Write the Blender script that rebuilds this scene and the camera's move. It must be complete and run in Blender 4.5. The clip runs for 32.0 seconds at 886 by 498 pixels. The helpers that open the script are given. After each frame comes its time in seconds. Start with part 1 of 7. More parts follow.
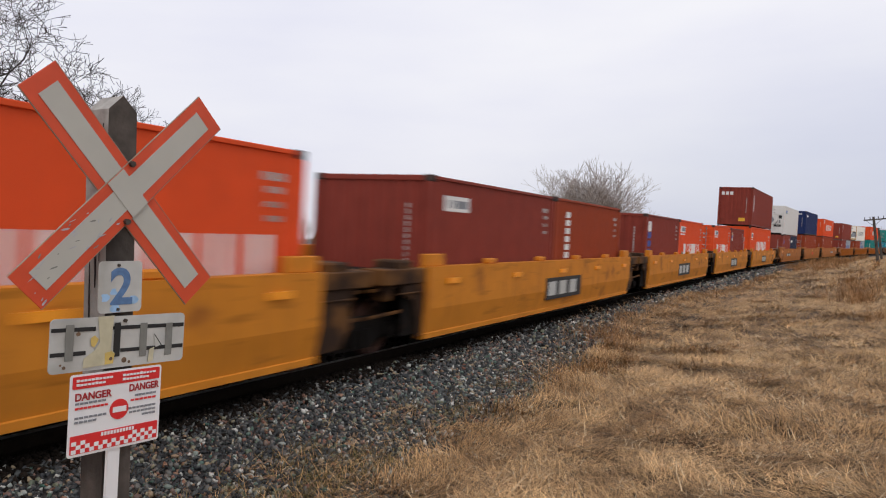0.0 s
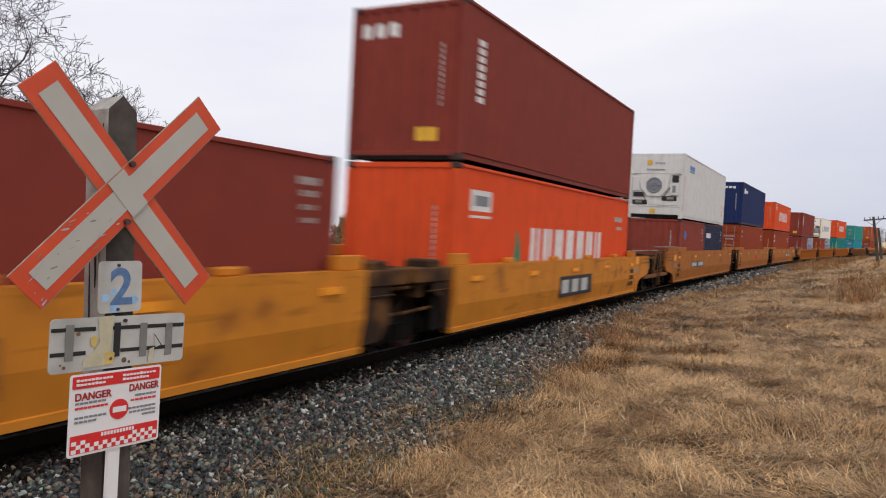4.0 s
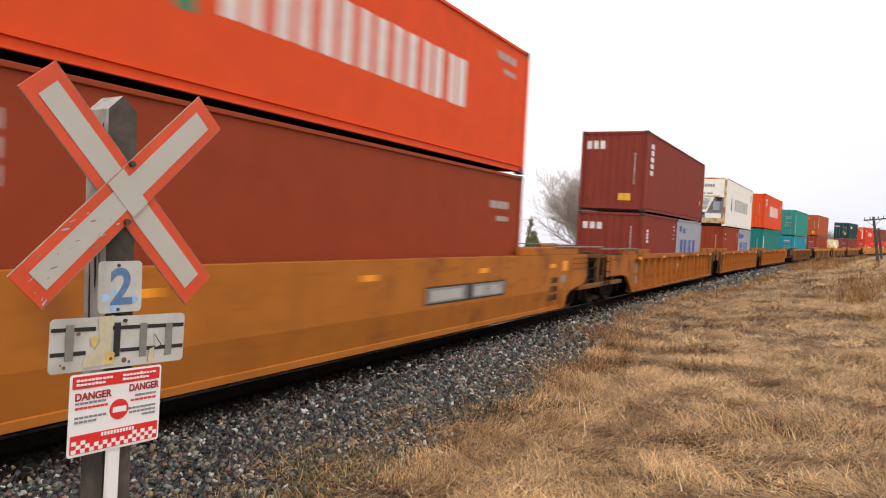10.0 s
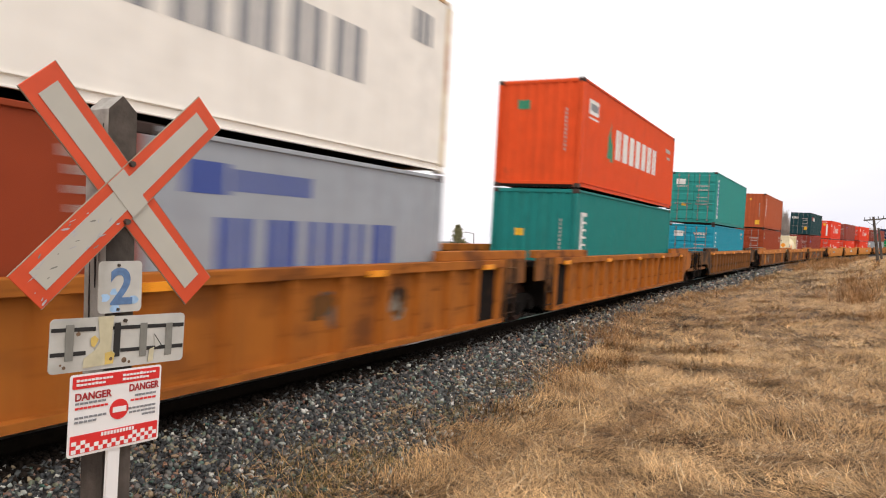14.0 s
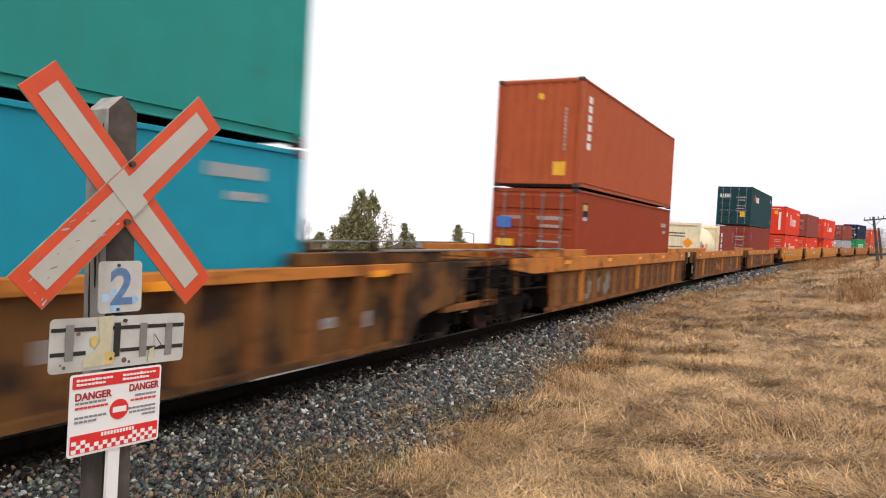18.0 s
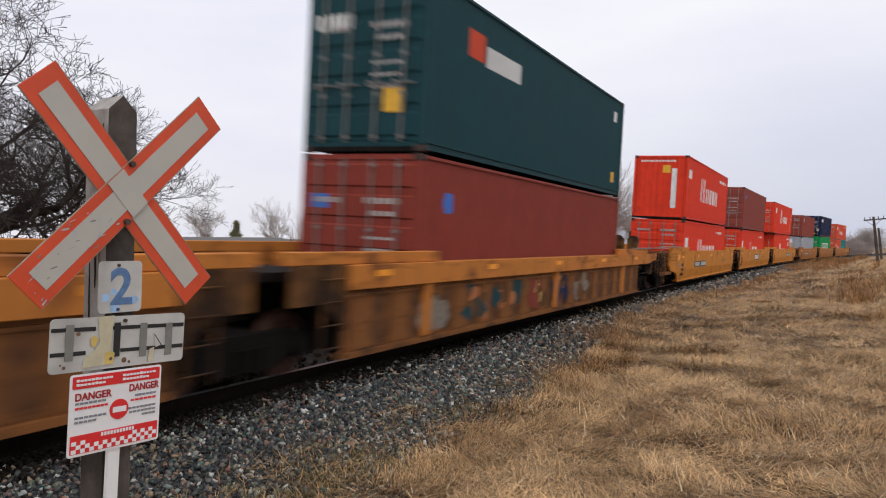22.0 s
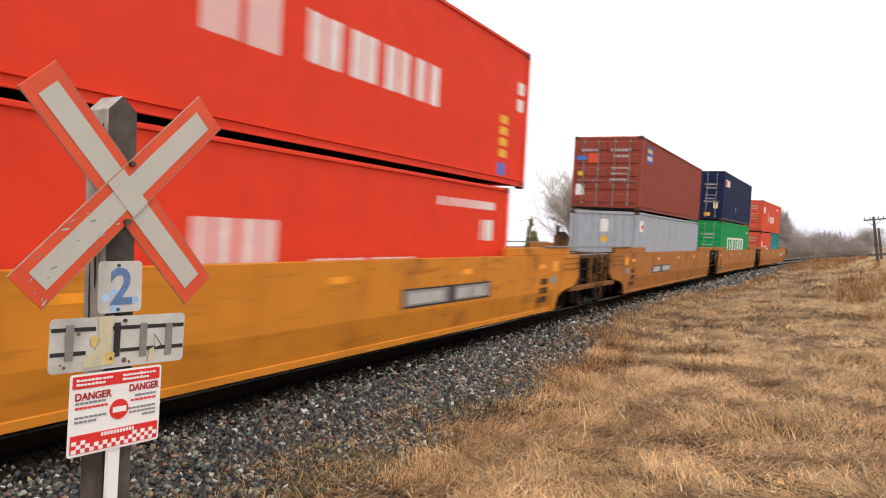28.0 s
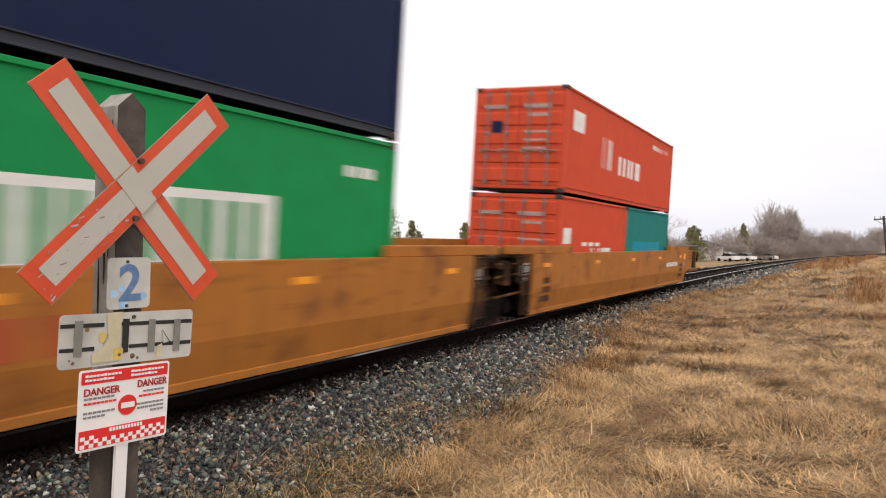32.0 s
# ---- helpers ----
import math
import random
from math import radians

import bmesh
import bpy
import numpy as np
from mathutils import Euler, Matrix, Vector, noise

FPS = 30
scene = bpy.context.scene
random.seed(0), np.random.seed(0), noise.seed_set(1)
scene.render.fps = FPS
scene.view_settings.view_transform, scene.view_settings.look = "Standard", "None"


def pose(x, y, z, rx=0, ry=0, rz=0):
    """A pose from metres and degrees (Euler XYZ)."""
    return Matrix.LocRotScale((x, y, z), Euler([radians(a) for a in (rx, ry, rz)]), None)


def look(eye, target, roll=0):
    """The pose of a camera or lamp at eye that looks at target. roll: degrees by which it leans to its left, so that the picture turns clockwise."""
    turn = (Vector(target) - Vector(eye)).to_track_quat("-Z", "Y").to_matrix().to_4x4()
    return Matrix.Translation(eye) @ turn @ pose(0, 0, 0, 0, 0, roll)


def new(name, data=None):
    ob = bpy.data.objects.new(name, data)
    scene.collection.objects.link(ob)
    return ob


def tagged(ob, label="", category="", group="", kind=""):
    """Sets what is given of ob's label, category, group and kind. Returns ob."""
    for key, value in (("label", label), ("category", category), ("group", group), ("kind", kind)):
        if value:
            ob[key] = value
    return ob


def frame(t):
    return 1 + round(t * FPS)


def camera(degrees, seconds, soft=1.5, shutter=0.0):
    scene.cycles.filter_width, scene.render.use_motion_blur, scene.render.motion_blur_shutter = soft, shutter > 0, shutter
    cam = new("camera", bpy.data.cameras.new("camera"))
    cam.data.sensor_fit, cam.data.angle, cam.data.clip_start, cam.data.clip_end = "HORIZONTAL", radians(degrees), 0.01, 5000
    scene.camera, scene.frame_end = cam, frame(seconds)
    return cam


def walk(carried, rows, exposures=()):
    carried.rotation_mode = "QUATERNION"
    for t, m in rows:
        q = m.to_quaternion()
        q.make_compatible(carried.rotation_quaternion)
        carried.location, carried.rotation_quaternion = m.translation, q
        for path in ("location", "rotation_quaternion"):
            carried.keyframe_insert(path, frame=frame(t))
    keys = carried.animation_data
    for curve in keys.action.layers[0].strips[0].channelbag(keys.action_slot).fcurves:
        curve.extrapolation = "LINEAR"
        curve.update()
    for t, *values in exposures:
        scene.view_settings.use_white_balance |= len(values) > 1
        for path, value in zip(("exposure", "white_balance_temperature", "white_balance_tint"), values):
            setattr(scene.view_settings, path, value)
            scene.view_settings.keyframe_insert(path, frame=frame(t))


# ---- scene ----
SECONDS = 32.0

# ---- camera: on a tripod beside the crossing, with a small nudge to the left near the end
EYE = (0.0, 0.0, 1.71)
LENS = 63.32
YAW, PITCH = 28.43, -0.23


def aim(turn, tilt, roll):
    """The camera's pose, turned to the left, tilted up and rolled by so many degrees."""
    y, p = radians(YAW + turn), radians(PITCH + tilt)
    way = Vector((math.cos(y) * math.cos(p), math.sin(y) * math.cos(p), math.sin(p)))
    return look(EYE, Vector(EYE) + way * 20, 0.125 + roll)


cam = camera(LENS, SECONDS, soft=1.1, shutter=0.72)
walk(cam, [
    (0.0, aim(0, 0, 0)), (28.9, aim(0, 0, 0)), (29.2, aim(0, 0, 0)), (29.5, aim(0.14, 0, 0)),
    (29.8, aim(0.42, 0, 0)), (30.0, aim(0.55, 0, 0)), (30.3, aim(0.64, 0, 0)), (30.5, aim(0.66, 0, 0)),
    (31.0, aim(0.60, 0.0, 0.0)), (31.3, aim(0.60, -0.03, 0.03)), (31.6, aim(0.60, -0.1, 0.1)),
    (32.0, aim(0.58, -0.18, 0.22)),
], exposures=[
    (0.0, -0.22, 6400, 10), (3.0, -0.24, 6400, 10), (4.4, -0.10, 6500, 10), (5.6, 0.12, 6700, 10), (6.0, 0.14, 6800, 10), (7.0, 0.14, 6800, 10), (8.0, 0.12, 6600, 10),
    (9.0, 0.40, 6900, 10), (10.0, 0.32, 6900, 10), (11.0, 0.24, 6800, 10), (12.0, 0.22, 6800, 10), (13.0, 0.27, 6900, 10), (14.0, 0.34, 7000, 10), (17.0, 0.44, 6800, 10),
    (18.0, 0.38, 6800, 10), (19.0, 0.14, 6800, 10), (20.0, 0.24, 6800, 10), (21.0, -0.12, 6500, 10), (22.0, -0.18, 6400, 10), (23.0, 0.09, 6700, 10), (24.0, 0.18, 6900, 10),
    (25.0, 0.26, 7000, 10), (28.0, 0.46, 6900, 10), (29.0, 0.24, 6700, 10), (30.0, 0.12, 6800, 10), (31.0, 0.30, 6900, 10), (32.0, 0.30, 7000, 10)])

# ---- light: a bright overcast sky, with a weak and very soft sun
SUN_TURN, SUN_HEIGHT = radians(215), radians(50)
world = bpy.data.worlds.new("overcast_sky")
scene.world = world
world.use_nodes = True


def sky():
    nt = world.node_tree
    nt.nodes.clear()
    out = nt.nodes.new("ShaderNodeOutputWorld")
    bg = nt.nodes.new("ShaderNodeBackground")
    tex = nt.nodes.new("ShaderNodeTexSky")
    tex.sky_type, tex.sun_disc = "NISHITA", False
    tex.sun_elevation, tex.sun_rotation = SUN_HEIGHT, math.pi / 2 - SUN_TURN
    tex.air_density, tex.dust_density, tex.ozone_density = 1.0, 4.0, 1.0
    scale = nt.nodes.new("ShaderNodeVectorMath")
    scale.operation = "SCALE"
    scale.inputs["Scale"].default_value = 0.11
    nt.links.new(tex.outputs[0], scale.inputs[0])
    coord = nt.nodes.new("ShaderNodeTexCoord")
    mapping = nt.nodes.new("ShaderNodeMapping")
    mapping.inputs["Scale"].default_value = (1.2, 1.2, 5.0)
    nt.links.new(coord.outputs["Generated"], mapping.inputs[0])
    cloud = nt.nodes.new("ShaderNodeTexNoise")
    cloud.inputs["Scale"].default_value = 1.6
    cloud.inputs["Detail"].default_value = 5
    nt.links.new(mapping.outputs[0], cloud.inputs["Vector"])
    ramp = nt.nodes.new("ShaderNodeValToRGB")
    ramp.color_ramp.elements[0].position, ramp.color_ramp.elements[0].color = 0.3, (0.86, 0.85, 0.935, 1)
    ramp.color_ramp.elements[1].position, ramp.color_ramp.elements[1].color = 0.7, (0.99, 0.97, 0.985, 1)
    nt.links.new(cloud.outputs[0], ramp.inputs[0])
    mix = nt.nodes.new("ShaderNodeMix")
    mix.data_type = "RGBA"
    mix.inputs[0].default_value = 0.9
    nt.links.new(scale.outputs[0], mix.inputs[6])
    nt.links.new(ramp.outputs[0], mix.inputs[7])
    # a cloudy sky is brighter overhead than at its rim
    split = nt.nodes.new("ShaderNodeSeparateXYZ")
    nt.links.new(coord.outputs["Generated"], split.inputs[0])
    rise = nt.nodes.new("ShaderNodeMapRange")
    for i, v in ((1, 0.0), (2, 1.0), (3, 1.12), (4, 1.36)):
        rise.inputs[i].default_value = v
    nt.links.new(split.outputs[2], rise.inputs[0])
    nt.links.new(rise.outputs[0], bg.inputs[1])
    # thicker blue-grey cloud lies low towards the east, down the line
    east = nt.nodes.new("ShaderNodeVectorMath")
    east.operation = "DOT_PRODUCT"
    east.inputs[1].default_value = (0.985, -0.174, -0.9)
    nt.links.new(coord.outputs["Generated"], east.inputs[0])
    thick = nt.nodes.new("ShaderNodeMapRange")
    thick.interpolation_type = "SMOOTHSTEP"
    for i, v in ((1, 0.66), (2, 0.97), (3, 0.0), (4, 1.0)):
        thick.inputs[i].default_value = v
    nt.links.new(east.outputs["Value"], thick.inputs[0])
    low = nt.nodes.new("ShaderNodeMix")
    low.data_type, low.blend_type = "RGBA", "MULTIPLY"
    low.inputs[7].default_value = (0.73, 0.765, 0.85, 1)
    nt.links.new(thick.outputs[0], low.inputs[0])
    nt.links.new(mix.outputs[2], low.inputs[6])
    nt.links.new(low.outputs[2], bg.inputs[0])
    nt.links.new(bg.outputs[0], out.inputs[0])


sky()
sun = new("sun", bpy.data.lights.new("sun", "SUN"))
sun.data.energy, sun.data.angle, sun.data.color = 0.7, radians(25), (1.0, 0.96, 0.9)
sun.matrix_world = look((math.cos(SUN_TURN) * 50, math.sin(SUN_TURN) * 50, math.tan(SUN_HEIGHT) * 50), (0, 0, 0))

# ---- materials
MATS = {}


def shader(name, color, rough=0.6, metal=0.0, vary=0.15, grain=8.0, dirt=None, dirt_at=0.62, streak=0.0, bump=0.1,
           bump_scale=40.0, hue=None, island=False, obj_random=0.0, spec=0.4, scuff=0.0):
    """A procedural surface: base colour, variation at two scales, dirt or rust patches, vertical streaks and fine relief."""
    if name in MATS:
        return MATS[name]
    m = bpy.data.materials.new(name)
    m.use_nodes = True
    nt = m.node_tree
    b = nt.nodes["Principled BSDF"]
    b.inputs["Roughness"].default_value, b.inputs["Metallic"].default_value = rough, metal
    b.inputs["Specular IOR Level"].default_value = spec
    coord = nt.nodes.new("ShaderNodeTexCoord")

    def tex(scale, detail=4, stretch=None):
        n = nt.nodes.new("ShaderNodeTexNoise")
        n.inputs["Scale"].default_value, n.inputs["Detail"].default_value = scale, detail
        if stretch:
            mp = nt.nodes.new("ShaderNodeMapping")
            mp.inputs["Scale"].default_value = stretch
            nt.links.new(coord.outputs["Object"], mp.inputs[0])
            nt.links.new(mp.outputs[0], n.inputs["Vector"])
        else:
            nt.links.new(coord.outputs["Object"], n.inputs["Vector"])
        return n.outputs[0]

    def blend(fac, a, c, kind="MIX"):
        n = nt.nodes.new("ShaderNodeMix")
        n.data_type, n.blend_type = "RGBA", kind
        for sock, val in ((n.inputs[0], fac), (n.inputs[6], a), (n.inputs[7], c)):
            if isinstance(val, bpy.types.NodeSocket):
                nt.links.new(val, sock)
            else:
                sock.default_value = val
        return n.outputs[2]

    def ramp(val, lo, hi):
        n = nt.nodes.new("ShaderNodeMapRange")
        n.inputs[1].default_value, n.inputs[2].default_value = lo, hi
        nt.links.new(val, n.inputs[0])
        return n.outputs[0]

    base = (*color, 1)
    dark = (*[c * (1 - vary) for c in color], 1)
    lite = (*[min(1, c * (1 + vary)) for c in (hue or color)], 1)
    col = blend(ramp(tex(grain), 0.3, 0.7), dark, lite)
    col = blend(ramp(tex(grain * 0.13, 3), 0.35, 0.65), col, blend(0.5, col, base))
    if island or obj_random:
        src = nt.nodes.new("ShaderNodeNewGeometry").outputs["Random Per Island"] if island else nt.nodes.new("ShaderNodeObjectInfo").outputs["Random"]
        hsv = nt.nodes.new("ShaderNodeHueSaturation")
        amount = island if island else obj_random
        mr = nt.nodes.new("ShaderNodeMapRange")
        mr.inputs[3].default_value, mr.inputs[4].default_value = 1 - amount, 1 + amount
        nt.links.new(src, mr.inputs[0])
        nt.links.new(mr.outputs[0], hsv.inputs["Value"])
        nt.links.new(col, hsv.inputs["Color"])
        col = hsv.outputs[0]
    if dirt:
        col = blend(ramp(tex(1.7, 6), dirt_at, dirt_at + 0.14), col, (*dirt, 1))
    if streak and dirt:
        n = nt.nodes.new("ShaderNodeMath")
        n.operation = "MULTIPLY"
        n.inputs[1].default_value = streak
        nt.links.new(ramp(tex(3.0, 4, (3.0, 3.0, 0.18)), 0.5, 0.75), n.inputs[0])
        col = blend(n.outputs[0], col, (*dirt, 1))
    if scuff and dirt:
        n = nt.nodes.new("ShaderNodeMath")
        n.operation = "MULTIPLY"
        n.inputs[1].default_value = scuff
        nt.links.new(ramp(tex(2.2, 5, (0.45, 1.0, 3.2)), 0.58, 0.70), n.inputs[0])
        col = blend(n.outputs[0], col, (*[c * 0.45 for c in dirt], 1))
    nt.links.new(col, b.inputs["Base Color"])
    if bump:
        bn = nt.nodes.new("ShaderNodeBump")
        bn.inputs["Strength"].default_value = bump
        bn.inputs["Distance"].default_value = 0.01
        nt.links.new(tex(bump_scale, 5), bn.inputs["Height"])
        nt.links.new(bn.outputs[0], b.inputs["Normal"])
    MATS[name] = m
    return m


RUST = (0.10, 0.045, 0.022)


def paint(name, color, grime=RUST, at=0.66, streak=0.25, rough=0.58, scuff=0.0):
    return shader(name, color, rough, vary=0.10, grain=2.5, dirt=grime, dirt_at=at, streak=streak, bump=0.05, bump_scale=25, scuff=scuff, spec=0.12)


MAROON = paint("maroon_paint", (0.235, 0.044, 0.030), (0.09, 0.028, 0.02))
RUSSET = paint("russet_paint", (0.26, 0.055, 0.038), (0.14, 0.04, 0.03))
DUSKY = paint("dusky_maroon_paint", (0.255, 0.058, 0.045), (0.13, 0.045, 0.035))
OXIDE = paint("oxide_red_paint", (0.29, 0.051, 0.019), (0.14, 0.036, 0.02))
BRICK = paint("brick_orange_paint", (0.41, 0.092, 0.036), (0.18, 0.055, 0.025))
VERMILION = paint("vermilion_paint", (0.72, 0.085, 0.022), (0.35, 0.07, 0.03))
SCARLET = paint("scarlet_paint", (0.71, 0.051, 0.022), (0.3, 0.03, 0.02))
ROSE = paint("faded_red_paint", (0.60, 0.080, 0.036), (0.35, 0.07, 0.05))
NAVY = paint("navy_paint", (0.017, 0.031, 0.11), (0.03, 0.03, 0.05))
DARK_NAVY = paint("dark_navy_paint", (0.009, 0.017, 0.058), (0.03, 0.03, 0.04))
SLATE_NAVY = paint("slate_navy_paint", (0.025, 0.033, 0.066), (0.04, 0.04, 0.05))
FOOT_SLATE = paint("slate_rail_paint", (0.045, 0.05, 0.065), (0.03, 0.03, 0.04))
TEAL = paint("teal_paint", (0.012, 0.20, 0.185), (0.05, 0.12, 0.09))
SEA = paint("sea_green_paint", (0.022, 0.27, 0.245), (0.06, 0.11, 0.08))
CYAN = paint("blue_teal_paint", (0.010, 0.27, 0.38), (0.03, 0.12, 0.14))
BOTTLE = paint("bottle_green_paint", (0.011, 0.052, 0.062), (0.03, 0.03, 0.03))
GREEN = paint("bright_green_paint", (0.006, 0.26, 0.075), (0.03, 0.15, 0.05))
STEEL_GREY = paint("blue_grey_paint", (0.345, 0.375, 0.415), (0.2, 0.16, 0.12), 0.7)
WARM_WHITE = paint("warm_white_paint", (0.89, 0.86, 0.80), (0.55, 0.45, 0.33), 0.7, 0.15)
REEFER = paint("off_white_paint", (0.70, 0.69, 0.665), (0.4, 0.36, 0.3), 0.7, 0.3)
CREAM = paint("cream_paint", (0.82, 0.74, 0.52), (0.35, 0.26, 0.16), 0.66, 0.4)
TTX_YELLOW = paint("car_yellow_paint", (0.60, 0.220, 0.024), (0.30, 0.105, 0.022), 0.58, 0.4, 0.6, 0.4)
TTX_DUN = paint("car_dun_paint", (0.40, 0.150, 0.032), (0.22, 0.085, 0.028), 0.57, 0.45, 0.65, 0.3)
TTX_OCHRE = paint("car_ochre_paint", (0.425, 0.143, 0.023), (0.24, 0.085, 0.025), 0.57, 0.45, 0.65, 0.25)
CAR_ORANGE = paint("car_orange_paint", (0.40, 0.130, 0.022), (0.17, 0.058, 0.018), 0.54, 0.7, 0.7, 0.5)
CAR_CHORD = paint("chord_orange_paint", (0.52, 0.190, 0.040), (0.22, 0.08, 0.025), 0.57, 0.5, 0.7, 0.45)
CAR_RUST = paint("rust_brown_paint", (0.225, 0.090, 0.028), (0.085, 0.04, 0.02), 0.52, 0.6, 0.75, 0.5)
CAR_RIB = paint("rusty_rib_paint", (0.23, 0.092, 0.030), (0.06, 0.03, 0.016), 0.5, 0.7, 0.75, 0.4)
CAR_BROWN = paint("car_brown_paint", (0.155, 0.070, 0.023), (0.035, 0.02, 0.013), 0.46, 0.8, 0.75)
WHITE = shader("white_marking", (0.72, 0.72, 0.70), 0.55, vary=0.12, grain=6, dirt=(0.3, 0.2, 0.16), dirt_at=0.66, bump=0)
FAINT = shader("worn_white_stencil", (0.42, 0.40, 0.38), 0.6, vary=0.3, grain=25, dirt=(0.25, 0.16, 0.13), dirt_at=0.55, bump=0)
BLACK = shader("black_marking", (0.018, 0.018, 0.018), 0.6, vary=0.2, bump=0)
AMBER = shader("amber_reflector", (0.9, 0.33, 0.02), 0.4, vary=0.1, bump=0)
YELLOW = shader("yellow_marking", (0.75, 0.42, 0.03), 0.5, vary=0.1, bump=0)
BLUE_MARK = shader("blue_marking", (0.03, 0.16, 0.55), 0.5, vary=0.1, bump=0)
INDIGO = shader("indigo_marking", (0.045, 0.08, 0.30), 0.5, vary=0.1, bump=0)
GREEN_MARK = shader("green_marking", (0.02, 0.22, 0.12), 0.5, vary=0.1, bump=0)
GREY_MARK = shader("grey_marking", (0.22, 0.23, 0.25), 0.5, vary=0.1, bump=0)
SPRAY_PALE = shader("dull_pale_spray", (0.20, 0.17, 0.135), 0.85, vary=0.4, grain=14, bump=0)
CHALK = shader("faded_graffiti", (0.27, 0.25, 0.24), 0.8, vary=0.4, grain=20, bump=0)
RUSTY_CREAM = paint("rust_stained_cream", (0.66, 0.54, 0.34), (0.42, 0.15, 0.03), 0.47, 0.6)
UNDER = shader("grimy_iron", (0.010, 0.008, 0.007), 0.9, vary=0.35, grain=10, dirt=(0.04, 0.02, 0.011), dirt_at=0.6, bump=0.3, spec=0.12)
CASTING = shader("grimy_corner_casting", (0.055, 0.032, 0.026), 0.75, vary=0.4, grain=14, dirt=(0.02, 0.016, 0.014), dirt_at=0.5, bump=0.2)
IRON = shader("worn_iron", (0.09, 0.075, 0.065), 0.6, 0.6, vary=0.3, grain=12, dirt=RUST, dirt_at=0.6, bump=0.2)
WHEEL_RUST = shader("rusty_wheel", (0.07, 0.032, 0.022), 0.75, 0.2, vary=0.4, grain=10, dirt=(0.03, 0.02, 0.016), dirt_at=0.5, bump=0.2)
GALV = shader("grating_steel", (0.22, 0.21, 0.20), 0.6, 0.5, vary=0.3, grain=20, dirt=RUST, dirt_at=0.6, bump=0.3)
RAIL_TOP = shader("polished_rail", (0.42, 0.41, 0.40), 0.42, 0.9, vary=0.1, bump=0.03)
RAIL_SIDE = shader("rusty_rail", (0.011, 0.008, 0.006), 0.95, vary=0.3, grain=14, bump=0.3, spec=0.05)
TIE = shader("weathered_tie", (0.035, 0.029, 0.025), 0.9, vary=0.35, grain=14, bump=0.5, obj_random=0.3)
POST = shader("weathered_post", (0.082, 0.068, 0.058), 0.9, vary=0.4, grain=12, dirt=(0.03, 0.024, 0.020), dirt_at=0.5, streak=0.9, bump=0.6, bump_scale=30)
# weathered grey wood; sky light on flank and cap is put into it
POST_PALE = shader("skylit_post_flank", (0.34, 0.325, 0.30), 0.9, vary=0.3, grain=14, dirt=(0.16, 0.14, 0.12), dirt_at=0.6, streak=0.6, bump=0.6, bump_scale=30)
SIGN_WHITE = shader("aged_reflective_white", (0.46, 0.45, 0.40), 0.5, vary=0.06, grain=4, dirt=(0.35, 0.38, 0.44), dirt_at=0.66, bump=0.02)
SIGN_RED = shader("aged_reflective_red", (0.62, 0.075, 0.025), 0.5, vary=0.12, grain=6, dirt=(0.5, 0.12, 0.07), dirt_at=0.62, bump=0.02)
PLATE = shader("chipped_plate_white", (0.50, 0.50, 0.47), 0.5, vary=0.12, grain=10, dirt=(0.31, 0.30, 0.27), dirt_at=0.57, bump=0.05)
PANEL_WHITE = shader("panel_white", (0.78, 0.78, 0.78), 0.4, vary=0.03, grain=5, bump=0)
PANEL_RED = shader("panel_red", (0.66, 0.03, 0.03), 0.4, vary=0.05, grain=5, bump=0)
PANEL_DEEP_RED = shader("panel_deep_red", (0.36, 0.02, 0.025), 0.4, vary=0.05, grain=5, bump=0)
FADED_BLUE = shader("faded_blue_digit", (0.10, 0.19, 0.36), 0.5, vary=0.3, grain=30, bump=0)
LIGHT_BLUE = shader("light_blue_stain", (0.33, 0.52, 0.75), 0.5, vary=0.2, grain=30, bump=0)
RIM = shader("dull_sheet_edge", (0.30, 0.24, 0.18), 0.6, vary=0.3, grain=20, bump=0)
SCRAPE = shader("pale_scrape", (0.40, 0.40, 0.43), 0.6, vary=0.2, grain=30, bump=0)
TAPE = shader("grey_tape", (0.20, 0.20, 0.18), 0.6, vary=0.15, grain=20, bump=0.1)
PEEL_PALE = shader("pale_peeled_sticker", (0.52, 0.48, 0.33), 0.6, vary=0.15, grain=20, bump=0.1)
RUST_SPOT = shader("rust_spot", (0.16, 0.10, 0.06), 0.8, vary=0.4, grain=40, bump=0)
PEEL = shader("peeled_yellow", (0.58, 0.42, 0.12), 0.6, vary=0.2, grain=20, bump=0.1)
SOIL = shader("dry_soil", (0.07, 0.042, 0.022), 0.95, vary=0.4, grain=9, dirt=(0.05, 0.032, 0.018), dirt_at=0.55, bump=0.8, bump_scale=12)
GRAVEL = shader("fine_gravel", (0.020, 0.019, 0.019), 0.9, vary=0.5, grain=30, dirt=(0.015, 0.013, 0.012), dirt_at=0.52, bump=1.0, bump_scale=30)


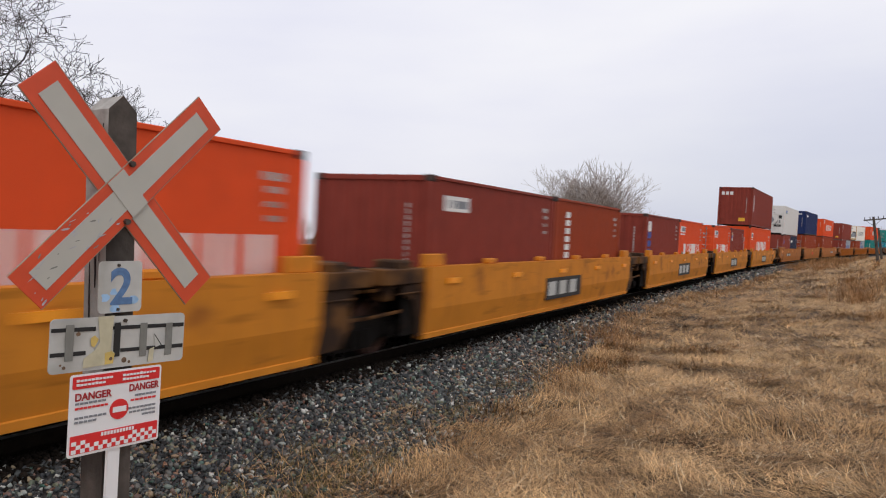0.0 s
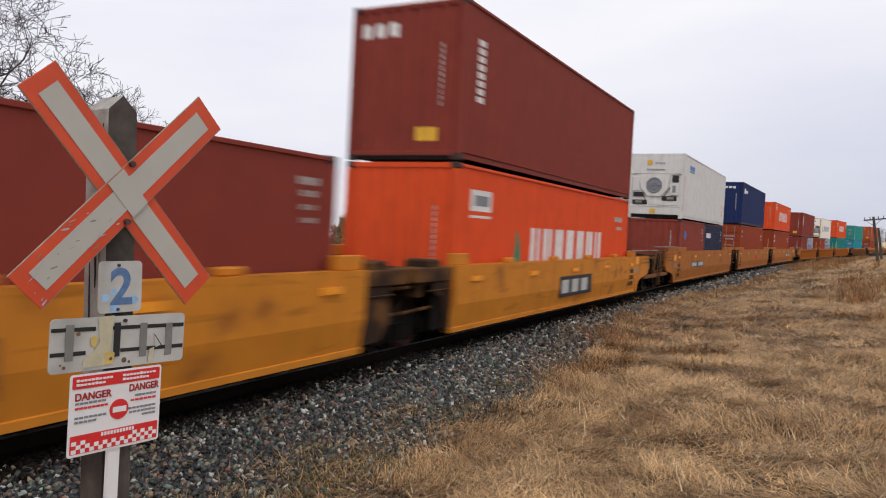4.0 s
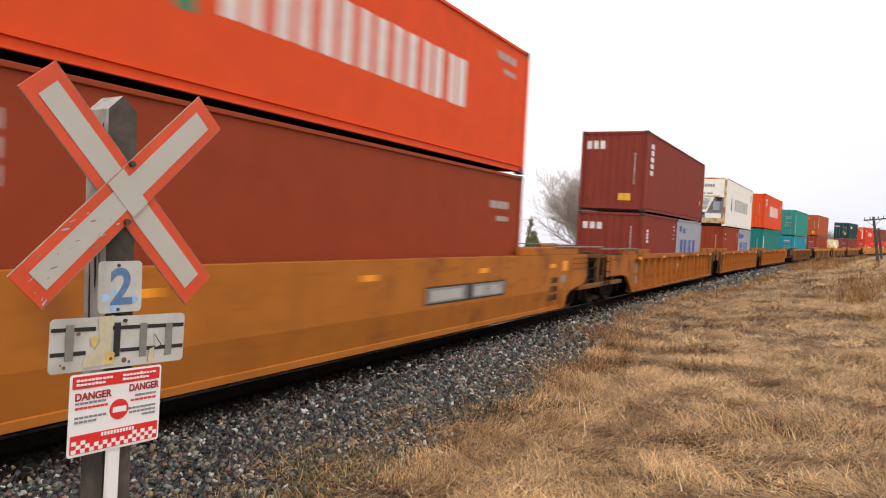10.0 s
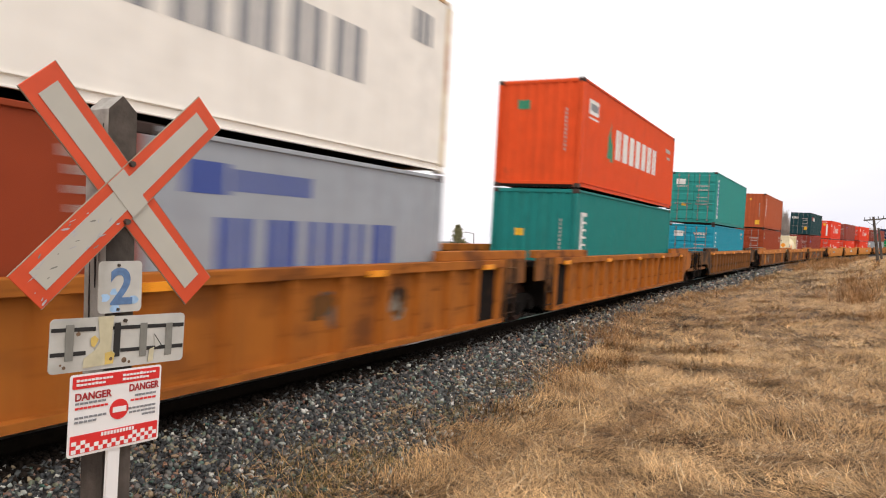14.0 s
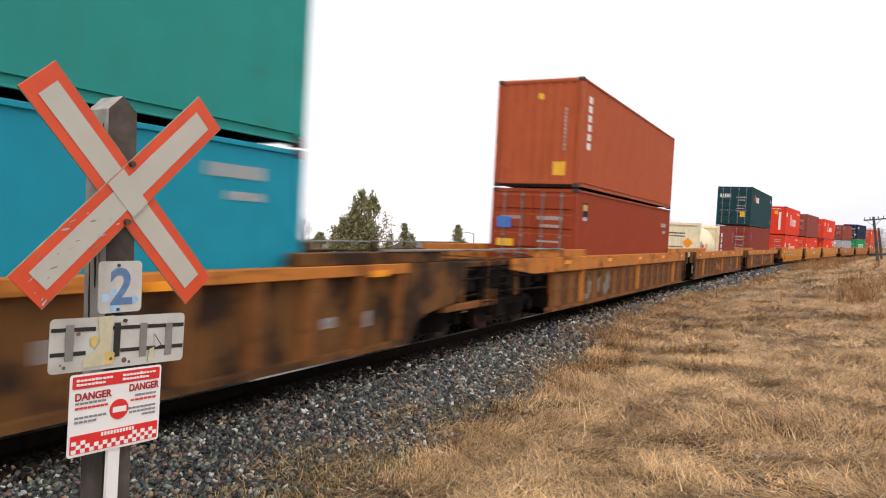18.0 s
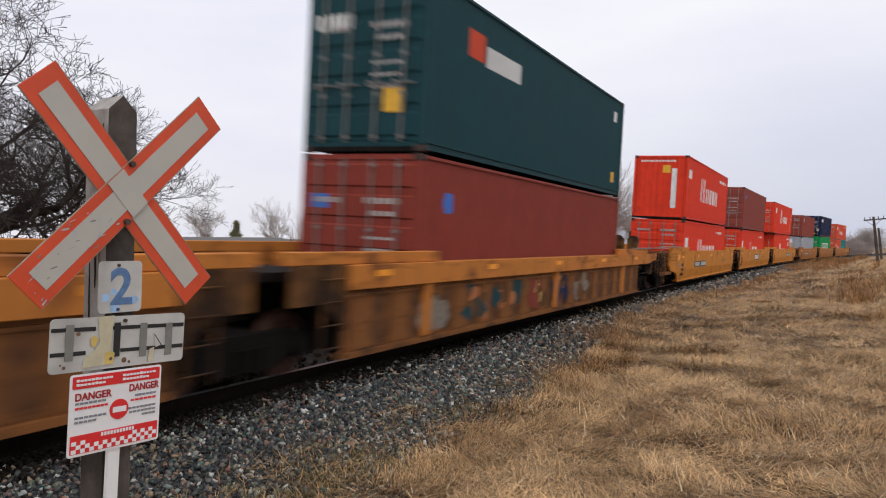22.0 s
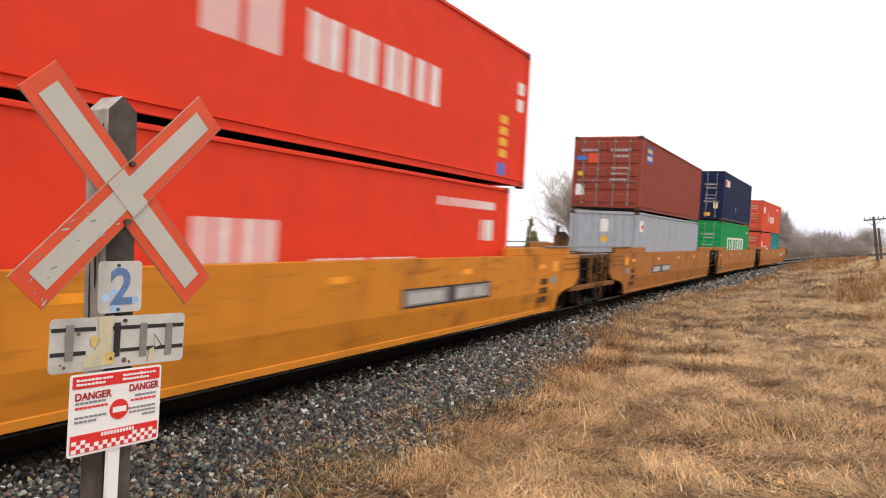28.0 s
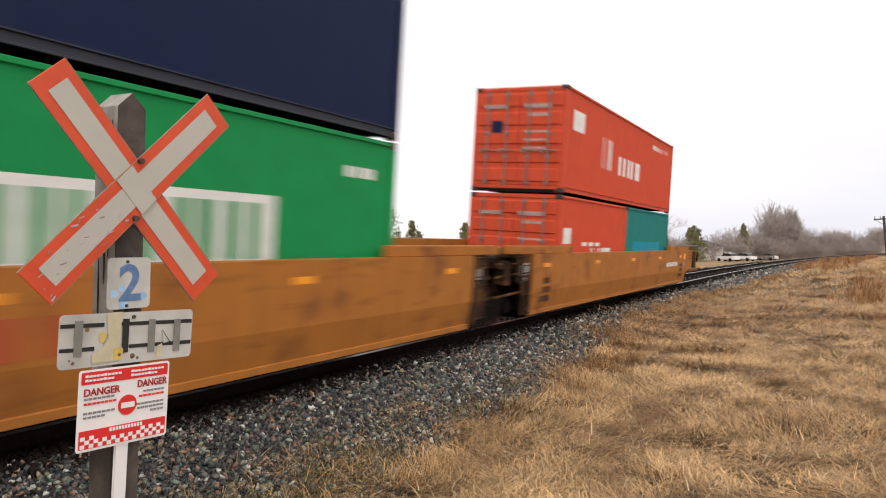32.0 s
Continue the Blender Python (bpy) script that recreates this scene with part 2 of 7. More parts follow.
def stone_shader(name, single):
    """Crushed stone: each piece takes its own shade, mostly dark blue-grey, some pale, tan or reddish."""
    m = bpy.data.materials.new(name)
    m.use_nodes = True
    nt = m.node_tree
    b = nt.nodes["Principled BSDF"]
    b.inputs["Roughness"].default_value = 0.6
    src = nt.nodes.new("ShaderNodeObjectInfo").outputs["Random"] if single else nt.nodes.new("ShaderNodeNewGeometry").outputs["Random Per Island"]
    ramp = nt.nodes.new("ShaderNodeValToRGB")
    ramp.color_ramp.interpolation = "LINEAR"
    stops = [(0.0, (0.010, 0.012, 0.014)), (0.3, (0.026, 0.030, 0.032)), (0.56, (0.060, 0.068, 0.066)), (0.70, (0.16, 0.155, 0.14)), (0.77, (0.22, 0.085, 0.05)), (0.84, (0.33, 0.27, 0.17)), (0.91, (0.03, 0.10, 0.075)), (1.0, (0.62, 0.60, 0.55))]
    el = ramp.color_ramp.elements
    while len(el) < len(stops):
        el.new(0.5)
    for e, (p, c) in zip(el, stops):
        e.position, e.color = p, (*c, 1)
    nt.links.new(src, ramp.inputs[0])
    n = nt.nodes.new("ShaderNodeTexNoise")
    n.inputs["Scale"].default_value = 60
    bn = nt.nodes.new("ShaderNodeBump")
    bn.inputs["Strength"].default_value, bn.inputs["Distance"].default_value = 0.4, 0.01
    nt.links.new(n.outputs[0], bn.inputs["Height"])
    nt.links.new(bn.outputs[0], b.inputs["Normal"])
    mix = nt.nodes.new("ShaderNodeMix")
    mix.data_type, mix.blend_type = "RGBA", "MULTIPLY"
    mix.inputs[0].default_value = 0.35
    nt.links.new(ramp.outputs[0], mix.inputs[6])
    nt.links.new(n.outputs[0], mix.inputs[7])
    nt.links.new(mix.outputs[2], b.inputs["Base Color"])
    MATS[name] = m
    return m


# grimy dark stone that also has the train's shade put into its colour
STONE_SHADED = shader("shaded_greasy_stone", (0.011, 0.008, 0.006), 0.9, vary=0.4, grain=6, island=0.6, bump=0.4, spec=0.1)
STONE, STONE_PART = stone_shader("ballast_stone", False), stone_shader("ballast_stone_single", True)
GRASS = shader("dry_grass", (0.255, 0.136, 0.054), 0.75, vary=0.45, grain=1.3, hue=(0.465, 0.30, 0.145), island=0.85, bump=0, spec=0.3)
STRAW = shader("pale_straw", (0.50, 0.375, 0.22), 0.6, vary=0.2, grain=2, island=0.4, bump=0, spec=0.3)
GRASS_RED = shader("rusty_dry_grass", (0.30, 0.158, 0.066), 0.85, vary=0.25, grain=1.2, island=0.6, bump=0, spec=0.2)
GRASS_FAR = shader("dry_field", (0.24, 0.15, 0.065), 0.95, vary=0.3, grain=0.12, dirt=(0.16, 0.15, 0.07), dirt_at=0.55, bump=0.4, bump_scale=2)
BARK = shader("dark_bark", (0.034, 0.025, 0.020), 0.95, vary=0.35, grain=8, bump=0.6)
TWIG = shader("grey_brown_twig", (0.16, 0.125, 0.10), 0.95, vary=0.2, grain=2, bump=0)
TWIG_DARK = shader("dark_twig", (0.036, 0.026, 0.021), 0.95, vary=0.2, grain=2, bump=0)
TWIG_MID = shader("grey_twig", (0.075, 0.06, 0.055), 0.95, vary=0.2, grain=2, bump=0)
# far trees and brush: the haze of distance is put into these pale colours
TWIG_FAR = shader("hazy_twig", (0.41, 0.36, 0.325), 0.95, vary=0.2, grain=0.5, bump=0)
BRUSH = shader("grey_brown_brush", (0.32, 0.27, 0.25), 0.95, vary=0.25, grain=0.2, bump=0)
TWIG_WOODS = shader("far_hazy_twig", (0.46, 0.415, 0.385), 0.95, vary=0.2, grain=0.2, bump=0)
WEED = shader("olive_weed", (0.15, 0.115, 0.045), 0.85, vary=0.3, grain=3, island=0.6, bump=0, spec=0.2)
NEEDLE = shader("conifer_needles", (0.20, 0.195, 0.095), 0.9, vary=0.3, grain=2, island=0.5, bump=0)
ROOF = shader("shingle_roof", (0.13, 0.125, 0.125), 0.9, vary=0.2, grain=6, bump=0.3)
SIDING = shader("pale_siding", (0.6, 0.6, 0.6), 0.7, vary=0.06, grain=3, bump=0.1)
GLASS = shader("dark_window", (0.03, 0.035, 0.04), 0.1, vary=0.1, bump=0)

# ---- mesh helpers
CACHE = {}


def mesh_of(bm, material, smooth=False):
    me = bpy.data.meshes.new("mesh")
    bm.to_mesh(me)
    bm.free()
    me.materials.append(material)
    if smooth:
        me.polygons.foreach_set("use_smooth", [True] * len(me.polygons))
    return me


def part(name, bm, material, parent, label="", at=None):
    """Links a bmesh (or a ready mesh) as one mesh object under a thing or a part."""
    me = bm if isinstance(bm, bpy.types.Mesh) else mesh_of(bm, material)
    ob = new(name, me)
    ob.parent = parent
    if at:
        ob.location = at
    return tagged(ob, label)


def shared(key, build, material, *args):
    """A mesh built once for each key and material."""
    full = (key, material.name, args)
    if full not in CACHE:
        CACHE[full] = mesh_of(build(*args), material)
    return CACHE[full]


def box(bm, x0, x1, y0, y1, z0, z1, bevel=0.0):
    vs = [bm.verts.new((x, y, z)) for x in (x0, x1) for y in (y0, y1) for z in (z0, z1)]
    fs = [bm.faces.new([vs[i] for i in q]) for q in ((0, 1, 3, 2), (4, 6, 7, 5), (0, 4, 5, 1), (2, 3, 7, 6), (0, 2, 6, 4), (1, 5, 7, 3))]
    if bevel:
        edges = list({e for f in fs for e in f.edges})
        bmesh.ops.bevel(bm, geom=edges, offset=bevel, segments=1, affect="EDGES")
    return bm


def boxes(*rows, bevel=0.0):
    bm = bmesh.new()
    for r in rows:
        box(bm, *r, bevel=bevel)
    return bm


def prism(bm, outline, a0, a1, axis="y"):
    """An outline in the plane across the axis, drawn out from a0 to a1. axis y: (x, z); x: (y, z); z: (x, y)."""
    def at(p, a):
        return {"y": (p[0], a, p[1]), "x": (a, p[0], p[1]), "z": (p[0], p[1], a)}[axis]
    lo = [bm.verts.new(at(p, a0)) for p in outline]
    hi = [bm.verts.new(at(p, a1)) for p in outline]
    n = len(outline)
    bm.faces.new(lo)
    bm.faces.new(hi[::-1])
    for i in range(n):
        bm.faces.new((lo[i], hi[i], hi[(i + 1) % n], lo[(i + 1) % n]))
    bmesh.ops.recalc_face_normals(bm, faces=bm.faces)
    return bm


def rod(bm, a, b, r0, r1=None, sides=8, caps=True):
    """A round bar from a to b."""
    a, b = Vector(a), Vector(b)
    r1 = r0 if r1 is None else r1
    w = (b - a).normalized()
    u = w.orthogonal().normalized()
    v = w.cross(u)
    rings = [[bm.verts.new(p + (u * math.cos(k) + v * math.sin(k)) * r) for k in [2 * math.pi * i / sides for i in range(sides)]] for p, r in ((a, r0), (b, r1))]
    for i in range(sides):
        bm.faces.new((rings[0][i], rings[0][(i + 1) % sides], rings[1][(i + 1) % sides], rings[1][i]))
    if caps:
        bm.faces.new(rings[0][::-1])
        bm.faces.new(rings[1])
    return bm


def rods(*rows, r=0.015, sides=6):
    bm = bmesh.new()
    for a, b in rows:
        rod(bm, a, b, r, sides=sides)
    return bm


def thing(name, label, category, group="", kind=""):
    return tagged(new(name), label, category, group, kind)


# ---- the line of the track: straight past the camera, then a wide curve to the right, canted inwards
LINE_Y, LINE_Z, CANT = 7.235, 0.043, 0.0575
BEND, BEND_FROM = 0.00107, 25.26


def line(s):
    """Place and heading of the track's centre s metres along from abreast of the camera."""
    e = max(0.0, s - BEND_FROM)
    turn = -BEND * e
    x = BEND_FROM + math.sin(BEND * e) / BEND if e else s
    y = -(1 - math.cos(BEND * e)) / BEND
    return x - LINE_Y * math.sin(turn), y + LINE_Y * math.cos(turn), turn


def on_line(s):
    x, y, turn = line(s)
    return Matrix.Translation((x, y, LINE_Z)) @ Matrix.Rotation(turn, 4, "Z") @ Matrix.Rotation(CANT, 4, "X")


def beside(s, q, z):
    """World place at s along the line, q to its left, at height z."""
    x, y, turn = line(s)
    return x - q * math.sin(turn), y + q * math.cos(turn), z


# the train's way: metres gone by at t seconds
def gone(t):
    d = t - 14.0
    return 11.725 * d + 0.0055 * d * d

# ---- ground: one sheet to the horizon, with the ballast bank of the track
def offset_of(x, y):
    """Place along and across the line of a point on the ground: (s, q)."""
    if x <= BEND_FROM:
        return x, y - LINE_Y
    r = 1 / BEND
    cx, cy = BEND_FROM, -r
    d = math.hypot(x - cx, y - cy)
    return BEND_FROM + math.atan2(x - cx, y - cy) * r, d - r - LINE_Y


def ground_z(x, y):
    s, q = offset_of(x, y)
    a = abs(q + 0.15)
    base = -0.42 + 0.05 * noise.noise(Vector((x * 0.25, y * 0.25, 0)))
    if q < 0:
        base += 0.42 * min(1.0, max(0.0, (-q - 4.2) / 6.0)) + 0.25 * min(1.0, max(0.0, (s - 25) / 60))
    else:
        base += 0.2 * min(1.0, max(0.0, (q - 5) / 30)) - 0.75 * min(1.0, max(0.0, (q - 3.5) / 6)) * min(1.0, max(0.0, (s - 55) / 35))
    heap = 0.085 * min(1.0, max(0.0, (abs(q) - 0.85) / 0.3))
    if a < 1.75:
        return -0.19 + heap + CANT * q * 0.9 + 0.043
    if a < 3.6:
        k = (a - 1.75) / 1.85
        edge = -0.19 + heap + 0.043 + CANT * math.copysign(1.75, q) * 0.9
        return edge * (1 - k) + base * k - 0.04 * math.sin(math.pi * k)
    return base


def spaced(lo, hi, near, fine, grow):
    """Grid stops from lo to hi, fine about near and wider with distance."""
    out, x, step = [near], near, fine
    while x < hi:
        x += step
        step *= grow
        out.append(min(x, hi))
    x, step = near, fine
    while x > lo:
        x -= step
        step *= grow
        out.insert(0, max(x, lo))
    return out


def make_ground():
    xs = spaced(-2500, 3500, 8.0, 0.3, 1.035)
    ys = spaced(-2500, 2500, 4.5, 0.15, 1.045)
    verts = [(x, y, ground_z(x, y)) for x in xs for y in ys]
    n = len(ys)
    faces = [(i * n + j, (i + 1) * n + j, (i + 1) * n + j + 1, i * n + j + 1) for i in range(len(xs) - 1) for j in range(n - 1)]
    me = bpy.data.meshes.new("ground")
    me.from_pydata(verts, [], faces)
    me.materials.append(SOIL)
    me.materials.append(GRAVEL)
    me.materials.append(GRASS_FAR)
    index = []
    for f in faces:
        x, y = [sum(verts[v][k] for v in f) / 4 for k in (0, 1)]
        s, q = offset_of(x, y)
        index.append(1 if -3.7 < q < 3.2 and abs(s) < 900 else (0 if abs(x) < 60 and abs(y) < 40 else 2))
    me.polygons.foreach_set("material_index", index)
    me.polygons.foreach_set("use_smooth", [True] * len(faces))
    return tagged(new("ground", me), "dry grassy ground with a gravel railway bank across it", "ground", kind="structure")


ground = make_ground()

RAIL_PROFILE = [(-0.07, -0.18), (0.07, -0.18), (0.07, -0.165), (0.012, -0.15), (0.012, -0.045), (0.036, -0.035), (0.036, -0.006), (0.028, 0.0),
                (-0.028, 0.0), (-0.036, -0.006), (-0.036, -0.035), (-0.012, -0.045), (-0.012, -0.15), (-0.07, -0.165)]


def make_rail(side):
    stops = [-300, -100, -30, 0] + [8 + 6 * i for i in range(60)] + [400, 450, 500]
    verts, faces, n = [], [], len(RAIL_PROFILE)
    for s in stops:
        m = on_line(s)
        verts += [m @ Vector((0, side * 0.7525 + y, z)) for y, z in RAIL_PROFILE]
    for i in range(len(stops) - 1):
        faces += [(i * n + k, i * n + (k + 1) % n, (i + 1) * n + (k + 1) % n, (i + 1) * n + k) for k in range(n)]
    me = bpy.data.meshes.new("rail")
    me.from_pydata(verts, [], faces)
    me.materials.append(RAIL_SIDE)
    me.materials.append(RAIL_TOP)
    me.polygons.foreach_set("material_index", [1 if f % n in (6, 7, 8) else 0 for f in range(len(faces))])
    me.update()
    return tagged(new("rail", me), "steel rail with a polished head and rusty web", "rail", "rails of the track", kind="structure")


for side in (-1, 1):
    make_rail(side)

# ---- trees, woods, houses and poles behind the track
def tube_mesh(segs, sides, material):
    """Many tapered tubes, as one mesh, from rows of (start, end, radius at each)."""
    a = np.array([s[0] for s in segs], float)
    b = np.array([s[1] for s in segs], float)
    r = np.array([s[2:4] for s in segs], float)
    w = b - a
    w /= np.linalg.norm(w, axis=1)[:, None] + 1e-9
    ref = np.where(np.abs(w[:, 2:3]) > 0.8, np.array([[1.0, 0, 0]]), np.array([[0, 0, 1.0]]))
    u = np.cross(w, ref)
    u /= np.linalg.norm(u, axis=1)[:, None]
    v = np.cross(w, u)
    ks = np.arange(sides) * 2 * np.pi / sides
    ring = u[:, None, :] * np.cos(ks)[None, :, None] + v[:, None, :] * np.sin(ks)[None, :, None]
    verts = np.concatenate([a[:, None, :] + ring * r[:, 0, None, None], b[:, None, :] + ring * r[:, 1, None, None]], axis=1).reshape(-1, 3)
    base = np.arange(len(segs))[:, None, None] * 2 * sides
    i = np.arange(sides)
    quad = np.stack([i, (i + 1) % sides, sides + (i + 1) % sides, sides + i], axis=1)
    faces = (base + quad[None]).reshape(-1, 4)
    return quick_mesh(verts, faces, material, True)


def quick_mesh(verts, faces, material, smooth=False):
    """A mesh from arrays of vertices and of faces with equally many corners."""
    me = bpy.data.meshes.new("mesh")
    k = faces.shape[1]
    me.vertices.add(len(verts))
    me.vertices.foreach_set("co", np.asarray(verts, np.float32).ravel())
    me.loops.add(faces.size)
    me.loops.foreach_set("vertex_index", np.asarray(faces, np.int32).ravel())
    me.polygons.add(len(faces))
    me.polygons.foreach_set("loop_start", np.arange(len(faces), dtype=np.int32) * k)
    me.materials.append(material)
    if smooth:
        me.polygons.foreach_set("use_smooth", np.ones(len(faces), bool))
    me.update(calc_edges=True)
    return me


def grow(rng, start, way, long, r, depth, out, spread, droop, kids, shrink=0.74, bent=0.16):
    """Branches of a bare tree, from one limb outwards: bent, forking segments."""
    p, d = Vector(start), Vector(way).normalized()
    steps = 3 if depth > 1 else 2
    for i in range(steps):
        d = (d + Vector((rng.gauss(0, bent), rng.gauss(0, bent), rng.gauss(0, bent * 0.75) - droop))).normalized()
        q = p + d * long / steps
        r1 = r * (0.86 if i < steps - 1 else 0.72)
        out[0 if r > 0.03 else 1].append((tuple(p), tuple(q), r, r1))
        if depth > 0 and i < steps - 1 and rng.random() < 0.75:
            side = Vector((rng.gauss(0, 1), rng.gauss(0, 1), rng.gauss(0.2, 0.6))).normalized()
            grow(rng, q, d * 0.55 + side * spread, long * rng.uniform(0.5, 0.75), r1 * 0.55, depth - 1, out, spread, droop, kids, shrink, bent)
        p, r = q, r1
    if depth > 0:
        for _ in range(kids):
            side = Vector((rng.gauss(0, 1), rng.gauss(0, 1), rng.gauss(0.1, 0.7))).normalized()
            grow(rng, p, d + side * spread, long * rng.uniform(shrink - 0.14, shrink + 0.1), r * 0.72, depth - 1, out, spread, droop, kids, shrink, bent)


def bare_segs(seed, high, depth, spread, kids, limbs, droop=0.0, trunk=0.16, girth=0.018, shrink=0.74, bent=0.16):
    rng = random.Random(seed)
    out = [[], []]
    p = Vector((0, 0, -0.4))
    top = Vector((rng.gauss(0, 0.1), rng.gauss(0, 0.1), high * trunk))
    r = high * girth
    out[0].append((tuple(p), tuple(top), r * 1.25, r))
    for i in range(limbs):
        k = 2 * math.pi * i / limbs + rng.uniform(-0.4, 0.4)
        lean = rng.uniform(0.25, 0.95) * spread
        grow(rng, top, (math.cos(k) * lean, math.sin(k) * lean, 1.0), high * 0.27 * rng.uniform(0.85, 1.15), r * 0.62, depth, out, spread, droop, kids, shrink, bent)
    tip = max(q[2] for rows in out for _, q, *_ in rows)
    f = high / tip
    return [[((a[0] * f, a[1] * f, a[2] * f), (b[0] * f, b[1] * f, b[2] * f), r0, r1) for a, b, r0, r1 in rows] for rows in out]


def bare_tree(label, x, y, high, seed, depth=5, spread=0.75, kids=2, limbs=4, droop=0.0, twig=TWIG, bark=BARK, thick=1.0, trunk=0.16, wide=1.0, shrink=0.74, girth=0.018, bent=0.16):
    t = thing("tree", label, "tree", "bare trees behind the track")
    t.location = (x, y, ground_z(x, y))
    big, small = bare_segs(seed, high, depth, spread, kids, limbs, droop, trunk, girth, shrink, bent)
    small = [(a, b, max(r0, 0.006) * thick, max(r1, 0.005) * thick) for a, b, r0, r1 in small]
    part("trunk", tube_mesh(big, 7, bark), bark, t, "trunk and limbs of rough bark")
    part("crown", tube_mesh(small, 3, twig), twig, t, "leafless crown of fine twigs")
    t.scale = (wide, wide, 1.0)
    return t


def conifer(label, x, y, high, wide, seed, loose=0.3, tips=1):
    """An evergreen: a trunk with whorls of boughs, each set with many small needle sprays."""
    rng = np.random.default_rng(seed)
    t = thing("conifer", label, "tree", "evergreens behind the track")
    t.location = (x, y, ground_z(x, y))
    part("trunk", tube_mesh([((0, 0, -0.3), (0, 0, high * 0.95), high * 0.022, 0.02)], 7, BARK), BARK, t)
    # boughs end in clumps, with gaps between them; each clump is many short sprays
    clumps = int(105 * max(1.0, wide / 3.2))
    each = 34
    h = rng.random(clumps) ** 0.85
    lead = rng.integers(0, tips, clumps)
    shift = np.array([[0, 0]] + [[rng.normal(0, wide * 0.13), rng.normal(0, wide * 0.13)] for _ in range(tips - 1)])
    height = np.array([1.0] + [rng.uniform(0.55, 0.92) for _ in range(tips - 1)])
    z = (0.05 + 0.95 * h) * high * height[lead]
    reach = wide / 2 * np.clip(1 - h, 0.02, 1) ** 0.85 * (1 - loose * rng.random(clumps)) / (1.0 if tips == 1 else 1.2)
    k = rng.random(clumps) * 2 * np.pi
    mid = np.stack([np.cos(k) * reach, np.sin(k) * reach, z], 1)
    mid[:, :2] += shift[lead] * np.minimum(1, 0.3 + z / (high * 0.5))[:, None]
    size = high * 0.045 * rng.uniform(0.6, 1.5, clumps) * (1.25 - 0.7 * h)
    n = clumps * each
    c = np.repeat(mid, each, 0) + rng.normal(0, 1, (n, 3)) * np.repeat(size, each)[:, None] * np.array([1.0, 1.0, 0.6] if tips < 4 else [0.5, 0.5, 1.35])
    c[:, 2] = np.maximum(c[:, 2], 0.05)
    verts, faces = [], []
    for j in range(2):
        d = rng.normal(0, 1, (n, 3)) + np.array([0, 0, 0.8])
        d /= np.linalg.norm(d, axis=1)[:, None]
        s = high * 0.022 * rng.uniform(0.6, 1.5, n)[:, None]
        e = np.cross(d, rng.normal(0, 1, (n, 3)))
        e /= np.linalg.norm(e, axis=1)[:, None]
        verts.append(np.stack([c - e * s * 0.35, c + e * s * 0.35, c + d * s * 1.7], 1).reshape(-1, 3))
        faces.append(j * n * 3 + np.arange(n * 3).reshape(-1, 3))
    part("crown", quick_mesh(np.concatenate(verts), np.concatenate(faces), NEEDLE), NEEDLE, t, "dense dark green needle sprays")
    return t


bare_tree("large gnarled leafless tree with a dark spreading crown", 11.9, 22.4, 10.2, 3, depth=6, spread=0.9, kids=2, limbs=8, droop=0.0, twig=TWIG_DARK, thick=1.4, trunk=0.13, girth=0.028, bent=0.26, shrink=0.66)
bare_tree("leafless tree with a fine rounded crown", 19.4, 27.6, 9.2, 8, depth=6, spread=0.66, kids=2, limbs=9, twig=TWIG_MID, thick=1.3, droop=-0.01, bent=0.2, trunk=0.1, shrink=0.68)
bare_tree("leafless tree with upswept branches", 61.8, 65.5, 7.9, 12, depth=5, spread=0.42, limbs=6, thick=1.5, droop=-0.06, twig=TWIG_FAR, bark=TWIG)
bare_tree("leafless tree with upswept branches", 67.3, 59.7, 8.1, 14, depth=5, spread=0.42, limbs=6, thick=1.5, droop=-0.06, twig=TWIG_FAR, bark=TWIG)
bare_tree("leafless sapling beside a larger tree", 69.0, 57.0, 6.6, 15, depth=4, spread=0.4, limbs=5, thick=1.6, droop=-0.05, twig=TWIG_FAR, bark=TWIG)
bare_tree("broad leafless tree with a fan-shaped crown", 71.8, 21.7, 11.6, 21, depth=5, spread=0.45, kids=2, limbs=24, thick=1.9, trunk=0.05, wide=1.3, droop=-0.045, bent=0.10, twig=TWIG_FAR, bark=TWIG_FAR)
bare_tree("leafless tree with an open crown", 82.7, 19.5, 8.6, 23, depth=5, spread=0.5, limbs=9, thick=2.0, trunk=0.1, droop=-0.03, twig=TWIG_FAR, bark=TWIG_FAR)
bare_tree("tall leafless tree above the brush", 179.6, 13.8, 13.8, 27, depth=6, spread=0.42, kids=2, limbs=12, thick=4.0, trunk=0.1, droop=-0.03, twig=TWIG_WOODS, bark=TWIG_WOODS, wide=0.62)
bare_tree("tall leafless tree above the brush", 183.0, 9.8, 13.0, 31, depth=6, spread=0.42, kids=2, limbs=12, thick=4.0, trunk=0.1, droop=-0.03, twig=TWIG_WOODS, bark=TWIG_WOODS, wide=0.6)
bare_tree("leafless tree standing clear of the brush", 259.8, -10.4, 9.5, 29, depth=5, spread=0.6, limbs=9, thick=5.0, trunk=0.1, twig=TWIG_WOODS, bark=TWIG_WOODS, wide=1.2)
conifer("ragged many-tipped olive green evergreen", 61.5, 42.9, 7.7, 8.2, 5, 0.45, 7)
conifer("small round dark evergreen", 68.2, 41.8, 4.6, 3.2, 6, 0.4, 3)
conifer("small pointed dark green evergreen", 67.8, 66.6, 5.2, 2.6, 8, 0.6)
conifer("small pointed dark green evergreen", 66.8, 52.6, 4.0, 3.0, 9, 0.4, 3)
conifer("slim pointed dark spruce tree", 97.8, 50.4, 5.8, 3.6, 10, 0.5)
conifer("dark evergreen with a ragged top", 102.4, 40.2, 6.6, 4.4, 11, 0.5, 4)
